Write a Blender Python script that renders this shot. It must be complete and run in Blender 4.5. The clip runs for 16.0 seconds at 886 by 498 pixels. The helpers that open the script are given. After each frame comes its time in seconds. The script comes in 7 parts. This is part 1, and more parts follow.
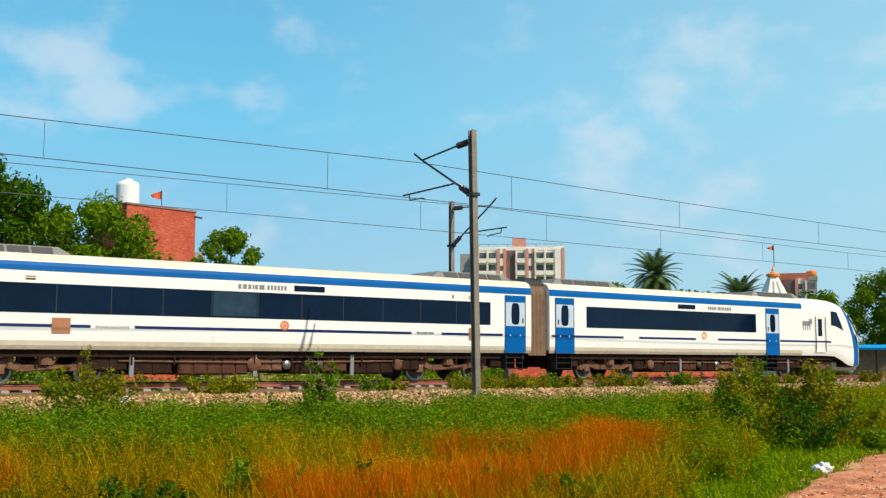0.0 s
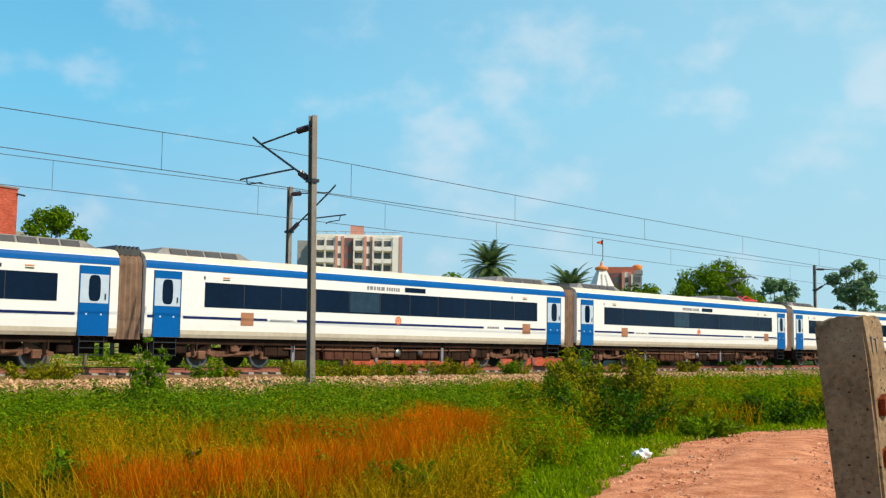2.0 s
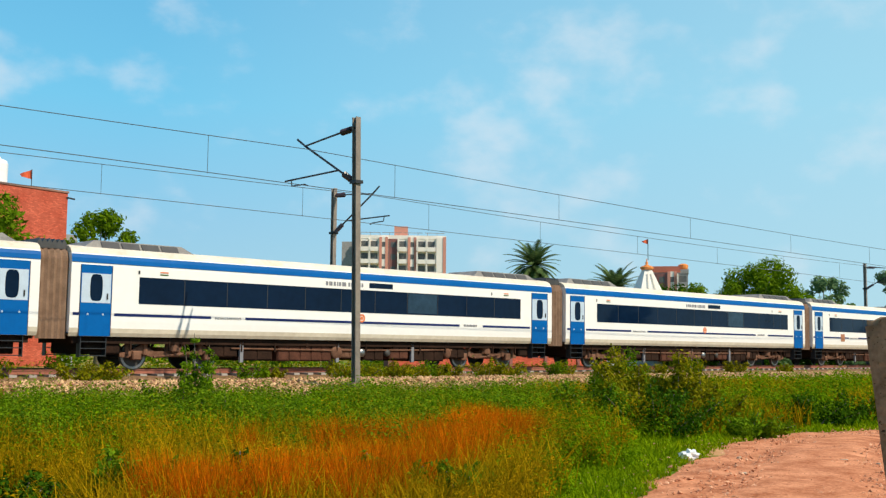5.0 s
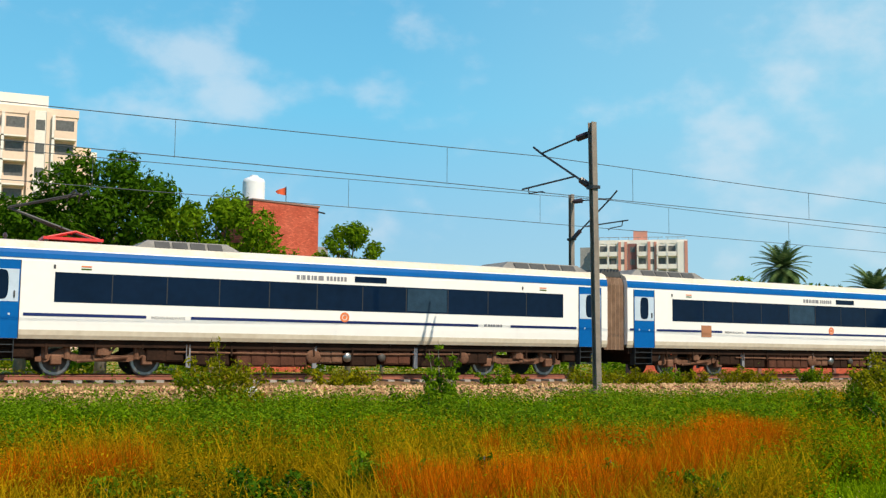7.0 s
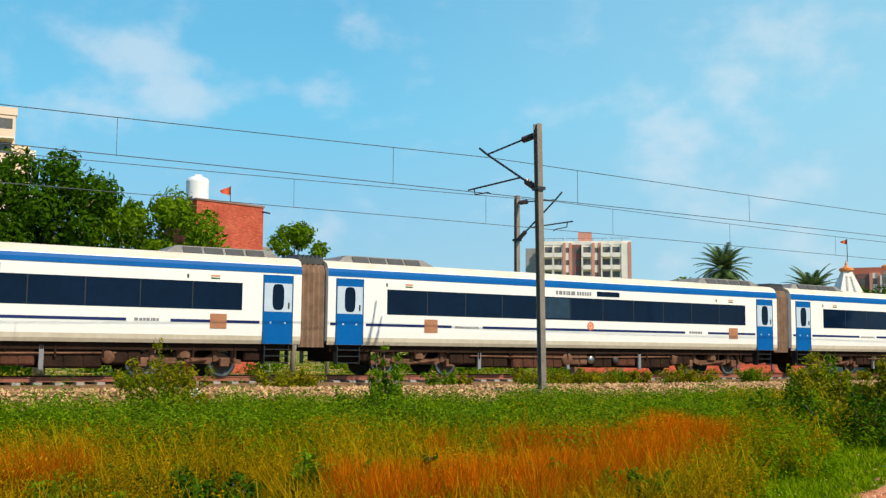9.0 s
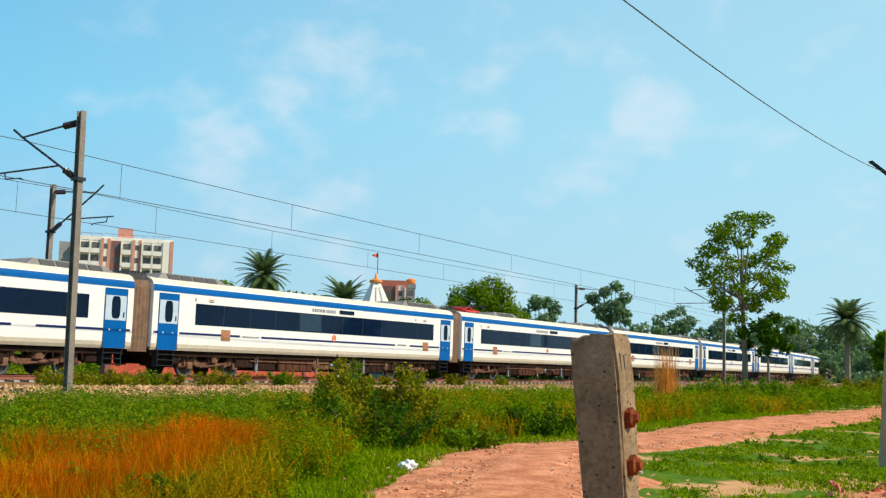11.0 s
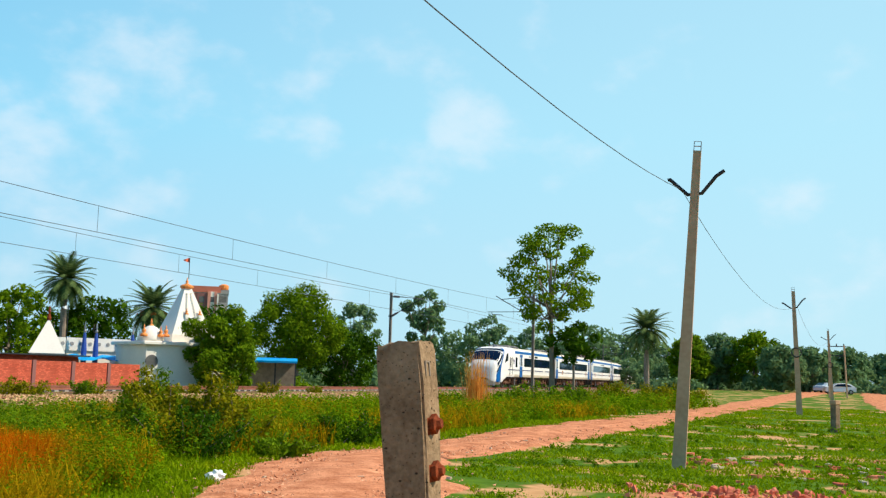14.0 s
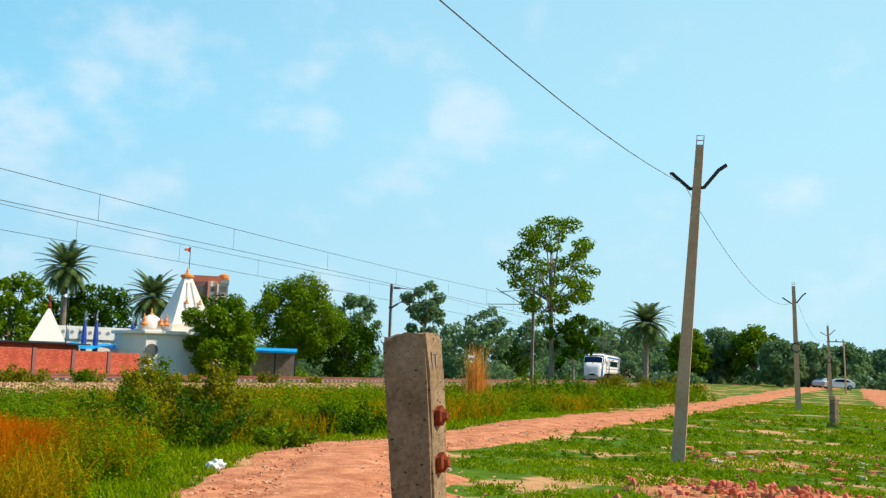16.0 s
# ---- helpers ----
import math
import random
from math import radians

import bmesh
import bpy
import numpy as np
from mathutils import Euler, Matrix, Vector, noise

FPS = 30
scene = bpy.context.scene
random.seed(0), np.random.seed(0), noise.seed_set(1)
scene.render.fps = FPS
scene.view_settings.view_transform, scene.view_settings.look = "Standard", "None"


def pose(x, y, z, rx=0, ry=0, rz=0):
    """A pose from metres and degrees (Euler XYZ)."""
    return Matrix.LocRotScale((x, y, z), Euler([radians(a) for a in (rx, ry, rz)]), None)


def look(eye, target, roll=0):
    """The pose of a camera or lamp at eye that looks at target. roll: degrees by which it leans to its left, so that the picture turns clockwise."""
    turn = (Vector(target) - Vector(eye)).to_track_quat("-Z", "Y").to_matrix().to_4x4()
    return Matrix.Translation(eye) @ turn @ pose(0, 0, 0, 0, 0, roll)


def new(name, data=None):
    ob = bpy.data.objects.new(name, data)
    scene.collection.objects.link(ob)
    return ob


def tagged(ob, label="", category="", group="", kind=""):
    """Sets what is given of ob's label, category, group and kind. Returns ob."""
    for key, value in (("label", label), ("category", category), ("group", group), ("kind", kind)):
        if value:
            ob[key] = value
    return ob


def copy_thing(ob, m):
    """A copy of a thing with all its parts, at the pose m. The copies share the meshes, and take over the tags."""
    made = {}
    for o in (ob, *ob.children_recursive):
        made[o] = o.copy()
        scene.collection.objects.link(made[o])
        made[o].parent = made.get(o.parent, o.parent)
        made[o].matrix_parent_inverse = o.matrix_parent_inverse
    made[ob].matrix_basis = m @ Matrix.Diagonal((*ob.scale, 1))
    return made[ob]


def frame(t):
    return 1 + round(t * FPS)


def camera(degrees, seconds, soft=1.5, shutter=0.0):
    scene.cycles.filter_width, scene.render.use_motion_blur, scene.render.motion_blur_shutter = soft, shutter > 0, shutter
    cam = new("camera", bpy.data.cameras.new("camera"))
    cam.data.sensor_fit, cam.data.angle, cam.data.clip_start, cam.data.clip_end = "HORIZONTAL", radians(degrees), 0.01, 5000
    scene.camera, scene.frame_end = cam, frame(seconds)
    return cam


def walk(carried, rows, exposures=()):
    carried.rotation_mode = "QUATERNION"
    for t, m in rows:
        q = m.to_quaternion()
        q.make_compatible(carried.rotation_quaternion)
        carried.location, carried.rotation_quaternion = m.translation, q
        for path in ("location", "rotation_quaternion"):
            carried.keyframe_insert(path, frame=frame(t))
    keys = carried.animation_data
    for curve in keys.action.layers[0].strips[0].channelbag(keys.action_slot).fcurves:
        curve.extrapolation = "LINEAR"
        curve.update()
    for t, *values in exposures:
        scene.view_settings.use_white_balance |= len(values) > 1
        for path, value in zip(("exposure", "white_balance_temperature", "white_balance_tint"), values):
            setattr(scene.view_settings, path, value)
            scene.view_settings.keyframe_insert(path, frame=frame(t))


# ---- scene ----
# ---------------------------------------------------------------- camera
EYE = 1.7
cam = camera(45.93, 16.0, soft=1.3)
CAM_ROWS = [
    (0.0, 95.80, -0.07, 0.01), (0.5, 95.58, -0.52, -3.11), (1.0, 95.47, -0.56, -6.37), (1.5, 95.28, -0.47, -8.37),
    (2.0, 95.20, -0.68, -8.95), (2.5, 95.15, -0.73, -9.34), (3.0, 95.21, -0.83, -9.38), (3.2, 95.20, -0.86, -9.41),
    (5.3, 95.20, -0.37, -4.83), (5.5, 95.22, -0.19, -1.86), (6.0, 95.30, -0.22, 3.78), (6.5, 95.26, -0.47, 5.92),
    (7.0, 95.43, -0.49, 6.54), (7.5, 95.57, -0.53, 6.72), (8.0, 95.52, -0.51, 6.77), (8.2, 95.48, -0.52, 6.77),
    (10.3, 95.78, -1.06, -12.87), (10.5, 95.90, -1.45, -16.20), (11.0, 96.07, -1.66, -21.34), (11.5, 96.17, -1.90, -24.38),
    (12.0, 96.20, -1.80, -27.04), (12.5, 96.40, -1.66, -28.59), (13.0, 96.52, -1.67, -30.02), (13.5, 96.61, -1.58, -31.13),
    (14.0, 96.76, -1.55, -31.43), (14.5, 96.77, -1.62, -31.51), (15.0, 96.68, -1.78, -31.52), (15.5, 96.51, -1.90, -31.53),
    (16.0, 96.31, -2.08, -31.47)]
SWAY = {0.0: -0.018, 0.5: -0.018, 1.0: -0.018, 1.5: -0.018, 2.0: -0.018, 2.5: -0.019, 3.0: -0.019, 3.2: -0.019, 10.3: -0.017, 10.5: -0.015, 11.0: -0.005, 11.5: 0.002,
        12.0: 0.006, 12.5: 0.012, 13.0: 0.017, 13.5: 0.019, 14.0: 0.020, 14.5: 0.017, 15.0: 0.012, 15.5: 0.006, 16.0: -0.001}     # the hand drifts sideways, metres
walk(cam, [(t, pose(0.857 * SWAY.get(t, -0.018), -0.515 * SWAY.get(t, -0.018), EYE, rx, ry, rz)) for t, rx, ry, rz in CAM_ROWS],
     [(0.0, 0.0), (8.0, 0.0), (10.5, 0.04), (12.0, 0.1), (13.5, 0.16), (16.0, 0.18)])

# ---------------------------------------------------------------- world and sun
SUN_AZ, SUN_EL = 128.0, 46.0        # degrees clockwise from +y, and above the horizon
world = bpy.data.worlds.new("sky")
scene.world = world
world.use_nodes = True
wn, wl = world.node_tree.nodes, world.node_tree.links
wn.clear()
w_out = wn.new("ShaderNodeOutputWorld")
w_bg = wn.new("ShaderNodeBackground")
w_sky = wn.new("ShaderNodeTexSky")
w_sky.sky_type = "NISHITA"
w_sky.sun_disc = False
w_sky.sun_elevation, w_sky.sun_rotation = radians(SUN_EL), radians(SUN_AZ)
w_sky.air_density, w_sky.dust_density, w_sky.ozone_density = 1.0, 0.6, 1.5
w_scale = wn.new("ShaderNodeVectorMath")
w_scale.operation = "SCALE"
w_scale.inputs["Scale"].default_value = 0.11
w_tc = wn.new("ShaderNodeTexCoord")
w_sep = wn.new("ShaderNodeSeparateXYZ")
w_ramp = wn.new("ShaderNodeValToRGB")
cr = w_ramp.color_ramp
cr.elements[0].position, cr.elements[0].color = 0.0, (0.34, 0.62, 0.78, 1)
cr.elements[1].position, cr.elements[1].color = 0.7, (0.035, 0.17, 0.46, 1)
e = cr.elements.new(0.22)
e.color = (0.17, 0.64, 0.93, 1)
e = cr.elements.new(0.36)
e.color = (0.13, 0.52, 0.84, 1)
e = cr.elements.new(0.11)
e.color = (0.27, 0.61, 0.85, 1)
w_mix = wn.new("ShaderNodeMixRGB")
w_mix.inputs[0].default_value = 0.8
# pale haze towards the sun's side
w_dot = wn.new("ShaderNodeVectorMath")
w_dot.operation = "DOT_PRODUCT"
w_dot.inputs[1].default_value = (0.906, 0.42, 0.0)
w_side = wn.new("ShaderNodeMapRange")
w_side.inputs["From Min"].default_value, w_side.inputs["From Max"].default_value = 0.25, 0.98
w_side.inputs["To Min"].default_value, w_side.inputs["To Max"].default_value = 0.0, 0.72
w_haze = wn.new("ShaderNodeMixRGB")
w_haze.inputs[2].default_value = (0.52, 0.80, 0.89, 1)
# clouds
w_map = wn.new("ShaderNodeMapping")
w_map.inputs["Scale"].default_value = (1.0, 1.0, 1.5)
w_map.inputs["Location"].default_value = (0.37, 0.1, 0.2)
w_noise = wn.new("ShaderNodeTexNoise")
w_noise.inputs["Scale"].default_value = 12.0
w_noise.inputs["Detail"].default_value = 8.0
w_noise.inputs["Roughness"].default_value = 0.52
w_cr = wn.new("ShaderNodeMapRange")
w_cr.interpolation_type = "SMOOTHSTEP"
w_cr.inputs["From Min"].default_value, w_cr.inputs["From Max"].default_value = 0.53, 0.84
w_cr.inputs["To Max"].default_value = 0.5
w_cloud = wn.new("ShaderNodeMixRGB")
w_cloud.inputs[2].default_value = (0.78, 0.84, 0.90, 1)
wl.new(w_sky.outputs[0], w_scale.inputs[0])
wl.new(w_tc.outputs["Generated"], w_sep.inputs[0])
wl.new(w_sep.outputs["Z"], w_ramp.inputs[0])
wl.new(w_scale.outputs[0], w_mix.inputs[1])
wl.new(w_ramp.outputs[0], w_mix.inputs[2])
wl.new(w_tc.outputs["Generated"], w_dot.inputs[0])
wl.new(w_dot.outputs["Value"], w_side.inputs["Value"])
wl.new(w_side.outputs[0], w_haze.inputs[0])
wl.new(w_mix.outputs[0], w_haze.inputs[1])
wl.new(w_tc.outputs["Generated"], w_map.inputs[0])
wl.new(w_map.outputs[0], w_noise.inputs["Vector"])
density = w_noise.outputs[0]
for c_az, c_el, c_size, c_add in ((20.5, 14.2, 3.4, 0.18), (16.5, 14.8, 3.0, 0.14), (9.5, 13.0, 2.2, 0.10), (-8.5, 13.5, 4.5, 0.09), (-11.5, 10.5, 5.5, 0.08), (-22.5, 14.8, 3.0, 0.09), (-29.0, 13.2, 4.0, 0.08), (-33.5, 12.8, 3.0, 0.10)):
    ca, ce = radians(c_az), radians(c_el)
    c_dot = wn.new("ShaderNodeVectorMath")
    c_dot.operation = "DOT_PRODUCT"
    c_dot.inputs[1].default_value = (-math.sin(ca) * math.cos(ce), math.cos(ca) * math.cos(ce), math.sin(ce))
    c_rng = wn.new("ShaderNodeMapRange")
    c_rng.interpolation_type = "SMOOTHSTEP"
    c_rng.inputs["From Min"].default_value, c_rng.inputs["From Max"].default_value = math.cos(radians(c_size * 1.5)), 1.0
    c_rng.inputs["To Max"].default_value = c_add
    c_sum = wn.new("ShaderNodeMath")
    c_sum.operation = "ADD"
    wl.new(w_tc.outputs["Generated"], c_dot.inputs[0])
    wl.new(c_dot.outputs["Value"], c_rng.inputs["Value"])
    wl.new(c_rng.outputs[0], c_sum.inputs[0])
    wl.new(density, c_sum.inputs[1])
    density = c_sum.outputs[0]
wl.new(density, w_cr.inputs["Value"])
wl.new(w_cr.outputs[0], w_cloud.inputs[0])
wl.new(w_haze.outputs[0], w_cloud.inputs[1])
wl.new(w_cloud.outputs[0], w_bg.inputs[0])
w_bg.inputs[1].default_value = 1.0
wl.new(w_bg.outputs[0], w_out.inputs[0])

sun = new("sun", bpy.data.lights.new("sun", "SUN"))
sun.data.energy, sun.data.angle, sun.data.color = 5.0, radians(0.6), (1.0, 0.88, 0.69)
sa, se = radians(SUN_AZ), radians(SUN_EL)
sun.matrix_world = look((math.sin(sa) * math.cos(se) * 90, math.cos(sa) * math.cos(se) * 90, math.sin(se) * 90), (0, 0, 0))
scene.view_settings.exposure = 0.0


# ---------------------------------------------------------------- materials
def mat(name, color, rough=0.7, metal=0.0, var=0.25, scale=3.0, bump=0.0, bump_scale=40.0, island=0.0, color2=None, obj=0.0, trans=0.0, spec=0.5):
    """A surface with two scales of variation, optional relief, and a shift per piece or per island."""
    m = bpy.data.materials.new(name)
    m.use_nodes = True
    n, l = m.node_tree.nodes, m.node_tree.links
    b = n["Principled BSDF"]
    b.inputs["Roughness"].default_value, b.inputs["Metallic"].default_value = rough, metal
    b.inputs["Specular IOR Level"].default_value = spec
    tc = n.new("ShaderNodeTexCoord")
    n1, n2 = n.new("ShaderNodeTexNoise"), n.new("ShaderNodeTexNoise")
    n1.inputs["Scale"].default_value, n2.inputs["Scale"].default_value = scale, scale * 9
    n1.inputs["Detail"].default_value = n2.inputs["Detail"].default_value = 3
    l.new(tc.outputs["Object"], n1.inputs["Vector"])
    l.new(tc.outputs["Object"], n2.inputs["Vector"])
    add = n.new("ShaderNodeMath")
    add.operation = "MULTIPLY_ADD"
    add.inputs[1].default_value = 0.6
    mul = n.new("ShaderNodeMath")
    mul.operation = "MULTIPLY"
    mul.inputs[1].default_value = 0.4
    l.new(n2.outputs[0], mul.inputs[0])
    l.new(n1.outputs[0], add.inputs[0])
    l.new(mul.outputs[0], add.inputs[2])
    last = add.outputs[0]
    spread = n.new("ShaderNodeMapRange")
    spread.inputs["From Min"].default_value, spread.inputs["From Max"].default_value = 0.3, 0.7
    l.new(last, spread.inputs["Value"])
    last = spread.outputs[0]
    for src, out, k in (("ShaderNodeNewGeometry", "Random Per Island", island), ("ShaderNodeObjectInfo", "Random", obj)):
        if k:
            g = n.new(src)
            mx = n.new("ShaderNodeMix")
            mx.inputs[0].default_value = k
            l.new(last, mx.inputs[2])
            l.new(g.outputs[out], mx.inputs[3])
            last = mx.outputs[0]
    ramp = n.new("ShaderNodeMixRGB")
    c2 = color2 or tuple(min(1, c * (1 + var)) for c in color)
    c1 = color if color2 else tuple(c * (1 - var) for c in color)
    ramp.inputs[1].default_value, ramp.inputs[2].default_value = (*c1, 1), (*c2, 1)
    l.new(last, ramp.inputs[0])
    l.new(ramp.outputs[0], b.inputs["Base Color"])
    if bump:
        nb, bp = n.new("ShaderNodeTexNoise"), n.new("ShaderNodeBump")
        nb.inputs["Scale"].default_value, nb.inputs["Detail"].default_value = bump_scale, 4
        bp.inputs["Strength"].default_value, bp.inputs["Distance"].default_value = bump, 0.02
        l.new(tc.outputs["Object"], nb.inputs["Vector"])
        l.new(nb.outputs[0], bp.inputs["Height"])
        l.new(bp.outputs[0], b.inputs["Normal"])
    if trans:
        t = n.new("ShaderNodeBsdfTranslucent")
        mixs = n.new("ShaderNodeMixShader")
        mixs.inputs[0].default_value = trans
        l.new(ramp.outputs[0], t.inputs[0])
        l.new(b.outputs[0], mixs.inputs[1])
        l.new(t.outputs[0], mixs.inputs[2])
        l.new(mixs.outputs[0], n["Material Output"].inputs[0])
    return m


M_WHITE = mat("coach_white_paint", (0.86, 0.84, 0.80), 0.4, var=0.04, scale=0.5, bump=0.03, bump_scale=3)
M_ROOF = mat("coach_roof_dusty", (0.58, 0.50, 0.38), 0.85, color2=(0.80, 0.74, 0.62), scale=0.7, spec=0.2)
M_SKIRT = mat("coach_skirt_grimy", (0.52, 0.44, 0.33), 0.6, color2=(0.72, 0.65, 0.52), scale=0.6)
M_BLUE = mat("coach_blue_paint", (0.0, 0.105, 0.36), 0.45, var=0.12, scale=0.8, spec=0.12)
M_NAVY = mat("coach_navy_line", (0.012, 0.025, 0.12), 0.5, var=0.15, spec=0.2)
M_GLASS = mat("coach_tinted_glass", (0.003, 0.012, 0.034), 0.06, var=0.3, scale=0.4, spec=0.13)
M_GLASS2 = mat("coach_glass_pale_reflection", (0.02, 0.045, 0.075), 0.08, var=0.3, spec=0.2)
M_GREYP = mat("coach_grey_panel", (0.50, 0.60, 0.70), 0.4, var=0.1)
M_BELLOWS = mat("bellows_brown_rubber", (0.16, 0.095, 0.06), 0.8, color2=(0.30, 0.19, 0.125), scale=3, spec=0.2)
M_UNDER = mat("underframe_rust_and_shade", (0.012, 0.008, 0.006), 0.9, color2=(0.05, 0.025, 0.016), scale=1.5, spec=0.1)
M_RUST = mat("bogie_rusty_brown", (0.07, 0.032, 0.019), 0.85, color2=(0.26, 0.135, 0.085), scale=2.5, bump=0.2, spec=0.1)
M_STEEL = mat("wheel_steel", (0.32, 0.31, 0.30), 0.35, 0.9, var=0.2)
M_WHEEL = mat("wheel_dark", (0.05, 0.045, 0.04), 0.6, var=0.3)
M_BOX = mat("underframe_box_brick_red", (0.045, 0.02, 0.013), 0.85, color2=(0.15, 0.06, 0.038), scale=2, spec=0.1)
M_ACU = mat("roof_unit_grey", (0.12, 0.115, 0.11), 0.65, color2=(0.30, 0.28, 0.25), scale=2)
M_ACG = mat("roof_unit_grille", (0.05, 0.05, 0.05), 0.6, var=0.3)
M_RED = mat("pantograph_red", (0.62, 0.03, 0.03), 0.45, var=0.15)
M_ORANGE = mat("emblem_orange", (0.75, 0.20, 0.06), 0.5, var=0.1)
M_BROWNP = mat("notice_panel_brown", (0.40, 0.17, 0.08), 0.6, var=0.15)
M_GREYT = mat("lettering_grey", (0.22, 0.22, 0.24), 0.5, var=0.1)
M_DARK = mat("dark_metal", (0.03, 0.032, 0.035), 0.5, 0.3, var=0.3)
M_MAST = mat("mast_galvanised", (0.24, 0.20, 0.165), 0.7, 0.2, var=0.3, scale=1.5)
M_WIRE = mat("wire_dark_copper", (0.07, 0.085, 0.10), 0.6, 0.2, var=0.2)
M_INSUL = mat("insulator_brown", (0.05, 0.03, 0.035), 0.3, var=0.2)
M_RAIL = mat("rail_rust", (0.20, 0.065, 0.04), 0.7, color2=(0.34, 0.12, 0.07), scale=1.0)
M_SLEEPER = mat("sleeper_concrete", (0.36, 0.32, 0.28), 0.9, var=0.25, scale=2)
M_STONE = mat("ballast_stone", (0.20, 0.10, 0.04), 0.95, color2=(0.72, 0.46, 0.24), scale=6, island=0.85, spec=0.05)
M_BED = mat("ballast_bed", (0.08, 0.045, 0.022), 1.0, color2=(0.34, 0.20, 0.11), scale=9, bump=1.0, bump_scale=14, spec=0.03)
M_CONC = mat("post_concrete", (0.12, 0.075, 0.042), 0.95, color2=(0.37, 0.255, 0.16), scale=5.0, bump=1.0, bump_scale=34, spec=0.12)
M_PSC = mat("pole_concrete", (0.42, 0.25, 0.14), 0.9, color2=(0.62, 0.41, 0.26), scale=1.2, bump=0.3, spec=0.08)
M_RUSTB = mat("bolt_rust", (0.10, 0.02, 0.009), 0.85, color2=(0.33, 0.075, 0.025), scale=20, bump=0.5, spec=0.1)
M_BRICKI = mat("brick_red_course", (0.36, 0.085, 0.05), 0.95, color2=(0.56, 0.17, 0.11), scale=4, island=0.6)
M_MORTAR = mat("mortar", (0.30, 0.16, 0.12), 1.0, var=0.25)
M_PLASTER = mat("plaster_cream", (0.82, 0.76, 0.68), 0.9, var=0.08, scale=0.4)
M_PINK = mat("plaster_salmon", (0.62, 0.27, 0.20), 0.9, var=0.1, scale=0.3)
M_BEIGE = mat("plaster_beige", (0.80, 0.60, 0.46), 0.9, var=0.08, scale=0.3)
M_MAROON = mat("plaster_maroon", (0.24, 0.10, 0.09), 0.9, var=0.12, scale=0.3)
M_WPAINT = mat("temple_white_paint", (0.80, 0.76, 0.68), 0.8, var=0.07, scale=0.8)
M_SAFF = mat("temple_saffron_paint", (0.80, 0.26, 0.05), 0.6, var=0.12)
M_CLOTHS = mat("flag_saffron_cloth", (0.75, 0.12, 0.04), 0.9, var=0.15)
M_TARP = mat("tarp_blue", (0.0, 0.24, 0.62), 0.6, color2=(0.01, 0.42, 0.82), scale=1.2, spec=0.2)
M_BLUEPIL = mat("pillar_blue", (0.02, 0.07, 0.32), 0.5, var=0.2)
M_TANK = mat("tank_white_plastic", (0.80, 0.80, 0.80), 0.5, var=0.05)
M_WINDARK = mat("window_dark", (0.11, 0.11, 0.105), 0.4, var=0.4)
M_GREYWALL = mat("wall_grey_cement_and_shade", (0.30, 0.29, 0.28), 0.95, var=0.2)
M_BARK = mat("bark", (0.16, 0.12, 0.09), 0.95, color2=(0.32, 0.26, 0.20), scale=3, bump=0.5, bump_scale=20)
M_LEAF_D = mat("leaves_dark", (0.008, 0.036, 0.001), 0.8, color2=(0.085, 0.185, 0.006), scale=0.9, island=0.65, trans=0.3, spec=0.03)
M_LEAF_M = mat("leaves_mid", (0.034, 0.095, 0.003), 0.8, color2=(0.23, 0.36, 0.009), scale=0.9, island=0.65, trans=0.4, spec=0.03)
M_LEAF_L = mat("leaves_yellowish", (0.06, 0.095, 0.002), 0.8, color2=(0.38, 0.33, 0.008), scale=1.2, island=0.65, trans=0.38, spec=0.03)
# for far-off plants: the distance haze is mixed into this leaf colour
M_LEAF_H = mat("leaves_haze_tinted", (0.085, 0.18, 0.085), 0.9, color2=(0.22, 0.33, 0.13), scale=0.4, island=0.65, trans=0.35, spec=0.03)
M_PALM = mat("palm_fronds", (0.035, 0.08, 0.024), 0.75, color2=(0.18, 0.25, 0.08), island=0.8, trans=0.3, spec=0.06)
M_PALMDRY = mat("palm_fruit_orange", (0.55, 0.16, 0.03), 0.8, var=0.25, island=0.5)
M_GRASS_G = mat("weeds_green", (0.016, 0.078, 0.001), 0.85, color2=(0.25, 0.39, 0.003), scale=1.1, island=0.6, trans=0.4, spec=0.02)
M_GRASS_O = mat("grass_dry_orange", (0.22, 0.06, 0.001), 0.85, color2=(0.98, 0.25, 0.002), scale=1.0, island=0.65, trans=0.4, spec=0.02)
M_GRASS_Y = mat("grass_olive", (0.11, 0.10, 0.001), 0.85, color2=(0.68, 0.39, 0.005), scale=1.0, island=0.65, trans=0.45, spec=0.02)
M_GRASS_S = mat("grass_short", (0.08, 0.165, 0.001), 0.85, color2=(0.31, 0.41, 0.004), island=0.8, trans=0.4, spec=0.02)
M_REED = mat("reed_straw", (0.58, 0.21, 0.03), 0.9, color2=(0.95, 0.50, 0.11), island=0.8, trans=0.35, spec=0.05)
M_PATH = mat("path_pink_dirt", (0.32, 0.095, 0.04), 1.0, color2=(0.80, 0.36, 0.19), scale=2.6, bump=1.0, bump_scale=22, spec=0.02)
M_RUBBLE = mat("rubble_brick", (0.46, 0.09, 0.05), 0.95, color2=(0.72, 0.26, 0.16), scale=3, obj=0.7, spec=0.05)
M_CLOD = mat("path_clods", (0.34, 0.12, 0.055), 1.0, color2=(0.82, 0.46, 0.28), scale=3, island=0.85, spec=0.02)
M_SAND = mat("rubble_stone", (0.42, 0.32, 0.22), 0.95, color2=(0.60, 0.48, 0.34), scale=3, obj=0.7)
M_PLASTIC = mat("plastic_bag_white", (0.75, 0.78, 0.76), 0.4, var=0.1, scale=8)
M_CARW = mat("car_white_paint", (0.78, 0.78, 0.78), 0.25, var=0.03)
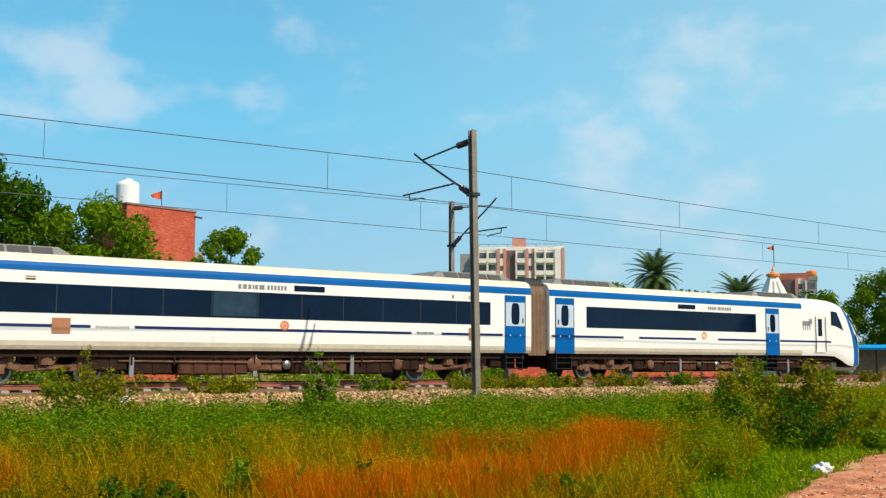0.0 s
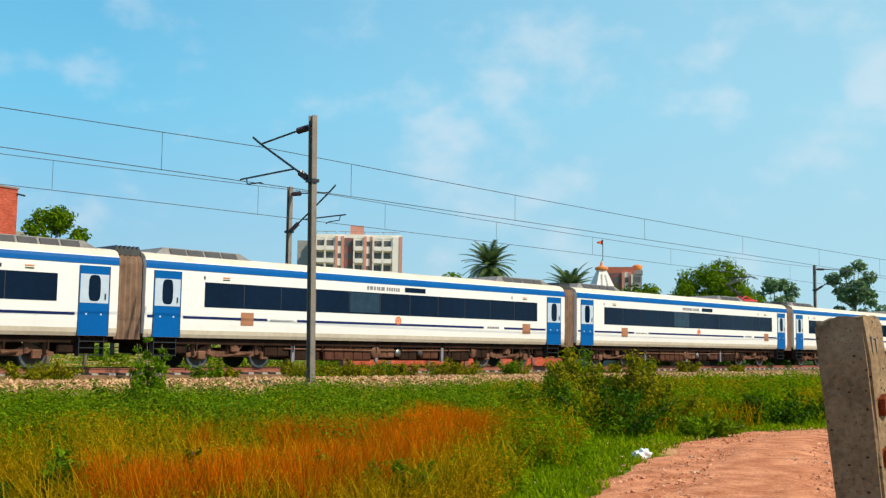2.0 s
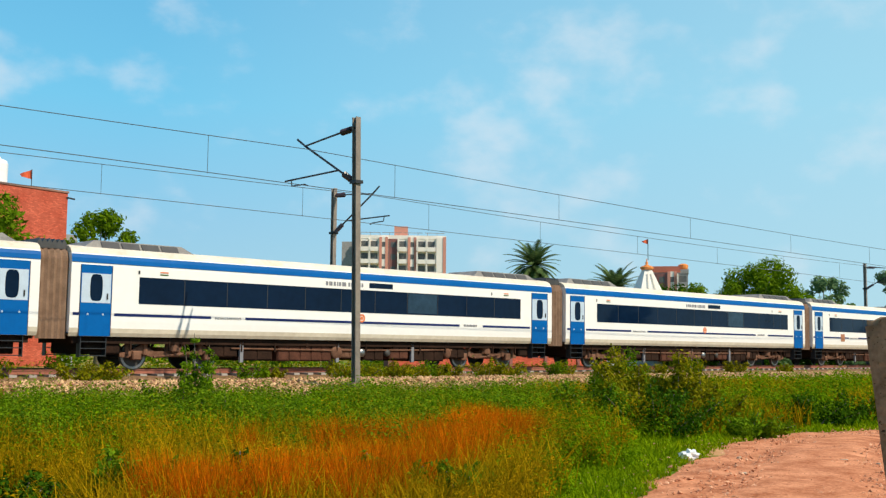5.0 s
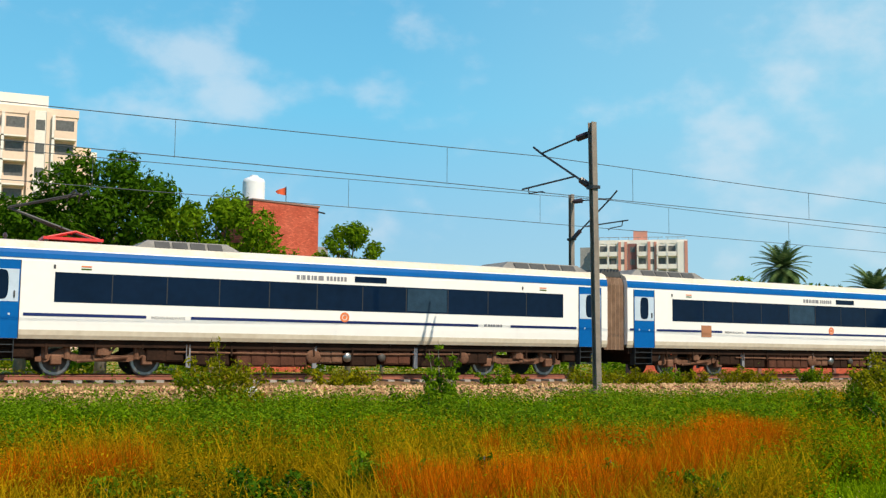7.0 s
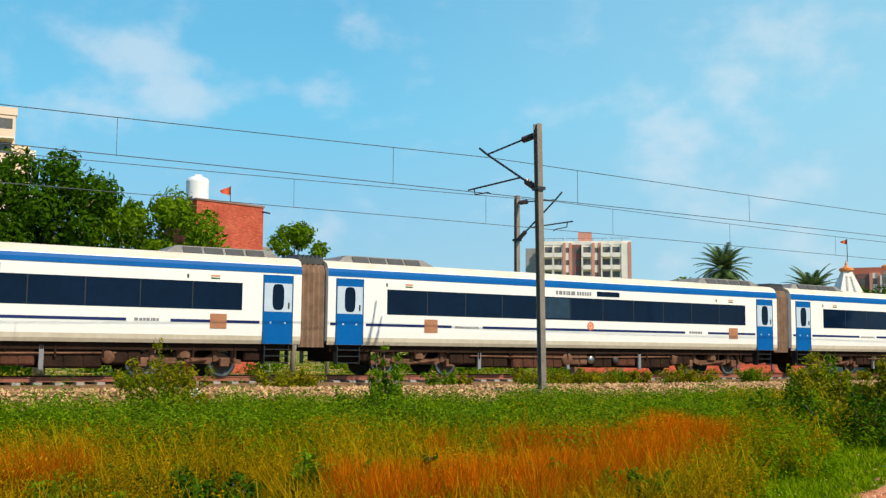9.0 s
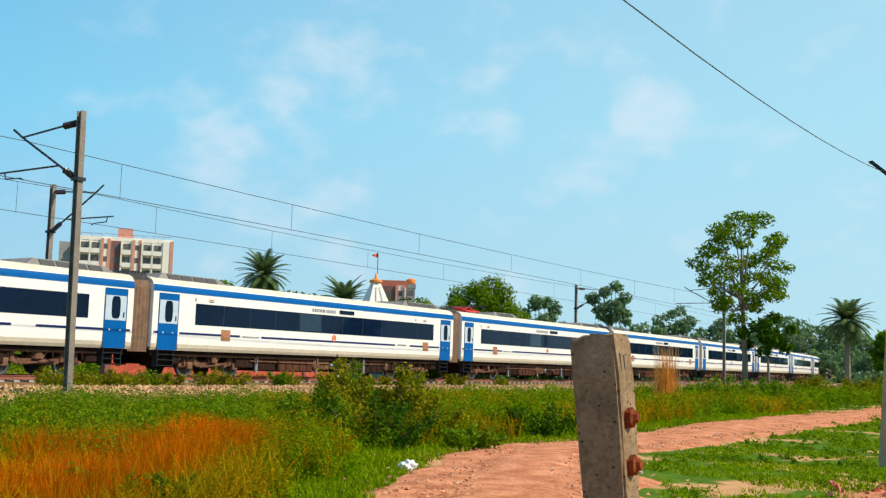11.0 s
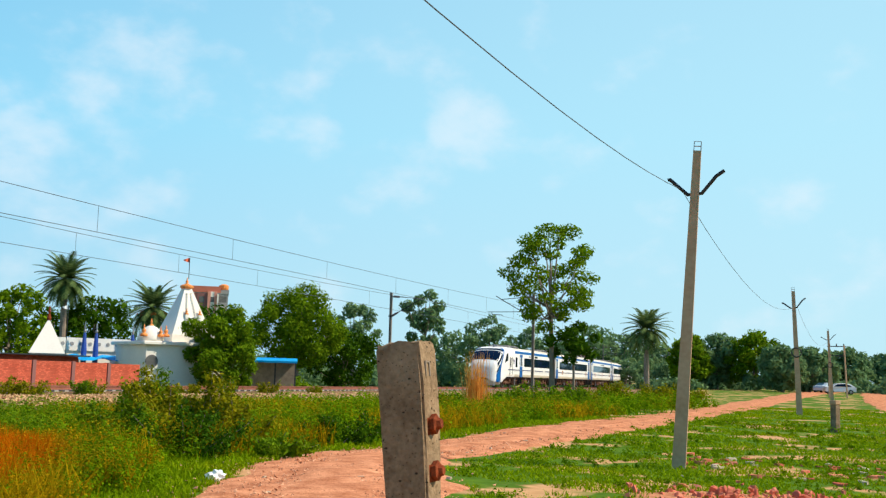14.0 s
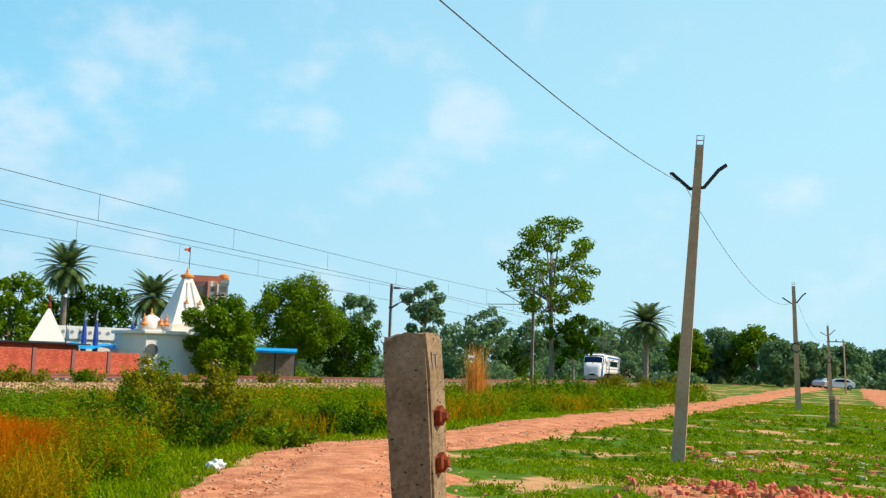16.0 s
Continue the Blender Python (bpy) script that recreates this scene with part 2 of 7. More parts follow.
M_TYRE = mat("tyre_rubber", (0.02, 0.02, 0.02), 0.9, var=0.3)
M_STRUT = mat("scaffold", (0.25, 0.2, 0.17), 0.8, var=0.2)


def ground_material():
    m = bpy.data.materials.new("ground_grass_and_soil")
    m.use_nodes = True
    n, l = m.node_tree.nodes, m.node_tree.links
    b = n["Principled BSDF"]
    b.inputs["Roughness"].default_value = 1.0
    b.inputs["Specular IOR Level"].default_value = 0.1
    tc = n.new("ShaderNodeTexCoord")
    big, small = n.new("ShaderNodeTexNoise"), n.new("ShaderNodeTexNoise")
    big.inputs["Scale"].default_value, small.inputs["Scale"].default_value = 0.45, 3.0
    big.inputs["Detail"].default_value = small.inputs["Detail"].default_value = 6
    l.new(tc.outputs["Object"], big.inputs["Vector"])
    l.new(tc.outputs["Object"], small.inputs["Vector"])
    soil, grass = n.new("ShaderNodeMixRGB"), n.new("ShaderNodeMixRGB")
    soil.inputs[1].default_value, soil.inputs[2].default_value = (0.36, 0.17, 0.06, 1), (0.72, 0.42, 0.20, 1)
    grass.inputs[1].default_value, grass.inputs[2].default_value = (0.02, 0.07, 0.002, 1), (0.13, 0.23, 0.006, 1)
    l.new(small.outputs[0], soil.inputs[0])
    l.new(small.outputs[0], grass.inputs[0])
    step = n.new("ShaderNodeMapRange")
    step.inputs["From Min"].default_value, step.inputs["From Max"].default_value = 0.52, 0.58
    l.new(big.outputs[0], step.inputs["Value"])
    mix = n.new("ShaderNodeMixRGB")
    l.new(step.outputs[0], mix.inputs[0])
    l.new(grass.outputs[0], mix.inputs[1])
    l.new(soil.outputs[0], mix.inputs[2])
    l.new(mix.outputs[0], b.inputs["Base Color"])
    bp = n.new("ShaderNodeBump")
    bp.inputs["Strength"].default_value, bp.inputs["Distance"].default_value = 0.7, 0.05
    l.new(small.outputs[0], bp.inputs["Height"])
    l.new(bp.outputs[0], b.inputs["Normal"])
    return m


M_GROUND = ground_material()


# ---------------------------------------------------------------- mesh helpers
def link_mesh(name, bm, material, parent=None, label="", smooth=False):
    me = bpy.data.meshes.new(name)
    bm.normal_update()
    bm.to_mesh(me)
    bm.free()
    if material:
        me.materials.append(material)
    if smooth:
        me.polygons.foreach_set("use_smooth", [True] * len(me.polygons))
    ob = new(name, me)
    if parent:
        ob.parent = parent
    if label:
        ob["label"] = label
    return ob


def part(name, bm, material, parent, label="", smooth=False):
    return link_mesh(name, bm, material, parent, label, smooth)


def pyd(name, verts, faces, material, parent=None, smooth=False):
    me = bpy.data.meshes.new(name)
    me.from_pydata(verts, [], faces)
    if material:
        me.materials.append(material)
    if smooth:
        me.polygons.foreach_set("use_smooth", [True] * len(me.polygons))
    ob = new(name, me)
    if parent:
        ob.parent = parent
    return ob


def empty(name, m, **tags):
    ob = new(name)
    ob.matrix_basis = m
    ob.empty_display_size = 0.2
    return tagged(ob, **tags)


def box(bm, x0, x1, y0, y1, z0, z1, bevel=0.0, m=None):
    r = bmesh.ops.create_cube(bm, size=1)
    vs = r["verts"]
    bmesh.ops.scale(bm, vec=(x1 - x0, y1 - y0, z1 - z0), verts=vs)
    bmesh.ops.translate(bm, vec=((x0 + x1) / 2, (y0 + y1) / 2, (z0 + z1) / 2), verts=vs)
    if m:
        bmesh.ops.transform(bm, matrix=m, verts=vs)
    if bevel:
        es = list({e for v in vs for e in v.link_edges})
        bmesh.ops.bevel(bm, geom=es, offset=bevel, segments=1, affect="EDGES")
    return bm


def boxed(*a, **k):
    return box(bmesh.new(), *a, **k)


def tube(bm, pts, radii, sides=8, cap=True):
    """A round bar along points; radii one number or one a point."""
    pts = [Vector(p) for p in pts]
    if not hasattr(radii, "__len__"):
        radii = [radii] * len(pts)
    rings = []
    for i, p in enumerate(pts):
        d = (pts[min(i + 1, len(pts) - 1)] - pts[max(i - 1, 0)]).normalized()
        a = d.cross(Vector((0, 0, 1)) if abs(d.z) < 0.95 else Vector((1, 0, 0))).normalized()
        b = d.cross(a)
        rings.append([bm.verts.new(p + (a * math.cos(2 * math.pi * k / sides) + b * math.sin(2 * math.pi * k / sides)) * radii[i]) for k in range(sides)])
    for r0, r1 in zip(rings, rings[1:]):
        for k in range(sides):
            bm.faces.new((r0[k], r0[(k + 1) % sides], r1[(k + 1) % sides], r1[k]))
    if cap:
        bm.faces.new(rings[0][::-1])
        bm.faces.new(rings[-1])
    return bm


def lathe(bm, profile, sides=16, m=None):
    """A turned form round z from (radius, height) pairs."""
    rings = []
    for r, z in profile:
        rings.append([bm.verts.new(((m or Matrix()) @ Vector((r * math.cos(2 * math.pi * k / sides), r * math.sin(2 * math.pi * k / sides), z)))) for k in range(sides)])
    for r0, r1 in zip(rings, rings[1:]):
        for k in range(sides):
            bm.faces.new((r0[k], r0[(k + 1) % sides], r1[(k + 1) % sides], r1[k]))
    bm.faces.new(rings[0][::-1])
    bm.faces.new(rings[-1])
    return bm


# ---------------------------------------------------------------- the railway's line: a wide curve
TR_P, TR_TH, TR_K = 33.50, -1.0875, 0.00080742     # the near side of the train
HALF_OFF = 1.55
TR_R = 1 / TR_K
PSI0 = TR_TH + TR_K * 150
P0 = Vector((-TR_P * math.sin(TR_TH + math.pi / 2), TR_P * math.cos(TR_TH + math.pi / 2)))
N0 = Vector((-math.cos(PSI0), -math.sin(PSI0)))
TR_C = P0 + N0 * TR_R
RAIL_Z, GRADE = 0.79, -0.0041


def rail_z(s):
    return RAIL_Z + GRADE * max(-200, min(s, 330))


def bend(s):
    """The curve tightens far along the line."""
    return 0.00025 * max(0.0, min(s, 340.0) - 130.0) ** 2


def on_track(s, off=0.0, z=0.0):
    """A point s metres along the line and off metres to its far side; z above the rails."""
    psi = PSI0 + TR_K * s
    n = Vector((-math.cos(psi), -math.sin(psi)))
    p = TR_C - n * (TR_R - off - bend(s) - HALF_OFF)
    return Vector((p.x, p.y, rail_z(s) + z))


def track_pose(s, off=0.0, z=0.0):
    """x along the line, y to its far side."""
    psi = PSI0 + TR_K * s
    d = Vector((-math.sin(psi), math.cos(psi), GRADE))
    p = on_track(s, off, z)
    return Matrix.Translation(p) @ Matrix.Rotation(psi + math.pi / 2, 4, "Z")


def line_so(x, y):
    # off is positive on the far side of the train's line
    v = Vector((x, y)) - TR_C
    ang = math.atan2(v.y, v.x)           # direction of -n... = (cos psi, sin psi)
    psi = (ang - PSI0 + math.pi) % (2 * math.pi) - math.pi
    return psi / TR_K, TR_R - HALF_OFF - v.length - bend(psi / TR_K)


NEAR_OFF, FAR_OFF = -6.5, 0.0


def smooth01(v):
    v = max(0.0, min(1.0, v))
    return v * v * (3 - 2 * v)


def ground_z(x, y):
    s, off = line_so(x, y)
    lift = noise.noise(Vector((x * 0.08, y * 0.08, 0))) * 0.14 + noise.noise(Vector((x * 0.4, y * 0.4, 3))) * 0.04
    d = math.hypot(x, y)
    base = lift * smooth01((d - 2) / 6) + 0.35 * smooth01((d - 70) / 90)
    if -180 < s < 420:
        k = smooth01((off + 17) / 6) * smooth01((22 - off) / 10)
        base = base * (1 - k) + (rail_z(s) - 0.82 + lift * 0.4) * k
    return base


# ---------------------------------------------------------------- ground
def build_ground():
    rings = [0.0]
    r = 0.8
    while r < 2200:
        rings.append(r)
        r += max(0.8, r * 0.045)
    seg = 200
    verts, faces = [(0, 0, 0)], []
    for r in rings[1:]:
        for k in range(seg):
            a = 2 * math.pi * k / seg
            x, y = r * math.sin(a), r * math.cos(a)
            verts.append((x, y, ground_z(x, y)))
    for k in range(seg):
        faces.append((0, 1 + (k + 1) % seg, 1 + k))
    for i in range(len(rings) - 2):
        b0, b1 = 1 + i * seg, 1 + (i + 1) * seg
        for k in range(seg):
            k2 = (k + 1) % seg
            faces.append((b0 + k, b0 + k2, b1 + k2, b1 + k))
    g = pyd("ground", verts, faces, M_GROUND, smooth=True)
    tagged(g, "green grassy ground with sandy bare patches", "ground", kind="structure")


build_ground()

PATH_LINE = [(-2.5, -4, 1.7), (1.0, 3, 1.7), (4.4, 9.5, 1.7), (6.3, 13.0, 1.75), (9.6, 18.3, 1.5), (13.8, 21.2, 1.35), (21.5, 26.6, 1.6), (40.5, 40.2, 1.6), (84, 72, 1.8), (150, 118, 2.2), (230, 172, 2.5)]


def path_at(f):
    i = min(int(f), len(PATH_LINE) - 2)
    a, b = PATH_LINE[i], PATH_LINE[i + 1]
    k = f - i
    p0 = PATH_LINE[max(i - 1, 0)]
    p3 = PATH_LINE[min(i + 2, len(PATH_LINE) - 1)]
    return [0.5 * (2 * a[j] + (b[j] - p0[j]) * k + (2 * p0[j] - 5 * a[j] + 4 * b[j] - p3[j]) * k * k + (3 * a[j] - p0[j] - 3 * b[j] + p3[j]) * k ** 3) for j in range(3)]


PATH_PTS = [path_at(i / 24) for i in range(24 * (len(PATH_LINE) - 1))]


def build_path():
    verts, faces, n = [], [], 12
    for i, (x, y, w) in enumerate(PATH_PTS):
        x2, y2, _ = PATH_PTS[min(i + 1, len(PATH_PTS) - 1)]
        x1, y1, _ = PATH_PTS[max(i - 1, 0)]
        d = Vector((x2 - x1, y2 - y1)).normalized()
        r = Vector((d.y, -d.x))
        for k in range(n + 1):
            u = -1 + 2 * k / n
            ww = w * (1 + 0.22 * noise.noise(Vector((x * 0.9, y * 0.9, 7 + (u > 0) * 5))))
            px, py = x + r.x * u * ww, y + r.y * u * ww
            edge = 1 - abs(u) ** 4
            z = ground_z(px, py) + 0.05 * edge - 0.04 * (1 - edge) + 0.035 * edge * noise.noise(Vector((px * 1.3, py * 1.3, 1))) + 0.015 * noise.noise(Vector((px * 5, py * 5, 2)))
            z -= 0.05 * math.exp(-((abs(u) - 0.5) / 0.16) ** 2)
            verts.append((px, py, z + 0.03))
    for i in range(len(PATH_PTS) - 1):
        for k in range(n):
            a = i * (n + 1) + k
            faces.append((a, a + 1, a + n + 2, a + n + 1))
    tagged(pyd("path", verts, faces, M_PATH, smooth=True), "worn pinkish dirt footpath through grass", "path", kind="structure")


build_path()


def build_pebbles():
    """Clods and pebbles over the nearer stretch of the path."""
    rng = np.random.default_rng(91)
    verts, faces = [], []
    shape = np.array([(1, 0, 0), (0, 1, 0), (-1, 0, 0), (0, -1, 0), (0, 0, 0.7), (0, 0, -0.5)])
    for _ in range(9000):
        x, y, w = path_at(1.5 + 5.0 * rng.random() ** 1.3)
        u = rng.normal() * 0.5 * w
        x, y = x + u * 0.85, y - u * 0.5
        r = 0.008 + 0.022 * rng.random() ** 4
        b = len(verts)
        z = ground_z(x, y) + 0.062
        verts.extend((x + r * c[0], y + r * c[1], z + r * c[2]) for c in shape + rng.normal(size=(6, 3)) * 0.25)
        for a, c in ((0, 1), (1, 2), (2, 3), (3, 0)):
            faces.append((b + a, b + c, b + 4))
            faces.append((b + c, b + a, b + 5))
    tagged(pyd("path_pebbles", verts, faces, M_CLOD), "small pinkish clods and pebbles on the dirt path", "pebbles", kind="stuff")


build_pebbles()


# ---------------------------------------------------------------- ballast, sleepers, rails
def strip(offs_z, s0, s1, step, uneven=0.0):
    verts, faces, n = [], [], len(offs_z)
    cnt = int((s1 - s0) / step) + 1
    for i in range(cnt):
        s = s0 + i * step
        for off, z in offs_z:
            p = on_track(s, off, z)
            k = uneven * noise.noise(Vector((p.x * 0.8, p.y * 0.8, off)))
            verts.append((p.x, p.y, p.z + k))
    for i in range(cnt - 1):
        for k in range(n - 1):
            a = i * n + k
            faces.append((a, a + n, a + n + 1, a + 1))
    return verts, faces


NEAR_DROP = -0.2                    # the nearer track lies a little lower
BED = [(-11.4, -1.3), (-9.9, -0.84), (-9.0, -0.56), (-8.3, -0.36), (-7.5, -0.26), (-5.5, -0.26), (-4.7, -0.34), (-3.8, -0.45), (-2.6, -0.42), (-1.9, -0.24), (0, -0.2), (1.7, -0.22), (2.6, -0.35), (4.2, -0.95)]


def build_track():
    v, f = strip(BED, -150, 360, 1.0, 0.05)
    tagged(pyd("ballast", v, f, M_BED, smooth=True), "bed of pale brown crushed ballast stone", "ballast", kind="structure")
    rng = np.random.default_rng(5)
    verts, faces = [], []
    # loose stones on the shoulder that faces the field
    for _ in range(46000):
        s = rng.uniform(-34, 70) if rng.random() < 0.8 else rng.uniform(70, 170)
        off = rng.uniform(-11.2, -5.2)
        zz = np.interp(off, [o for o, _ in BED], [z for _, z in BED])
        p = on_track(s, off, zz + 0.02)
        r = rng.uniform(0.04, 0.09)
        q = rng.normal(size=(6, 3)) * 0.25
        base = np.array([(1, 0, 0), (0, 1, 0), (-1, 0, 0), (0, -1, 0), (0, 0, 0.9), (0, 0, -0.6)]) + q
        b = len(verts)
        verts.extend((p.x + r * c[0], p.y + r * c[1], p.z + r * c[2]) for c in base)
        for a, c in ((0, 1), (1, 2), (2, 3), (3, 0)):
            faces.append((b + a, b + c, b + 4))
            faces.append((b + c, b + a, b + 5))
    tagged(pyd("ballast_stones", verts, faces, M_STONE), "pale angular ballast stones beside the rails", "stones", kind="stuff")
    for name, off in (("near_track", NEAR_OFF), ("far_track", FAR_OFF)):
        bm = bmesh.new()
        root = empty(name, Matrix(), label="railway track with rust-brown rails on concrete sleepers", category="railway track", kind="structure")
        for side in (-0.86, 0.86):
            prof = [(-0.07, -0.15), (-0.07, -0.135), (-0.012, -0.12), (-0.012, -0.04), (-0.035, -0.03), (-0.035, 0.0), (0.035, 0.0), (0.035, -0.03), (0.012, -0.04), (0.012, -0.12), (0.07, -0.135), (0.07, -0.15)]
            v, f = strip([(off + side + o, z + (NEAR_DROP if off < 0 else 0)) for o, z in prof], -150, 360, 3.0)
            pyd("rail", v, f, M_RAIL, root)
        v, f = [], []
        for i in range(-110, 400):
            s = i * 0.62
            if s > 250:
                continue
            b = len(v)
            for z in (-0.24, -0.155):
                for ds, do in ((-0.12, -1.35), (0.12, -1.35), (0.12, 1.35), (-0.12, 1.35)):
                    v.append(on_track(s + ds, off + do, z + (NEAR_DROP if off < 0 else 0)))
            f += [(b + 4, b + 5, b + 6, b + 7), (b, b + 1, b + 5, b + 4), (b + 1, b + 2, b + 6, b + 5), (b + 2, b + 3, b + 7, b + 6), (b + 3, b, b + 4, b + 7)]
        ob = pyd("sleepers", v, f, M_SLEEPER, root)
        ob["kind"] = "stuff"
        bm.free()


build_track()

# ---------------------------------------------------------------- the train
BODY_L, HALF_W = 23.0, 1.62
ROOF_PROF = [(1.56, 3.80), (1.47, 3.93), (1.25, 4.03), (0.8, 4.09), (0.0, 4.11)]


def flat_bar(x0, x1, z0, z1, y, material, parent, name="lettering"):
    return part(name, boxed(x0, x1, y - 0.004, y + 0.004, z0, z1), material, parent)


def text_mesh(words, size, material, parent, m, name="lettering"):
    cu = bpy.data.curves.new(name, "FONT")
    cu.body, cu.size, cu.extrude = words, size, 0.003
    tmp = bpy.data.objects.new(name, cu)
    scene.collection.objects.link(tmp)
    me = bpy.data.meshes.new_from_object(tmp.evaluated_get(bpy.context.evaluated_depsgraph_get()))
    bpy.data.objects.remove(tmp)
    bpy.data.curves.remove(cu)
    me.materials.clear()
    me.materials.append(material)
    ob = new(name, me)
    ob.parent = parent
    ob.matrix_basis = m
    return ob


def ring_mesh(r0, r1, y, n=20):
    bm = bmesh.new()
    vs = [[bm.verts.new((r * math.cos(2 * math.pi * k / n), y + dy, r * math.sin(2 * math.pi * k / n))) for k in range(n)] for r, dy in ((r0, 0), (r1, 0), (r1, 0.01), (r0, 0.01))]
    for a, b in zip(vs, vs[1:] + vs[:1]):
        for k in range(n):
            bm.faces.new((a[k], a[(k + 1) % n], b[(k + 1) % n], b[k]))
    return bm


def bogie(parent, x):
    b = bmesh.new()
    for sgn in (-1, 1):
        y = sgn * 1.12
        # side frame: dropped centre, raised over the axle boxes
        pts = [(-1.95, 0.55), (-1.6, 0.62), (-1.15, 0.84), (-0.7, 0.62), (0.7, 0.62), (1.15, 0.84), (1.6, 0.62), (1.95, 0.55), (1.95, 0.42), (1.65, 0.40), (1.3, 0.58), (0.8, 0.42), (-0.8, 0.42), (-1.3, 0.58), (-1.65, 0.40), (-1.95, 0.42)]
        fr = [b.verts.new((px, y - 0.07, pz)) for px, pz in pts]
        bk = [b.verts.new((px, y + 0.07, pz)) for px, pz in pts]
        b.faces.new(fr)
        b.faces.new(bk[::-1])
        for i in range(len(pts)):
            j = (i + 1) % len(pts)
            b.faces.new((fr[j], fr[i], bk[i], bk[j]))
        for ax in (-1.36, 1.36):
            box(b, ax - 0.16, ax + 0.16, y - 0.16, y + 0.1, 0.32, 0.62, 0.03)
            tube(b, [(ax - 0.32, y - 0.04, 0.5), (ax - 0.32, y - 0.04, 0.86)], 0.1, 8)
            tube(b, [(ax + 0.32, y - 0.04, 0.5), (ax + 0.32, y - 0.04, 0.86)], 0.1, 8)
        tube(b, [(-0.32, y - 0.14, 0.95), (0.05, y - 0.14, 0.5)], 0.045, 6)
        tube(b, [(0.42, y - 0.14, 0.95), (0.05, y - 0.14, 0.5)], 0.045, 6)
        tube(b, [(-0.75, y - 0.12, 0.42), (0.75, y - 0.12, 0.56)], 0.05, 6)
        tube(b, [(0, y, 0.62), (0, y, 1.0)], 0.26, 10)
    box(b, -0.3, 0.3, -1.1, 1.1, 0.45, 0.75)
    bg = part("bogie", b, M_RUST, parent, "rust-brown steel bogie")
    bg.location.x = x
    for ax in (-1.36, 1.36):
        w = bmesh.new()
        for y in (-0.86, 0.86):
            mm = Matrix.Translation((0, y, 0)) @ Matrix.Rotation(math.pi / 2, 4, "X")
            lathe(w, [(0.12, -0.07), (0.37, -0.06), (0.38, -0.075), (0.455, -0.075), (0.46, 0.05), (0.49, 0.07), (0.40, 0.075), (0.12, 0.08)], 20, mm)
        tube(w, [(0, -1.05, 0), (0, 1.05, 0)], 0.09, 8)
        wh = part("wheelset", w, M_WHEEL, bg, "worn steel wheels on an axle")
        wh.location = (ax, 0, 0.46)
        for y in (-0.94, 0.94):
            rm = part("wheel_rim", ring_mesh(0.37, 0.45, y - 0.005), M_STEEL, bg, "bright steel wheel rim")
            rm.location = (ax, 0, 0.46)
    return bg


def underframe(parent, x0, x1, seed):
    rng = random.Random(seed)
    part("underframe", boxed(x0, x1, -1.4, 1.4, 0.86, 1.12), M_UNDER, parent, "dark underframe")
    # added block: its near-black colour stands in for shade under the coach
    part("shade_block", boxed(-5.7, 5.6, -0.75, 0.75, 0.36, 0.86), M_UNDER, parent, "dark block standing in for shade between the bogies")
    # boxes set nearly end to end, filling in for the shade down there
    specs = [(-5.0, -3.6, 0.30, 0.90, M_UNDER), (-3.4, -0.9, 0.28, 0.90, M_BOX), (-0.5, 0.4, 0.40, 0.88, M_RUST), (0.7, 1.7, 0.30, 0.88, M_UNDER), (2.0, 3.0, 0.36, 0.88, M_BOX), (3.2, 5.0, 0.28, 0.88, M_UNDER), (-6.3, -5.1, 0.42, 0.88, M_UNDER), (5.3, 6.2, 0.40, 0.88, M_UNDER), (-10.9, -9.6, 0.50, 0.9, M_UNDER), (9.6, 10.9, 0.50, 0.9, M_UNDER)]
    for a, b, z0, z1, m in specs:
        bm = boxed(a, b, -1.3, 1.3, z0, z1, 0.03)
        n = max(2, int((b - a) / 0.5))
        for i in range(n):
            w = (b - a) / n
            for sgn in (-1, 1):
                ya, yb = sorted((sgn * 1.3, sgn * 1.325))
                box(bm, a + i * w + 0.04, a + (i + 1) * w - 0.04, ya, yb, z0 + 0.06, z1 - 0.06)
        part("equipment_box", bm, m, parent, "brick-red equipment box" if m is M_BOX else "grimy dark equipment box")
    for k in range(16):
        x = x0 + 0.6 + k * (x1 - x0 - 1.2) / 15
        for sgn in (-1, 1):
            ya, yb = sorted((sgn * 1.34, sgn * 1.42))
            part("hanger", boxed(x - 0.03, x + 0.03, ya, yb, 0.62 + 0.2 * (k % 3 == 0), 1.1), M_UNDER, parent)
    for sgn in (-1, 1):
        part("pipe", tube(bmesh.new(), [(-5.4, sgn * 1.36, 0.74), (-1.0, sgn * 1.36, 0.7), (5.4, sgn * 1.36, 0.76)], 0.035, 6), M_RUST, parent)
    for x, r, mt in ((-0.7, 0.27, M_RUST), (0.55, 0.17, M_STEEL), (1.85, 0.15, M_WHEEL), (5.15, 0.22, M_RUST)):
        for sgn in (-1, 1):
            mm = Matrix.Translation((x, sgn * 1.33, 0.62)) @ Matrix.Rotation(-sgn * math.pi / 2, 4, "X")
            part("tank_end", lathe(bmesh.new(), [(r, -0.02), (r, 0.03), (r * 0.8, 0.07), (r * 0.3, 0.09)], 14, mm), mt, parent, "round end of an air reservoir", smooth=True)
    for x in (-5.05, -0.75, 3.1):
        for sgn in (-1, 1):
            ya, yb = sorted((sgn * 1.3, sgn * 1.40))
            part("cover_plate", boxed(x, x + 0.14, ya, yb, 0.24, 0.98), M_GREYT, parent, "pale upright cover plate")
    for x in (-5.6, 2.9, 5.6):
        part("air_tank", tube(bmesh.new(), [(x, -1.25, 0.66), (x, -1.2, 0.66), (x, 1.2, 0.66), (x, 1.25, 0.66)], [0.1, 0.24, 0.24, 0.1], 12), M_UNDER, parent)


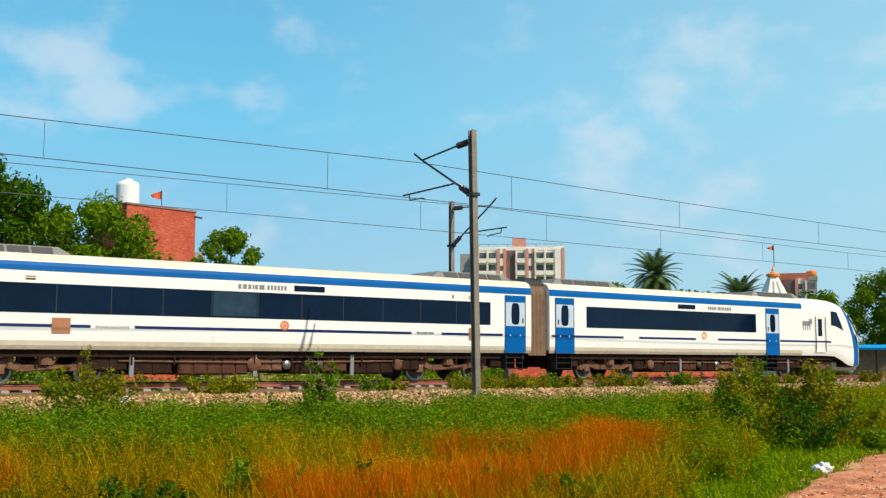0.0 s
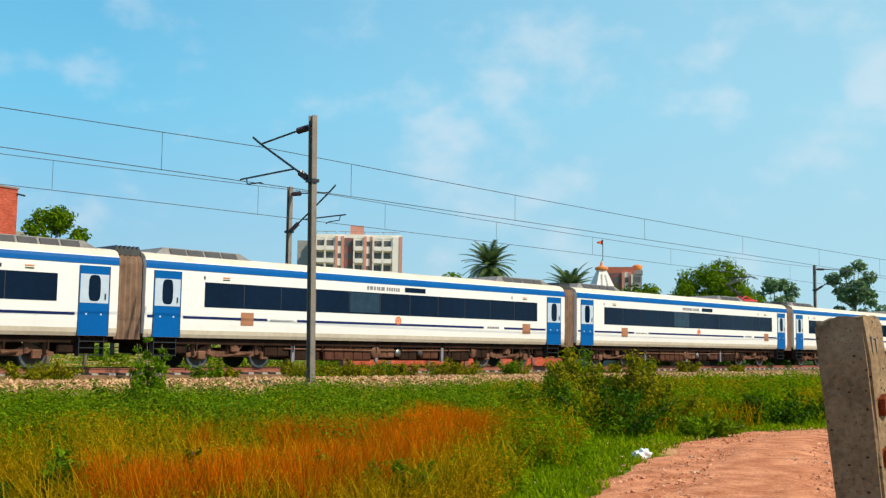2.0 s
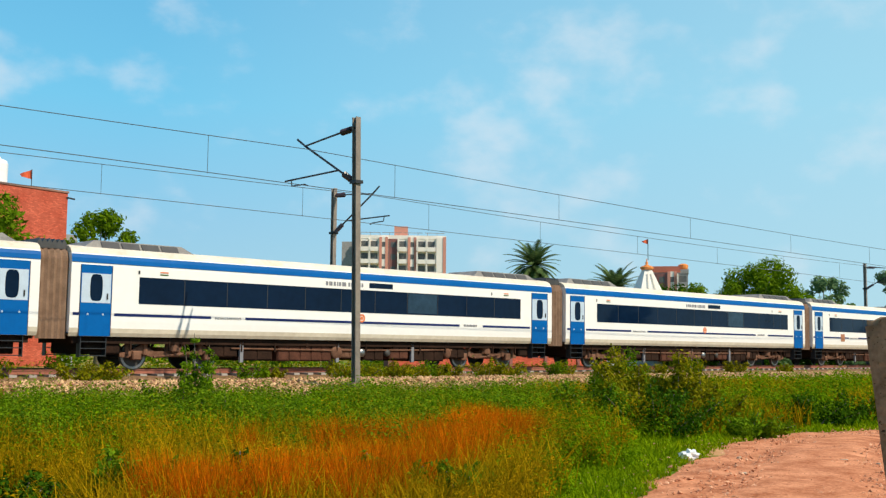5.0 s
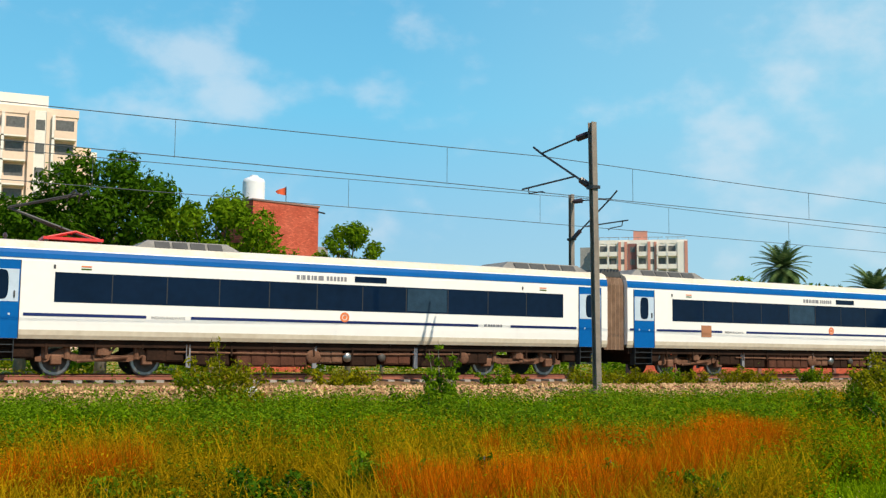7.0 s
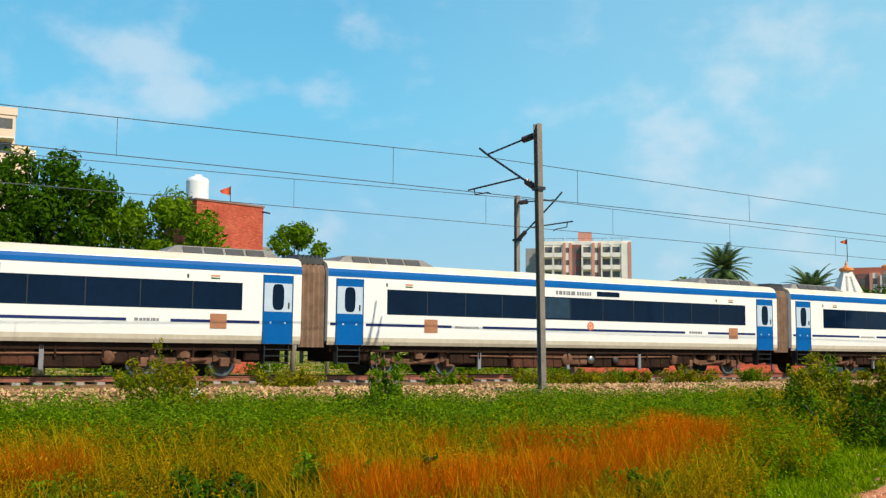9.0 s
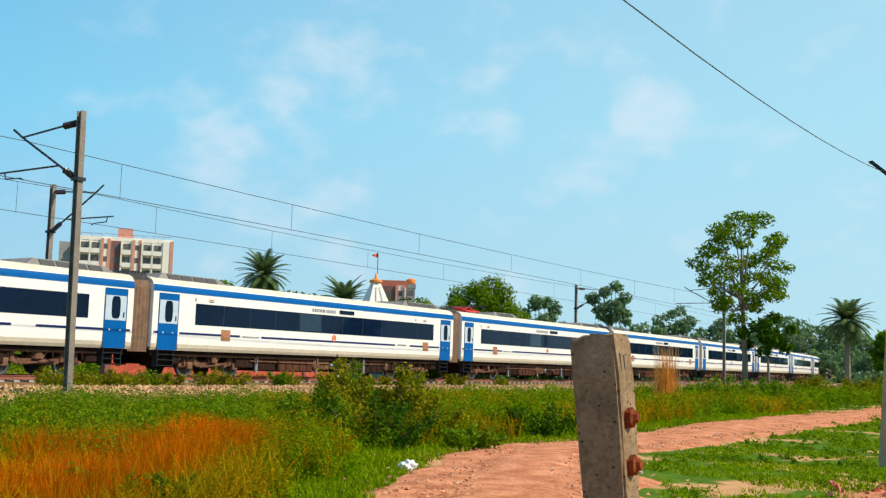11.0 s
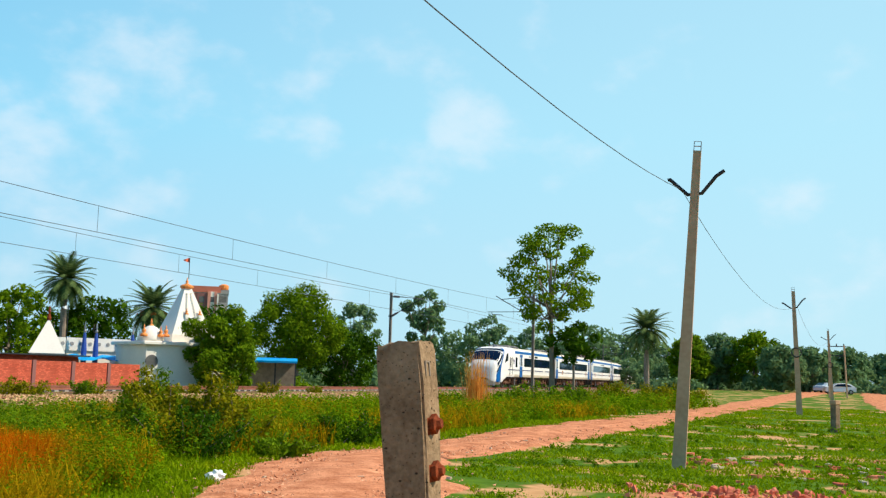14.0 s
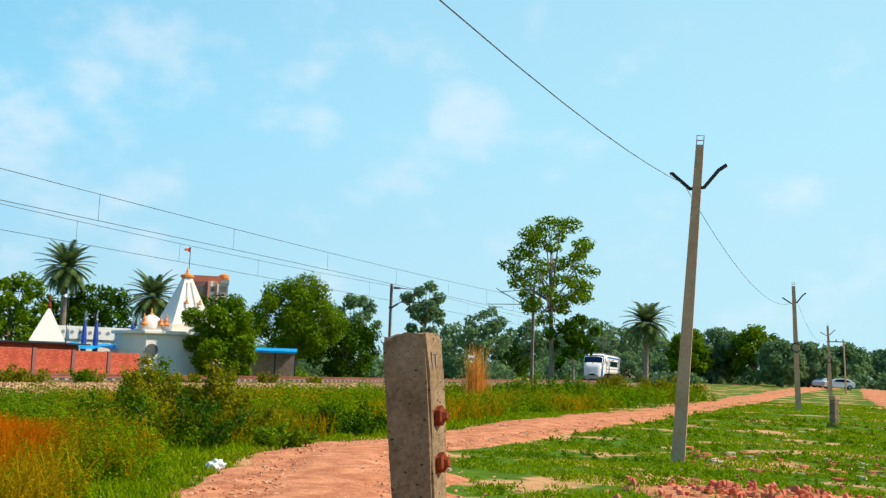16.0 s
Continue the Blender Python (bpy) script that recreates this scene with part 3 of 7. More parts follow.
def roof_unit(parent, x, length):
    bm = bmesh.new()
    h = length / 2
    lo = [(-h, -1.2, 3.98), (h, -1.2, 3.98), (h, 1.2, 3.98), (-h, 1.2, 3.98)]
    hi = [(-h + 0.5, -0.95, 4.30), (h - 0.5, -0.95, 4.30), (h - 0.5, 0.95, 4.30), (-h + 0.5, 0.95, 4.30)]
    v = [bm.verts.new(Vector(p) + Vector((x, 0, 0))) for p in lo + hi]
    for q in ((0, 1, 5, 4), (1, 2, 6, 5), (2, 3, 7, 6), (3, 0, 4, 7), (4, 5, 6, 7)):
        bm.faces.new([v[i] for i in q])
    unit = part("roof_unit", bm, M_ACU, parent, "dusty grey air-conditioning housing")
    n = 4
    for sgn in (-1, 1):
        for i in range(n):
            w = (length - 1.3) / n
            g = bmesh.new()
            xa = x - h + 0.65 + i * w
            pts = [(xa + 0.05, 1.17, 4.03), (xa + w - 0.05, 1.17, 4.03), (xa + w - 0.05, 1.0, 4.25), (xa + 0.05, 1.0, 4.25)]
            a = [g.verts.new((p[0], sgn * p[1], p[2])) for p in pts]
            c = [g.verts.new((p[0], sgn * (p[1] + 0.02), p[2] + 0.015)) for p in pts]
            g.faces.new(c)
            for k in range(4):
                g.faces.new((a[k], a[(k + 1) % 4], c[(k + 1) % 4], c[k]))
            part("grille", g, M_ACG, unit)
    return unit


def coach_door(parent, x, w=1.05):
    for sgn in (-1, 1):
        def yy(p, q):
            return sorted((sgn * (HALF_W + p), sgn * (HALF_W + q)))
        ya, yb = yy(-0.02, 0.012)
        d = part("door", boxed(x - w / 2, x + w / 2, ya, yb, 1.10, 3.42), M_BLUE, parent, "blue sliding passenger door")
        ya, yb = yy(0.0, 0.02)
        part("door_panel", boxed(x - w / 2 + 0.03, x + w / 2 - 0.03, ya, yb, 2.18, 3.14), M_GREYP, d, "pale grey upper door panel")
        for xx in (x - w / 2 - 0.02, x + w / 2):
            ya, yb = yy(-0.01, 0.016)
            part("door_seal", boxed(xx, xx + 0.02, ya, yb, 1.10, 3.42), M_DARK, d)
        ya, yb = yy(0.018, 0.05)
        part("door_grip", boxed(x + 0.36, x + 0.4, ya, yb, 2.3, 2.5), M_DARK, d)
        ya, yb = yy(0.008, 0.02)
        for xx in (x - 0.26, x + 0.26):
            part("door_sensor", boxed(xx - 0.03, xx + 0.03, ya, yb, 1.78, 1.84), M_GREYP, d)
        bm = bmesh.new()
        yq = sgn * (HALF_W + 0.026)
        pts = [(0.21 * math.copysign(abs(math.cos(a)) ** 0.5, math.cos(a)), 0.44 * math.copysign(abs(math.sin(a)) ** 0.6, math.sin(a))) for a in [2 * math.pi * k / 20 for k in range(20)]]
        f0 = [bm.verts.new((x + px, yq, 2.68 + pz)) for px, pz in pts]
        f1 = [bm.verts.new((x + px, yq - sgn * 0.02, 2.68 + pz)) for px, pz in pts]
        bm.faces.new(f0 if sgn < 0 else f0[::-1])
        for k in range(20):
            bm.faces.new((f0[k], f0[(k + 1) % 20], f1[(k + 1) % 20], f1[k]))
        part("door_window", bm, M_GLASS, d, "dark rounded door window")
        st = bmesh.new()
        ya, yb = yy(-0.35, -0.05)
        for z in (0.45, 0.68, 0.9):
            box(st, x - 0.42, x + 0.42, ya, yb, z, z + 0.03)
        for xx in (x - 0.44, x + 0.42):
            box(st, xx, xx + 0.025, ya, yb, 0.42, 1.08)
        part("entry_step", st, M_DARK, d, "black metal entry steps")


def pantograph(parent, x, up, way):
    """Frame on the roof; way: +1 when the knee points to the rear."""
    root = part("pantograph", boxed(x - 0.9, x + 0.9, -0.6, 0.6, 4.18, 4.27), M_RED, parent, "red pantograph base frame" )
    ins = bmesh.new()
    for dx in (-0.8, 0.8):
        for dy in (-0.5, 0.5):
            lathe(ins, [(0.09, 4.02), (0.05, 4.06), (0.09, 4.1), (0.05, 4.14), (0.07, 4.2)], 8, Matrix.Translation((x + dx, dy, 0)))
    part("insulator", ins, M_INSUL, root)
    knee = (x - way * 1.9, 0, 5.15) if up else (x - way * 1.5, 0, 4.42)
    head = (x + way * 0.15, 0, 5.72) if up else (x + way * 0.8, 0, 4.55)
    lower = bmesh.new()
    tube(lower, [(x + way * 0.7, 0, 4.28), knee], [0.055, 0.04], 8)
    part("lower_arm", lower, M_DARK if up else M_RED, root)
    brace = bmesh.new()
    for dy in (-0.35, 0.35):
        tube(brace, [(x - way * 0.75, dy, 4.27), (x + way * 0.1, dy * 0.6, 4.5), (x + way * 0.8, dy, 4.27)], 0.04, 6)
    part("base_brace", brace, M_RED, root)
    upper = bmesh.new()
    for dy in (-0.28, 0.28):
        tube(upper, [(knee[0], dy * 0.4, knee[2]), (head[0], dy, head[2])], 0.035, 6)
    tube(upper, [(x + way * 0.3, 0.1, 4.28), (knee[0] + way * 0.2, 0.1, knee[2] - 0.05)], 0.025, 6)
    part("upper_arm", upper, M_DARK, root)
    hd = bmesh.new()
    for dx in (-0.18, 0.18):
        tube(hd, [(head[0] + dx, -0.95, head[2] - 0.12), (head[0] + dx, -0.7, head[2] + 0.04), (head[0] + dx, 0.7, head[2] + 0.04), (head[0] + dx, 0.95, head[2] - 0.12)], 0.03, 6)
    tube(hd, [(head[0] - 0.18, 0, head[2]), (head[0] + 0.18, 0, head[2])], 0.03, 6)
    part("contact_head", hd, M_DARK, root)
    return root


def body_section(hw=HALF_W, top=4.11, bot=1.09):
    """Half outline from the skirt's foot to the ridge."""
    half = [(hw - 0.08, bot), (hw - 0.02, bot + 0.12), (hw, bot + 0.5), (hw, 3.4), (hw - 0.02, 3.62), (hw - 0.06, 3.80)]
    return half, ROOF_PROF


def extrude_profile(pts, x0, x1, xs=1):
    """A band along x from (y, z) points."""
    bm = bmesh.new()
    cols = [[bm.verts.new((x0 + (x1 - x0) * i / xs, y, z)) for y, z in pts] for i in range(xs + 1)]
    for a, b in zip(cols, cols[1:]):
        for k in range(len(pts) - 1):
            bm.faces.new((a[k], b[k], b[k + 1], a[k + 1]))
    return bm


def coach_shell(parent, x0, x1):
    half, roof = body_section()
    bm = extrude_profile([(-y, z) for y, z in half[1:]] , x0, x1, 8)
    b2 = extrude_profile([(y, z) for y, z in half[1:]][::-1], x0, x1, 8)
    tmp = bpy.data.meshes.new("t")
    b2.to_mesh(tmp)
    b2.free()
    bm.from_mesh(tmp)
    bpy.data.meshes.remove(tmp)
    for x in (x0, x1):
        pts = [(-y, z) for y, z in half[1:]] + [(y, z) for y, z in half[1:]][::-1]
        vs = [bm.verts.new((x, y, z)) for y, z in pts]
        bm.faces.new(vs if x == x1 else vs[::-1])
    body = part("body", bm, M_WHITE, parent, "white painted coach body shell")
    full = [(-y, z) for y, z in roof[:-1]] + [(y, z) for y, z in roof[::-1]]
    bm = extrude_profile(full, x0, x1, 8)
    for x in (x0, x1):
        vs = [bm.verts.new((x, y, z)) for y, z in full]
        bm.faces.new(vs if x == x1 else vs[::-1])
    part("roof", bm, M_ROOF, parent, "dusty cream coach roof", smooth=True)
    for sgn in (-1, 1):
        pts = [(sgn * y, z) for y, z in half[:2]]
        pts += [(sgn * (HALF_W + 0.004), 1.36)]
        part("skirt", extrude_profile(pts, x0, x1), M_SKIRT, parent, "grime-stained lower skirt")
        pts = [(sgn * (HALF_W + 0.012), 3.49), (sgn * (HALF_W - 0.004), 3.64), (sgn * (HALF_W - 0.035), 3.755)]
        part("roof_stripe", extrude_profile(pts, x0, x1), M_BLUE, parent, "bright blue stripe under the roof")
    return body


def livery(root, xa, xb, notices, words, xw0, xw1):
    """Window band, waist line, lettering and notices between xa and xb."""
    for sgn in (-1, 1):
        ya, yb = sorted((sgn * (HALF_W + 0.008), sgn * (HALF_W - 0.02)))
        band = part("window_band", boxed(xw0, xw1, ya, yb, 2.20, 3.10), M_GLASS, root, "long dark tinted window band")
        n = 11
        for i in range(1, n):
            x = xw0 + (xw1 - xw0) * i / n
            ya2, yb2 = sorted((sgn * (HALF_W + 0.012), sgn * HALF_W))
            part("window_joint", boxed(x - 0.015, x + 0.015, ya2, yb2, 2.22, 3.08), M_DARK, band)
        # one pane is paler: a reflection put into the glass colour
        i = 4 if notices else 7
        w = (xw1 - xw0) / n
        ya2, yb2 = sorted((sgn * (HALF_W + 0.011), sgn * HALF_W))
        part("reflection_pane", boxed(xw0 + i * w + 0.05, xw0 + (i + 1) * w - 0.05, ya2, yb2, 2.26, 3.06), M_GLASS2, band, "window pane with a reflection painted as paler glass")
        yy = sgn * (HALF_W + 0.008)
        # waist line, broken where the lettering stands
        cuts = [(xa + 0.1, xa + 0.35), (xa + 1.5, xa + 5.1), (xa + 6.5, xb - 5.9), (xb - 4.5, xb - 1.5)]
        for a, b in cuts:
            flat_bar(a, b, 1.77, 1.86, yy, M_NAVY, root, "waist_line")
        if words:
            mtx = Matrix.Translation((xa + 5.25, yy - 0.004, 1.76)) @ Matrix.Rotation(math.pi / 2, 4, "X")
            if sgn > 0:
                mtx = Matrix.Translation((xa + 6.35, yy + 0.004, 1.76)) @ Matrix.Rotation(math.pi, 4, "Z") @ Matrix.Rotation(math.pi / 2, 4, "X")
            text_mesh("INDIAN RAILWAYS", 0.125, M_GREYT, root, mtx)
        x = xb - 5.65
        for w_ in (0.16, 0.12, 0.1, 0.14, 0.06, 0.12, 0.1):
            flat_bar(x, x + w_ * 0.75, 1.78, 1.87, yy, M_GREYT, root)
            x += w_
        # coach number and name, too fine to letter
        mid = (xa + xb) / 2
        x = mid - 1.47
        for w_ in (0.16, 0.05, 0.16, 0.16, 0.09, 0.16, 0.30, 0.13, 0.13, 0.13, 0.13, 0.13, 0.13):
            flat_bar(x, x + w_ * 0.62, 3.21, 3.36, yy, M_GREYT, root, "number_bar")
            x += w_
        flat_bar(mid + 0.65, mid + 1.86, 3.2, 3.4, yy, M_GLASS, root, "destination_display")
        ob = part("emblem", ring_mesh(0.10, 0.17, 0), M_ORANGE, root, "round orange emblem")
        ob.location = (mid + 0.3, yy - 0.006, 1.98)
        ob = part("emblem_centre", ring_mesh(0.0001, 0.07, 0), M_ORANGE, root)
        ob.location = (mid + 0.3, yy - 0.006, 1.98)
        for xm in (xa + 3.1, xb - 3.2):
            flat_bar(xm, xm + 0.3, 3.28, 3.32, yy, M_ORANGE, root, "flag_mark")
            flat_bar(xm, xm + 0.3, 3.20, 3.24, yy, M_LEAF_D, root, "flag_mark")
            flat_bar(xm - 0.8, xm - 0.74, 3.2, 3.32, yy, M_DARK, root, "pictogram")
        if notices:
            for xm in (xa + 3.92, xb - 3.2):
                flat_bar(xm, xm + 0.56, 1.58, 2.06, yy - sgn * -0.003, M_BROWNP, root, "notice_panel")


def bellows(root, x):
    """The half that hangs on this coach's end."""
    bm = bmesh.new()
    n = 5
    half = [(1.46, 1.0), (1.46, 3.6), (1.36, 3.85), (1.0, 3.98), (0, 4.0)]
    pts = [(-y, z) for y, z in half[:-1]] + [(y, z) for y, z in half[::-1]]
    rows = []
    for i in range(2 * n + 1):
        k = 1.0 if i % 2 else 0.955
        rows.append([bm.verts.new((x + i * 1.0 / (2 * n), y * k, 1.0 + (z - 1.0) * (0.985 if k < 1 else 1))) for y, z in pts])
    for a, b in zip(rows, rows[1:]):
        for j in range(len(pts) - 1):
            bm.faces.new((a[j], b[j], b[j + 1], a[j + 1]))
    part("gangway_bellows", bm, M_BELLOWS, root, "brown corrugated gangway bellows")
    hood = bmesh.new()
    zig = [(x, 3.9)] + [(x + 0.08 * i + 0.02, 4.22 if i % 2 else 4.08) for i in range(13)] + [(x + 1.0, 3.9)]
    for a, b in zip(zig, zig[1:]):
        hood.faces.new([hood.verts.new(p) for p in ((a[0], -1.2, a[1]), (b[0], -1.2, b[1]), (b[0], 1.2, b[1]), (a[0], 1.2, a[1]))])
    for y in (-1.2, 1.2):
        hood.faces.new([hood.verts.new((q[0], y, q[1])) for q in zig])
    bmesh.ops.remove_doubles(hood, verts=hood.verts, dist=0.001)
    part("roof_bellows", hood, M_ACG, root, "dark rubber roof corrugation")


def build_coach(name="train_coach", notices=False, panto=None, label=""):
    root = empty(name, Matrix(), label=label or "white passenger coach with blue stripe and dark windows", category="train coach", group="coaches of the train")
    h = BODY_L / 2
    coach_shell(root, -h, h)
    livery(root, -h, h, notices, True, -h + 2.35, h - 2.12)
    for x in (-h + 0.85, h - 0.85):
        coach_door(root, x)
    for x in (-h + 3.9, h - 3.9):
        bogie(root, x)
    underframe(root, -h + 0.2, h - 0.2, 4)
    if panto is None:
        roof_unit(root, h - 2.6, 4.2)
        roof_unit(root, -h + 2.6, 4.2)
    else:
        end, up = panto
        roof_unit(root, -end * (h - 2.6), 4.2)
        roof_unit(root, end * (h - 6.5), 3.6)
        pantograph(root, end * (h - 3.0), up, 1)
        bm = bmesh.new()
        for i in range(3):
            lathe(bm, [(0.07, 4.05), (0.04, 4.12), (0.08, 4.18), (0.04, 4.24), (0.08, 4.3), (0.03, 4.4)], 8, Matrix.Translation((end * (h - 0.4 - i * 0.35), 0.4, 0)))
        part("roof_insulator", bm, M_INSUL, root)
    bellows(root, -h - 1.0)
    return root


# --- the cab's surface: x runs from the tip (0) back, a runs round the section (0 foot of the near side, 1 foot of the far side)
NOSE = [(0.0, 0.98, 1.55, 0.30), (0.03, 0.80, 1.85, 0.62), (0.1, 0.67, 2.12, 0.93), (0.3, 0.57, 2.42, 1.19), (0.7, 0.52, 2.80, 1.38), (1.25, 0.52, 3.30, 1.50), (1.85, 0.60, 3.68, 1.56), (2.45, 0.85, 3.93, 1.60), (3.1, 1.06, 4.06, HALF_W), (4.0, 1.09, 4.11, HALF_W), (6.0, 1.09, 4.11, HALF_W)]


def nose_at(u):
    for a, b in zip(NOSE, NOSE[1:]):
        if u <= b[0]:
            k = (u - a[0]) / (b[0] - a[0])
            return [a[j] + (b[j] - a[j]) * k for j in range(4)]
    return NOSE[-1]


def cab_point(u, a, out=0.0):
    _, z0, z1, hw = nose_at(u)
    k = abs(2 * a - 1)                  # 1 at the feet, 0 at the ridge
    sgn = -1 if a < 0.5 else 1
    half = [(0.0, 1.0), (0.5, 0.995), (0.78, 0.975), (0.92, 0.94), (0.97, 0.90), (1.0, 0.78), (1.0, 0.15), (0.985, 0.05), (0.95, 0.0)]
    cum = [0.0]
    for p, q in zip(half, half[1:]):
        cum.append(cum[-1] + math.hypot((q[0] - p[0]) * hw, (q[1] - p[1]) * (z1 - z0)))
    t = k * cum[-1]
    for i in range(len(half) - 1):
        if t <= cum[i + 1] or i == len(half) - 2:
            f = (t - cum[i]) / max(1e-9, cum[i + 1] - cum[i])
            p, q = half[i], half[i + 1]
            y, z = p[0] + (q[0] - p[0]) * f, p[1] + (q[1] - p[1]) * f
            break
    v = Vector((u, sgn * y * hw, z0 + z * (z1 - z0)))
    if out:
        mid = Vector((u + 1.2, 0, (z0 + z1) / 2 - 0.2))
        d = v - mid
        v += d.normalized() * out
    return v


def cab_patch(us, aa, out, nu=14, na=14):
    """A patch of the cab's skin lifted by out; aa(u) gives the range of a at u."""
    bm = bmesh.new()
    g = []
    for i in range(nu + 1):
        u = us[0] + (us[1] - us[0]) * i / nu
        a0, a1 = aa(u)
        g.append([bm.verts.new(cab_point(u, a0 + (a1 - a0) * k / na, out)) for k in range(na + 1)])
    for r, q in zip(g, g[1:]):
        for k in range(na):
            bm.faces.new((r[k], r[k + 1], q[k + 1], q[k]))
    bmesh.ops.recalc_face_normals(bm, faces=bm.faces)
    return bm


def cab_band(us, a0, a1, side, out, na=24, nu=5):
    """A band of the skin that climbs from a0 to a1; us(a) gives the range of u."""
    bm = bmesh.new()
    g = []
    for i in range(na + 1):
        a = a0 + (a1 - a0) * i / na
        u0, u1 = us(a)
        aa = a if side < 0 else 1 - a
        g.append([bm.verts.new(cab_point(u0 + (u1 - u0) * k / nu, aa, out)) for k in range(nu + 1)])
    for r, q in zip(g, g[1:]):
        for k in range(nu):
            bm.faces.new((r[k], r[k + 1], q[k + 1], q[k]))
    bmesh.ops.recalc_face_normals(bm, faces=bm.faces)
    return bm


def build_cab_coach(name, flip, label):
    """Cab at the -x end; flip turns it so that the cab leads."""
    root = empty(name, Matrix(), label=label, category="train coach", group="coaches of the train")
    h = BODY_L / 2
    tip = -h - 0.4
    # skin
    bm = cab_patch((0.0, 6.0), lambda u: (0.0, 1.0), 0.0, 100, 44)
    shell = part("cab_shell", bm, M_WHITE, root, "white streamlined cab nose", smooth=True)
    shell.location.x = tip
    nosecap = bmesh.new()
    ring = [nosecap.verts.new(cab_point(0.0, k / 44)) for k in range(45)]
    nosecap.faces.new(ring)
    part("nose_cap", nosecap, M_WHITE, shell)
    coach_shell(root, tip + 6.0, h)
    glass = cab_patch((0.62, 1.8), lambda u: (0.5 - (0.275 - 0.06 * (u - 0.62)), 0.5 + (0.275 - 0.06 * (u - 0.62))), 0.012)
    part("windscreen", glass, M_GLASS, shell, "large dark sloping windscreen", smooth=True)
    brow = cab_patch((1.92, 2.32), lambda u: (0.5 - 0.17, 0.5 + 0.17), 0.012, 6, 14)
    part("destination_glass", brow, M_GLASS, shell, "dark destination display above the windscreen", smooth=True)
    for sgn in (-1, 1):
        def sweep(a):
            c = np.interp(a, [0.0, 0.12, 0.20, 0.26, 0.32, 0.38], [0.86, 0.86, 1.16, 1.62, 2.2, 2.65])
            w = np.interp(a, [0.0, 0.12, 0.20, 0.26, 0.32, 0.38], [0.40, 0.38, 0.27, 0.20, 0.17, 0.15])
            return float(c - w), float(c + w)
        part("blue_swoosh", cab_band(sweep, 0.005, 0.385, sgn, 0.010), M_BLUE, shell, "blue band sweeping round the cab", smooth=True)
        def side_win(a):
            k = (a - 0.185) / 0.085
            return 2.3 + 0.6 * k, 3.45
        part("cab_side_window", cab_band(side_win, 0.185, 0.27, sgn, 0.013, 8, 4), M_GLASS, shell, "dark triangular cab side window", smooth=True)
        part("headlight", cab_band(lambda a: (0.42 + 6 * (a - 0.15), 0.66 + 6.5 * (a - 0.15)), 0.15, 0.225, sgn, 0.022, 6, 3), M_GLASS, shell, "slim dark headlamp", smooth=True)
        # driver's door, small window, emblem ring
        ya, yb = sorted((sgn * (HALF_W + 0.01), sgn * (HALF_W - 0.03)))
        d = part("driver_door", boxed(tip + 4.05, tip + 4.85, ya, yb, 1.25, 3.25, 0.01), M_WHITE, root, "white driver's door")
        ya2, yb2 = sorted((sgn * (HALF_W + 0.016), sgn * (HALF_W)))
        part("driver_door_window", boxed(tip + 4.27, tip + 4.62, ya2, yb2, 2.1, 3.0), M_GLASS, d)
        for xx in (tip + 4.0, tip + 4.86):
            part("handrail", tube(bmesh.new(), [(xx, sgn * (HALF_W + 0.05), 1.3), (xx, sgn * (HALF_W + 0.05), 3.1)], 0.02, 6), M_DARK, d)
        ya2, yb2 = sorted((sgn * (HALF_W + 0.012), sgn * (HALF_W - 0.02)))
        if sgn < 0:
            part("small_window", boxed(tip + 6.3, tip + 6.95, ya2, yb2, 2.1, 3.1), M_GLASS, root, "small dark saloon window")
        # animal mark, as plain shapes
        q = bmesh.new()
        yq = sgn * (HALF_W + 0.006)
        ya3, yb3 = sorted((yq, yq - sgn * 0.01))
        box(q, tip + 5.25, tip + 5.95, ya3, yb3, 2.62, 2.86)
        box(q, tip + 5.12, tip + 5.38, ya3, yb3, 2.72, 2.98)
        for xx in (5.28, 5.46, 5.66, 5.84):
            box(q, tip + xx, tip + xx + 0.08, ya3, yb3, 2.4, 2.64)
        part("animal_mark", q, M_GREYT, root, "grey animal silhouette mark")
        flat_bar(tip + 3.5, tip + 7.85, 1.77, 1.86, sgn * (HALF_W + 0.008), M_NAVY, root, "waist_line")
    em = part("nose_emblem", ring_mesh(0.06, 0.13, 0), M_ORANGE, shell, "round orange nose emblem")
    p = cab_point(0.5, 0.5, 0.02)
    em.matrix_basis = Matrix.Translation(p) @ Matrix.Rotation(radians(-90), 4, "Z") @ Matrix.Rotation(radians(-45), 4, "X")
    # obstacle deflector and undernose
    bm = bmesh.new()
    box(bm, tip + 0.4, tip + 2.6, -1.1, 1.1, 0.3, 0.8, 0.08)
    part("obstacle_deflector", bm, M_SKIRT, root, "grimy pale deflector under the nose")
    for x in (tip + 0.9,):
        part("cow_catcher", boxed(x - 0.35, x + 0.1, -1.0, 1.0, 0.2, 0.5, 0.03), M_GREYP, root, "pale grey plate under the nose")
    xa = tip + 9.05
    for sgn in (-1, 1):
        ya, yb = sorted((sgn * (HALF_W + 0.008), sgn * (HALF_W - 0.02)))
        part("window_band", boxed(xa + 0.7, h - 2.12, ya, yb, 2.20, 3.10), M_GLASS, root, "long dark tinted window band")
        yy = sgn * (HALF_W + 0.008)
        for a, b in ((xa - 0.3, xa + 3.6), (xa + 5.2, xa + 9), (xa + 10, h - 0.1)):
            flat_bar(a, b, 1.77, 1.86, yy, M_NAVY, root, "waist_line")
        x = xa + 2.6
        for w_ in (0.16, 0.05, 0.16, 0.16, 0.09, 0.16, 0.30, 0.13, 0.13, 0.13, 0.13, 0.13):
            flat_bar(x, x + w_ * 0.62, 3.21, 3.36, yy, M_GREYT, root, "number_bar")
            x += w_
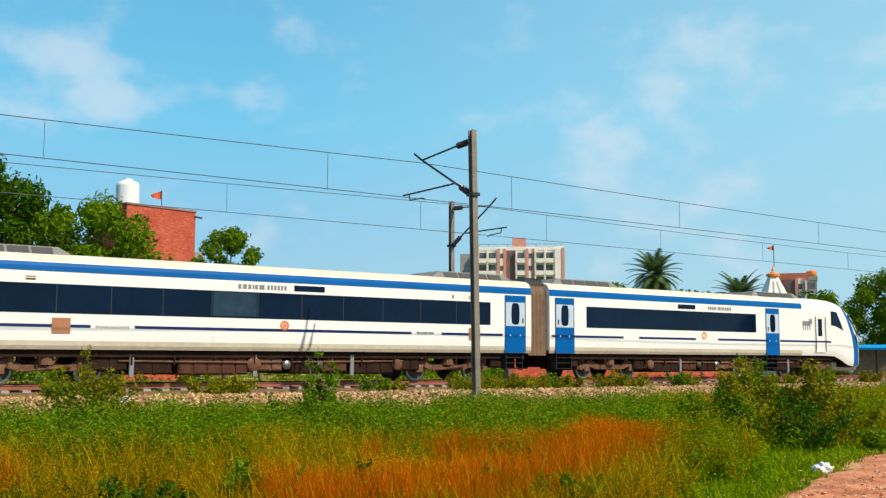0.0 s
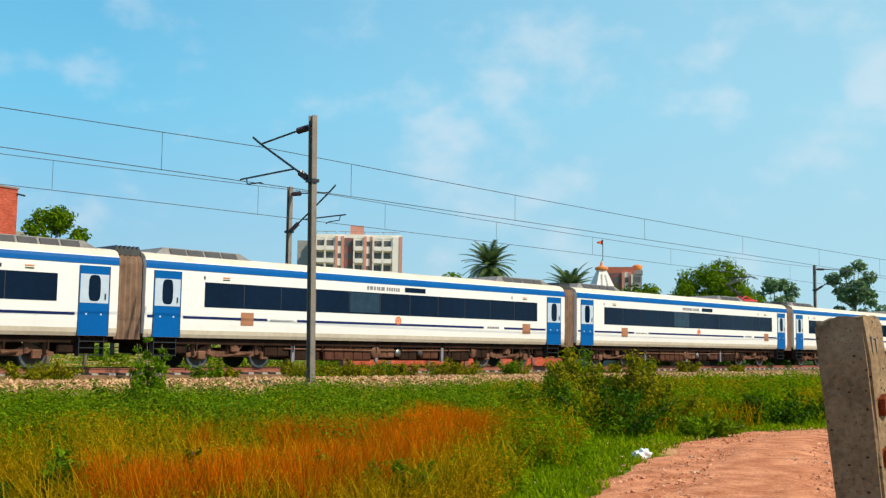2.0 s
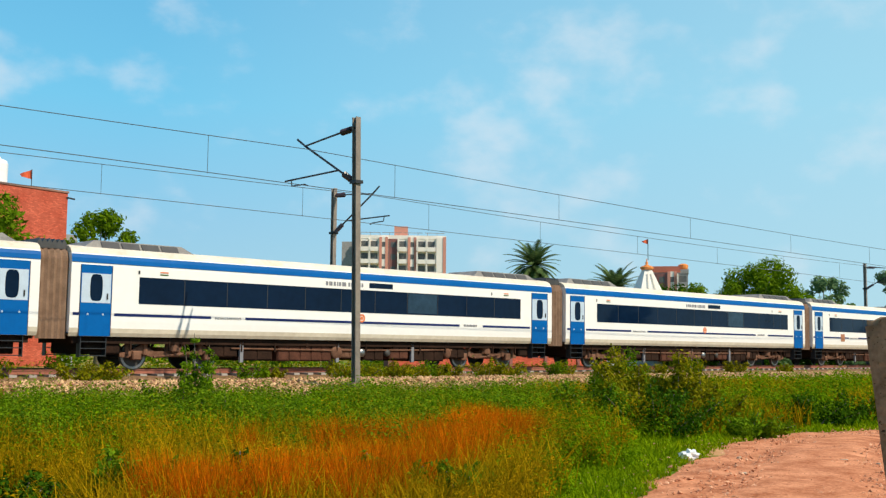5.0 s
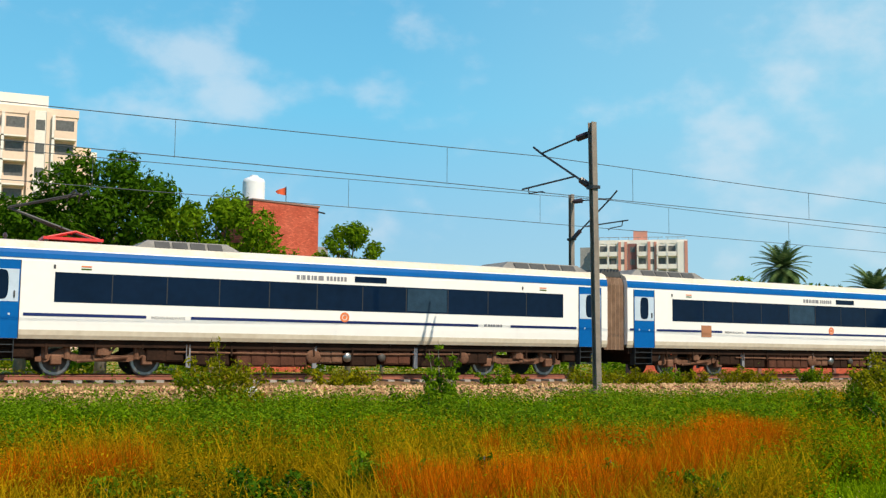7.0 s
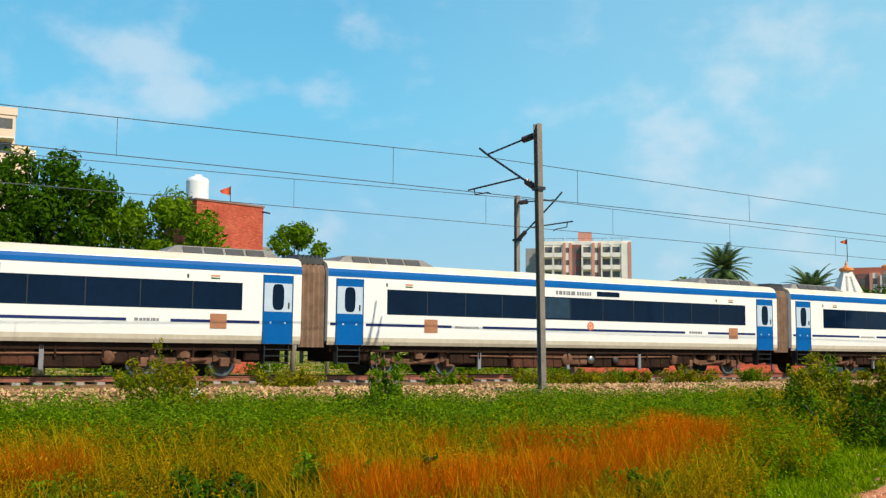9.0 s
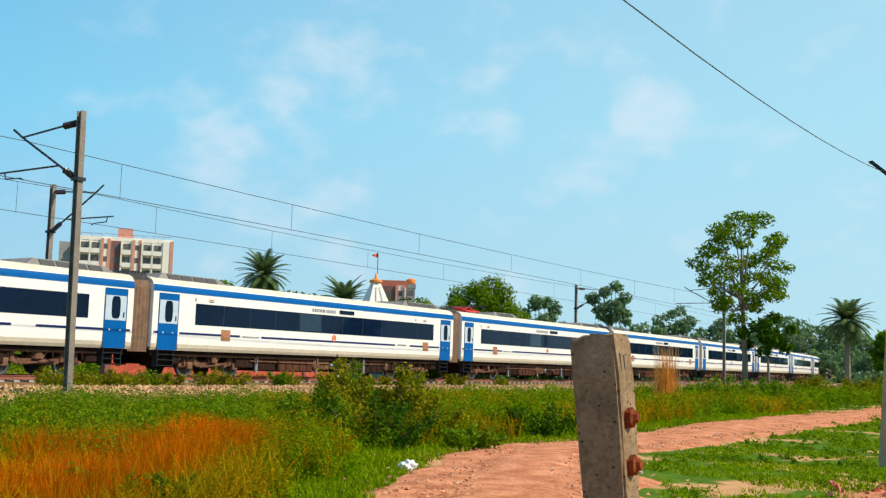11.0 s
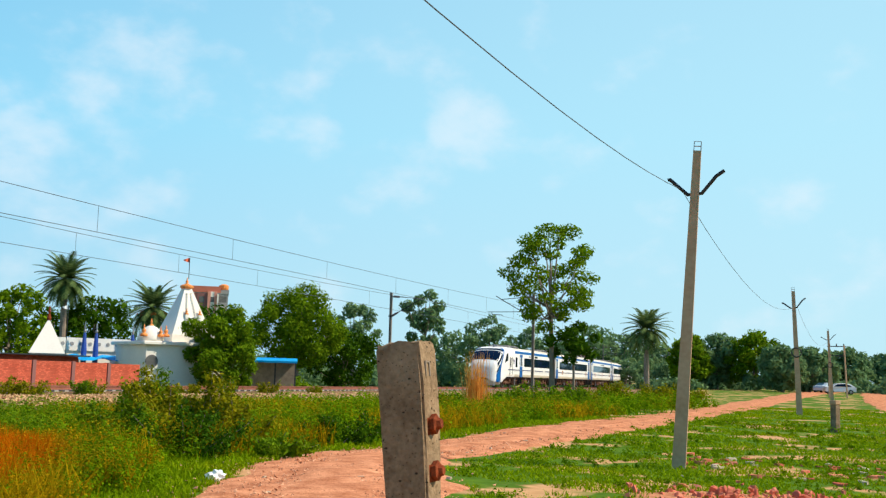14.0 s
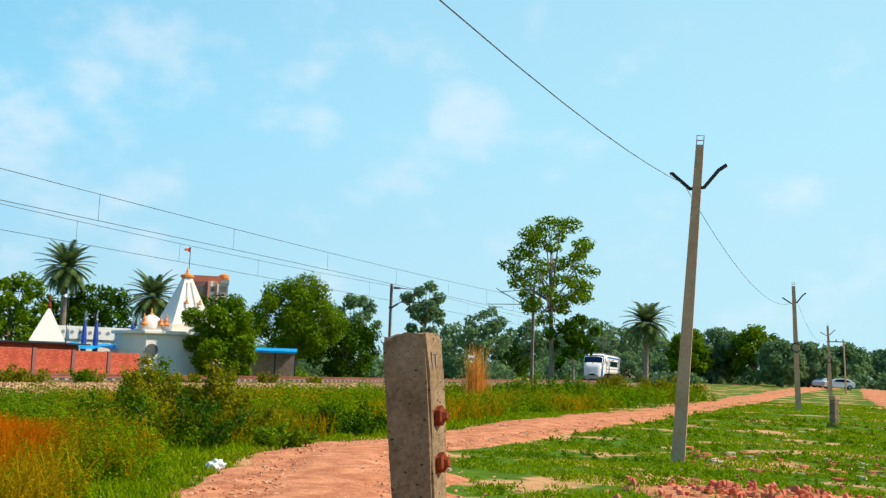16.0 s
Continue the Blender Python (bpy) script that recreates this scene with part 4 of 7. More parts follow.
        flat_bar(xa + 5.2, xa + 6.4, 3.2, 3.4, yy, M_GLASS, root, "destination_display")
        ob = part("emblem", ring_mesh(0.10, 0.17, 0), M_ORANGE, root, "round orange emblem")
        ob.location = (xa + 4.6, yy - 0.006, 1.98)
    coach_door(root, xa - 0.6)
    coach_door(root, h - 0.85)
    bogie(root, tip + 5.3)
    bogie(root, h - 3.9)
    underframe(root, tip + 2.6, h - 0.2, 4)
    roof_unit(root, h - 2.6, 4.2)
    roof_unit(root, tip + 7.4, 4.2)
    horn = bmesh.new()
    for x in (3.0, 3.8):
        box(horn, tip + x, tip + x + 0.18, -0.3, -0.1, 4.0, 4.3)
    part("horn", horn, M_GREYT, root)
    if flip:
        bellows(root, h)
    return root


COACHES = []


def build_train():
    plain = build_coach()
    noted = build_coach(notices=True, label="white passenger coach with brown notice panels and dark windows")
    lead = build_cab_coach("train_cab_coach", True, "white leading cab coach with streamlined nose and blue bands")
    tail = build_cab_coach("train_cab_coach", False, "white trailing cab coach with streamlined nose and blue bands")
    used = {"plain": False, "noted": False}
    for i in range(1, 17):
        if i == 1:
            ob, turn = lead, True
        elif i == 16:
            ob, turn = tail, False
        elif i in (3, 6, 11, 14):
            ob = build_coach(notices=i in (3, 6, 14), panto=(1 if i < 8 else -1, i in (3, 11)), label="white coach with a raised red pantograph on its roof" if i in (3, 11) else "white coach with a folded red pantograph on its roof")
            turn = False
        else:
            key = "noted" if i in (2, 4, 9, 10, 13, 15) else "plain"
            src = noted if key == "noted" else plain
            ob = copy_thing(src, Matrix()) if used[key] else src
            used[key] = True
            turn = False
        COACHES.append((i, ob, turn))


build_train()


# ---------------------------------------------------------------- places by bearing and distance
def at_az(az, d, z=None):
    """A point on the ground d metres off at az degrees (positive to the left of +y)."""
    x, y = -math.sin(radians(az)) * d, math.cos(radians(az)) * d
    return Vector((x, y, ground_z(x, y) if z is None else z))


def s_at(az, off):
    lo, hi = -120.0, 500.0
    for _ in range(50):
        mid = (lo + hi) / 2
        p = on_track(mid, off)
        if math.degrees(math.atan2(-p.x, p.y)) > az:
            lo = mid
        else:
            hi = mid
    return lo


# ---------------------------------------------------------------- overhead line
NEAR_MAST, FAR_MAST = NEAR_OFF - 2.9, FAR_OFF + 2.9
MAST_TOP = 7.85


def build_mast(s, off, inward, lean=0.0):
    """A steel mast with its cantilever; inward: +1 when the track lies to the far side of it."""
    root = empty("overhead_line_mast", track_pose(s, off, -0.25) @ Matrix.Rotation(radians(lean), 4, "Y"), label="grey steel overhead line mast beside the track", category="mast", group="overhead line masts")
    bm = bmesh.new()
    outline = [(-0.09, -0.1), (0.09, -0.1), (0.09, -0.08), (0.012, -0.08), (0.012, 0.08), (0.09, 0.08), (0.09, 0.1), (-0.09, 0.1), (-0.09, 0.08), (-0.012, 0.08), (-0.012, -0.08), (-0.09, -0.08)]
    lo = [bm.verts.new((x, y, -0.5)) for x, y in outline]
    hi = [bm.verts.new((x, y, MAST_TOP + 0.25)) for x, y in outline]
    bm.faces.new(hi)
    for i in range(12):
        bm.faces.new((lo[i], lo[(i + 1) % 12], hi[(i + 1) % 12], hi[i]))
    part("pole", bm, M_MAST, root)
    part("foundation", boxed(-0.35, 0.35, -0.35, 0.35, -0.6, 0.05, 0.04), M_CONC, root, "concrete foundation block")
    k = inward
    arm = bmesh.new()
    tube(arm, [(0, k * 0.75, 7.74), (0, k * 2.75, 7.58)], 0.03, 6)
    tube(arm, [(0, k * 0.6, 6.40), (0, k * 2.75, 7.58), (0, k * 3.2, 7.86)], 0.035, 6)
    part("cantilever", arm, M_DARK, root, "dark cantilever tubes")
    reg = bmesh.new()
    tube(reg, [(0, k * 0.95, 6.57), (0, k * 3.9, 6.55)], 0.03, 6)
    tube(reg, [(0, k * 3.55, 6.55), (0, k * 3.5, 6.35)], 0.02, 6)
    tube(reg, [(0, k * 3.5, 6.35), (0, k * 2.75, 6.33), (0, k * 2.6, 6.27)], 0.022, 6)
    part("registration_arm", reg, M_DARK, root)
    for y0, z0, y1, z1 in ((0.25, 7.76, 0.78, 7.73), (0.2, 6.17, 0.65, 6.43)):
        ins = bmesh.new()
        n = 9
        pts = [(0, k * (y0 + (y1 - y0) * i / n), z0 + (z1 - z0) * i / n) for i in range(n + 1)]
        tube(ins, pts, [0.06 if i % 2 else 0.11 for i in range(n + 1)], 8)
        part("insulator", ins, M_INSUL, root, "dark ribbed insulator")
    br = bmesh.new()
    tube(br, [(0, 0, 7.80), (0, k * 0.28, 7.73)], 0.04, 6)
    tube(br, [(0, 0, 6.10), (0, k * 0.25, 6.18)], 0.05, 6)
    box(br, -0.14, 0.14, -0.16, 0.16, 6.05, 6.15)
    part("bracket", br, M_DARK, root)
    return root


NEAR_S = [s_at(-1.78, NEAR_MAST), s_at(-36.3, NEAR_MAST)]
FAR_S = [s_at(-0.44, FAR_MAST), s_at(-28.5, FAR_MAST)]
NEAR_S = [NEAR_S[0] - 60] + NEAR_S + [NEAR_S[1] + 62, NEAR_S[1] + 124]
FAR_S = [FAR_S[0] - 60] + FAR_S + [FAR_S[1] + 60, FAR_S[1] + 120]
for i, s in enumerate(NEAR_S):
    if i != 0:
        build_mast(s, NEAR_MAST, 1, -1.0 if i == 1 else 0)
for i, s in enumerate(FAR_S):
    if i != 0:
        build_mast(s, FAR_MAST, -1)


def build_wires():
    for off, ss, nm in ((NEAR_OFF - 0.1, NEAR_S, "near"), (FAR_OFF + 0.1, FAR_S, "far")):
        root = empty("overhead_wires", Matrix(), label="thin dark catenary and contact wires with droppers", category="overhead wire")
        cat_pts, con_pts = [], []
        drops = []
        for a, b in zip(ss, ss[1:]):
            n = 18
            for i in range(n + (b == ss[-1])):
                k = i / n
                s = a + (b - a) * k
                sag = 1.0 * 4 * k * (1 - k)
                stag = 0.18 * math.cos(math.pi * (k + ss.index(a)))
                cat_pts.append(on_track(s, off, 7.5 - 0.25 - sag * 0.28))
                con_pts.append(on_track(s, off + stag, 6.27 - 0.25))
            for k in (0.06, 0.2, 0.35, 0.5, 0.65, 0.8, 0.94):
                s = a + (b - a) * k
                drops.append((on_track(s, off, 7.25 - 1.12 * k * (1 - k)), on_track(s, off, 6.02)))
        part("catenary_wire", tube(bmesh.new(), cat_pts, 0.013, 5), M_WIRE, root)
        part("contact_wire", tube(bmesh.new(), con_pts, 0.013, 5), M_WIRE, root)
        for p, q in drops:
            part("dropper", tube(bmesh.new(), [p, q], 0.008, 4), M_WIRE, root)


build_wires()


# ---------------------------------------------------------------- trees
def leaf_cloud(centres, radii, count, size, rng, squash=0.8, shell=0.55):
    """Small folded leaves scattered in clumps."""
    c = np.array(centres)
    r = np.array(radii)
    w = r ** 2 / (r ** 2).sum()
    idx = rng.choice(len(c), size=count, p=w)
    d = rng.normal(size=(count, 3))
    d /= np.linalg.norm(d, axis=1, keepdims=True)
    rad = r[idx] * (shell + (1 - shell) * rng.random(count)) * rng.choice([1.0, 0.75, 1.18], size=count, p=[0.6, 0.25, 0.15])
    pos = c[idx] + d * rad[:, None] * np.array([1, 1, squash])
    nrm = d * 0.6 + rng.normal(size=(count, 3)) * 0.6 + np.array([0, 0, 0.35])
    nrm /= np.linalg.norm(nrm, axis=1, keepdims=True)
    t = np.cross(nrm, rng.normal(size=(count, 3)))
    t /= np.linalg.norm(t, axis=1, keepdims=True)
    b = np.cross(nrm, t)
    s = size * (0.55 + 0.9 * rng.random(count))[:, None]
    v = np.stack([pos - t * s, pos + b * s * 0.42 + nrm * s * 0.12, pos + t * s, pos - b * s * 0.42 + nrm * s * 0.12], 1)
    return v.reshape(-1, 3)


def quads(name, v, material, parent=None):
    n = len(v) // 4
    me = bpy.data.meshes.new(name)
    me.vertices.add(len(v))
    me.vertices.foreach_set("co", np.asarray(v, dtype=np.float32).ravel())
    me.loops.add(4 * n)
    me.loops.foreach_set("vertex_index", np.arange(4 * n, dtype=np.int32))
    me.polygons.add(n)
    me.polygons.foreach_set("loop_start", np.arange(0, 4 * n, 4, dtype=np.int32))
    me.update(calc_edges=True)
    me.validate()
    me.materials.append(material)
    ob = new(name, me)
    if parent:
        ob.parent = parent
    return ob


def build_tree(base, height, radius, seed, material, leaf=0.16, leaves=5000, trunk=0.16, bare=0.35, clumps=22, squash=0.85, label="", openness=0.5, category="tree", name="tree", lean=(0, 0), tall=None):
    rng = np.random.default_rng(seed)
    root = empty(name, Matrix.Translation(base), label=label, category=category)
    tw = bmesh.new()
    top = Vector((lean[0], lean[1], height * 0.9))
    fork = height * bare
    pts = [(0, 0, -0.3), (lean[0] * 0.15 + 0.05, lean[1] * 0.15, fork * 0.5), (lean[0] * 0.4, lean[1] * 0.4, fork), (lean[0] * 0.7, lean[1] * 0.7, (fork + height * 0.9) / 2), tuple(top)]
    tube(tw, pts, [trunk * 1.25, trunk, trunk * 0.8, trunk * 0.45, trunk * 0.12], 8)
    cz = (height + fork) / 2
    hz = (height - fork) / 2
    cents, rads = [], []
    for i in range(clumps):
        a = 2 * math.pi * (i * 0.618)
        k = 1 - 2 * (i + 0.5) / clumps
        rr = math.sqrt(max(0.05, 1 - k * k))
        jit = 0.55 + 0.5 * rng.random()
        c = Vector((lean[0] * 0.6 + math.cos(a) * rr * radius * jit, lean[1] * 0.6 + math.sin(a) * rr * radius * jit, cz + k * hz * (0.72 + 0.25 * rng.random())))
        cents.append(tuple(c))
        rads.append(radius * (0.26 + 0.2 * rng.random()) * (1 - 0.35 * openness))
        if i % 2 == 0:
            st = Vector(pts[2]).lerp(top, 0.1 + 0.5 * rng.random() * max(0, (c.z - fork) / (height - fork)))
            mid = st.lerp(c, 0.5) + Vector((0, 0, -0.06 * height * rng.random()))
            tube(tw, [tuple(st), tuple(mid), tuple(c)], [trunk * 0.4, trunk * 0.24, trunk * 0.07], 5)
    part("trunk", tw, M_BARK, root, "brown bark trunk with limbs", smooth=True)
    if not openness > 0.8:
        cents.append((lean[0] * 0.6, lean[1] * 0.6, cz))
        rads.append(min(radius, hz) * 0.6)
    quads("crown", leaf_cloud(cents, rads, leaves, leaf, rng, squash), material, root)
    return root


def build_palm(base, height, frond, seed, label, fruit=False):
    rng = random.Random(seed)
    root = empty("date_palm", Matrix.Translation(base), label=label, category="palm tree", group="date palms")
    tw = bmesh.new()
    n = 16
    tube(tw, [(0.03 * math.sin(i * 0.4), 0, height * i / n - 0.2) for i in range(n + 1)], [0.24 - 0.04 * i / n + (0.03 if i % 2 else 0) for i in range(n + 1)], 9)
    part("trunk", tw, M_BARK, root, "ringed brown palm trunk")
    for i in range(66):
        a = i * 2.39996
        up = radians(84 - 128 * (i / 65) ** 0.9)
        L = frond * rng.uniform(0.85, 1.1)
        v = []
        d0 = Vector((math.cos(a), math.sin(a), 0))
        p = Vector((0, 0, height))
        el = up
        side = Vector((-math.sin(a), math.cos(a), 0))
        segs = 12
        for k in range(segs):
            d = d0 * math.cos(el) + Vector((0, 0, math.sin(el)))
            q = p + d * L / segs
            nrm = side.cross(d)
            if k > 0:
                for sg in (-1, 1):
                    for h in (0, 0.5):
                        o = p.lerp(q, h)
                        ln = L * 0.27 * (1 - 0.75 * (k / segs) ** 2) * (0.5 + 0.5 * min(1, k / 3))
                        tip = o + (side * sg * 0.75 + d * 0.75 + nrm * 0.15).normalized() * ln
                        w = d * 0.062 * frond / 2.4
                        v += [o - w, o + w, tip + w * 0.2, tip - w * 0.2]
            r = side * 0.018
            v += [p - r, p + r, q + r, q - r]
            p = q
            el -= radians(4.6)
        quads("frond", np.array([tuple(x) for x in v]), M_PALM, root)
    if fruit:
        for i in range(7):
            a = i * 0.9
            pts = leaf_cloud([(math.cos(a) * 0.9, math.sin(a) * 0.9, height - 0.45 - 0.1 * (i % 2))], [0.28], 120, 0.06, np.random.default_rng(i), 0.7)
            quads("fruit_cluster", pts, M_PALMDRY, root)["label"] = "hanging cluster of orange dates"
    return root


def build_trees():
    L1 = "dense dark green tree behind the railway"
    build_tree(at_az(24.6, 62, 0.3), 11.9, 4.7, 1, M_LEAF_D, 0.17, 26000, 0.3, 0.25, 34, label=L1)
    build_tree(at_az(28.5, 64, 0.3), 9.8, 3.6, 14, M_LEAF_D, 0.17, 13000, 0.3, 0.25, 22, label=L1)
    build_tree(at_az(18.9, 58, 0.3), 9.9, 3.5, 2, M_LEAF_M, 0.17, 12000, 0.25, 0.2, 26, label="dense leafy green tree beside a brick house")
    build_tree(at_az(11.75, 62, 0.3), 9.0, 1.9, 3, M_LEAF_M, 0.13, 9000, 0.15, 0.3, 26, openness=0.1, label="small leafy tree beside a brick house")
    build_tree(at_az(9.9, 64, 0.3), 6.2, 1.3, 4, M_LEAF_M, 0.15, 900, 0.1, 0.3, 10, label="low leafy shrub beside a brick house", openness=0.7)
    build_tree(at_az(-8.9, 76, 0.3), 6.4, 2.4, 5, M_LEAF_M, 0.19, 3600, 0.18, 0.2, 20, label="leafy green tree behind a brick wall")
    build_tree(at_az(-6.6, 80, 0.3), 4.2, 2.6, 15, M_LEAF_M, 0.19, 2600, 0.18, 0.2, 20, label="leafy green tree behind a brick wall")
    build_tree(at_az(-11.0, 88, 0.3), 5.6, 2.6, 16, M_LEAF_D, 0.2, 2600, 0.18, 0.15, 18, label="dark tree behind the temple")
    build_tree(at_az(-13.0, 86, 0.3), 6.6, 2.9, 6, M_LEAF_D, 0.2, 4200, 0.2, 0.2, 22, label="dark tree behind the temple")
    build_tree(at_az(-18.6, 92, 0.3), 6.8, 3.0, 17, M_LEAF_D, 0.2, 3200, 0.2, 0.2, 20, label="dark tree behind the temple")
    build_tree(at_az(-19.6, 71, -0.2), 5.6, 2.5, 7, M_LEAF_M, 0.13, 15000, 0.2, 0.0, 24, label="round dark green tree beside the temple")
    build_tree(at_az(-23.5, 86, 0.3), 7.9, 3.85, 8, M_LEAF_M, 0.14, 20000, 0.22, 0.22, 28, label="broad bright green tree beyond the rails")
    build_tree(at_az(-26.0, 92, 0.2), 4.8, 3.2, 9, M_LEAF_D, 0.18, 6000, 0.2, 0.0, 18, label="dark green tree beyond the rails")
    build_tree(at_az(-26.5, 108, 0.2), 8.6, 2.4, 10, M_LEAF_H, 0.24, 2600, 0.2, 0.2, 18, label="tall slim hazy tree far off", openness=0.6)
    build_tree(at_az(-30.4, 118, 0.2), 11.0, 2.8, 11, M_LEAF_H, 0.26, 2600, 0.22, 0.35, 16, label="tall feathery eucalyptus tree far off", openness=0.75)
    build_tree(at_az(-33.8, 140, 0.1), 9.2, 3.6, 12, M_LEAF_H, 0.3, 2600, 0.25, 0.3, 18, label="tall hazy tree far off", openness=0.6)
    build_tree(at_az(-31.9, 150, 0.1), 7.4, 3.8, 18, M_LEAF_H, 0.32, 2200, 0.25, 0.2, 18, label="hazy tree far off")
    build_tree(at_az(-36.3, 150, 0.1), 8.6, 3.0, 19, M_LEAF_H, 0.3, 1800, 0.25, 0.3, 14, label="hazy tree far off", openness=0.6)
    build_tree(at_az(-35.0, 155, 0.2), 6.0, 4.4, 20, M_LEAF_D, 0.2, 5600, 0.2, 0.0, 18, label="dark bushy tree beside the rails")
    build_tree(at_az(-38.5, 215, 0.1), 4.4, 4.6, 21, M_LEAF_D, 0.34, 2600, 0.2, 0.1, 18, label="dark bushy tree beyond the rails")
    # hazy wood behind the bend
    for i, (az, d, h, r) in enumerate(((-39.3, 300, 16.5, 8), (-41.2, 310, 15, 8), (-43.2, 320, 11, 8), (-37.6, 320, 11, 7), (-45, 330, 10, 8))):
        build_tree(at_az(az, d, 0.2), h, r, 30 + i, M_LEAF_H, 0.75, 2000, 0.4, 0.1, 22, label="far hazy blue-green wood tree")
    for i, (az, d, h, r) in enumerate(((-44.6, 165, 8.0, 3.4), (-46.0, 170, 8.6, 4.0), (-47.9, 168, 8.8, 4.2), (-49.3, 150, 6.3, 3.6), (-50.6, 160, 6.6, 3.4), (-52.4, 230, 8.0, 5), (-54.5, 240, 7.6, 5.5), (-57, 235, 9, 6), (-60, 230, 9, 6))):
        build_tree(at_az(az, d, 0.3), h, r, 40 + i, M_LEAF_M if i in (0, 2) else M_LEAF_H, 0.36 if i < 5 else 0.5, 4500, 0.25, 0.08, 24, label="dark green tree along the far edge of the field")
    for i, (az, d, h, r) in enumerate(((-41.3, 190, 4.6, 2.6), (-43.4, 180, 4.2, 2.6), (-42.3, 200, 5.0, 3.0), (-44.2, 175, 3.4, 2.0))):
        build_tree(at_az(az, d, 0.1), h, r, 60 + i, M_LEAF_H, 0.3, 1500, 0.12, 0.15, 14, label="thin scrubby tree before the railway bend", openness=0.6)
    # the single open tree by the line
    build_tree(at_az(-37.35, 66), 11.5, 2.8, 77, M_LEAF_M, 0.12, 8500, 0.17, 0.40, 44, 0.6, label="slender open-crowned tree standing by the railway", openness=0.9, lean=(-0.2, 0.1))
    build_tree(at_az(-38.5, 66), 5.0, 1.6, 78, M_LEAF_D, 0.17, 1500, 0.08, 0.5, 10, label="small dark tree beside the slender tree")
    build_palm(at_az(-11.45, 84, 0.3), 7.7, 2.5, 1, "tall date palm with grey-green fronds behind the temple")
    build_palm(at_az(-15.85, 80, 0.3), 5.6, 2.4, 2, "date palm with hanging orange fruit behind the temple", True)
    build_palm(at_az(-42.4, 118, 0.1), 7.0, 3.1, 3, "date palm standing by the far bend")


build_trees()


def scrub_band(name, az0, az1, d0, d1, h0, h1, n, leaves, leaf, seed, material, label):
    """Uneven scrub, as one sheet of leaves, between two bearings."""
    rng = np.random.default_rng(seed)
    cents, rads = [], []
    for i in range(n):
        p = at_az(rng.uniform(az1, az0), rng.uniform(d0, d1))
        h = h0 + (h1 - h0) * rng.random() ** 1.5
        for k in (0.15, 0.45, 0.75):
            cents.append((p.x + rng.normal() * 0.3, p.y + rng.normal() * 0.3, p.z + h * k))
            rads.append(h * (0.55 - 0.3 * k) + 0.4)
    tagged(quads(name, leaf_cloud(cents, rads, leaves, leaf, rng, 0.8, 0.4), material), label, "scrub", kind="stuff")


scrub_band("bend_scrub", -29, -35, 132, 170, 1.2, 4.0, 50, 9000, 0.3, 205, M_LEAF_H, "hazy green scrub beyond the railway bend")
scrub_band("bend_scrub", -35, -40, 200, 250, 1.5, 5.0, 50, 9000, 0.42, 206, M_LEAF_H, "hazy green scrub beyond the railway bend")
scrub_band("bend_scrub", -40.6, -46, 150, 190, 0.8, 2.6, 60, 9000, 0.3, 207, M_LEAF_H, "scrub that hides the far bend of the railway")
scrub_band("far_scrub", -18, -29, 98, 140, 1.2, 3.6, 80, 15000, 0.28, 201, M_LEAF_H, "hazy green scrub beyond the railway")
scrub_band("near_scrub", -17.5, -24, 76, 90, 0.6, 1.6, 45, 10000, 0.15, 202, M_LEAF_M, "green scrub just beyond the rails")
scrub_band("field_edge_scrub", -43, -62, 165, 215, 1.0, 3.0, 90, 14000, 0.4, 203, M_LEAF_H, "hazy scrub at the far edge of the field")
scrub_band("wall_side_scrub", 32, -9, 66, 90, 0.8, 2.2, 60, 10000, 0.2, 204, M_LEAF_M, "green scrub behind the railway")


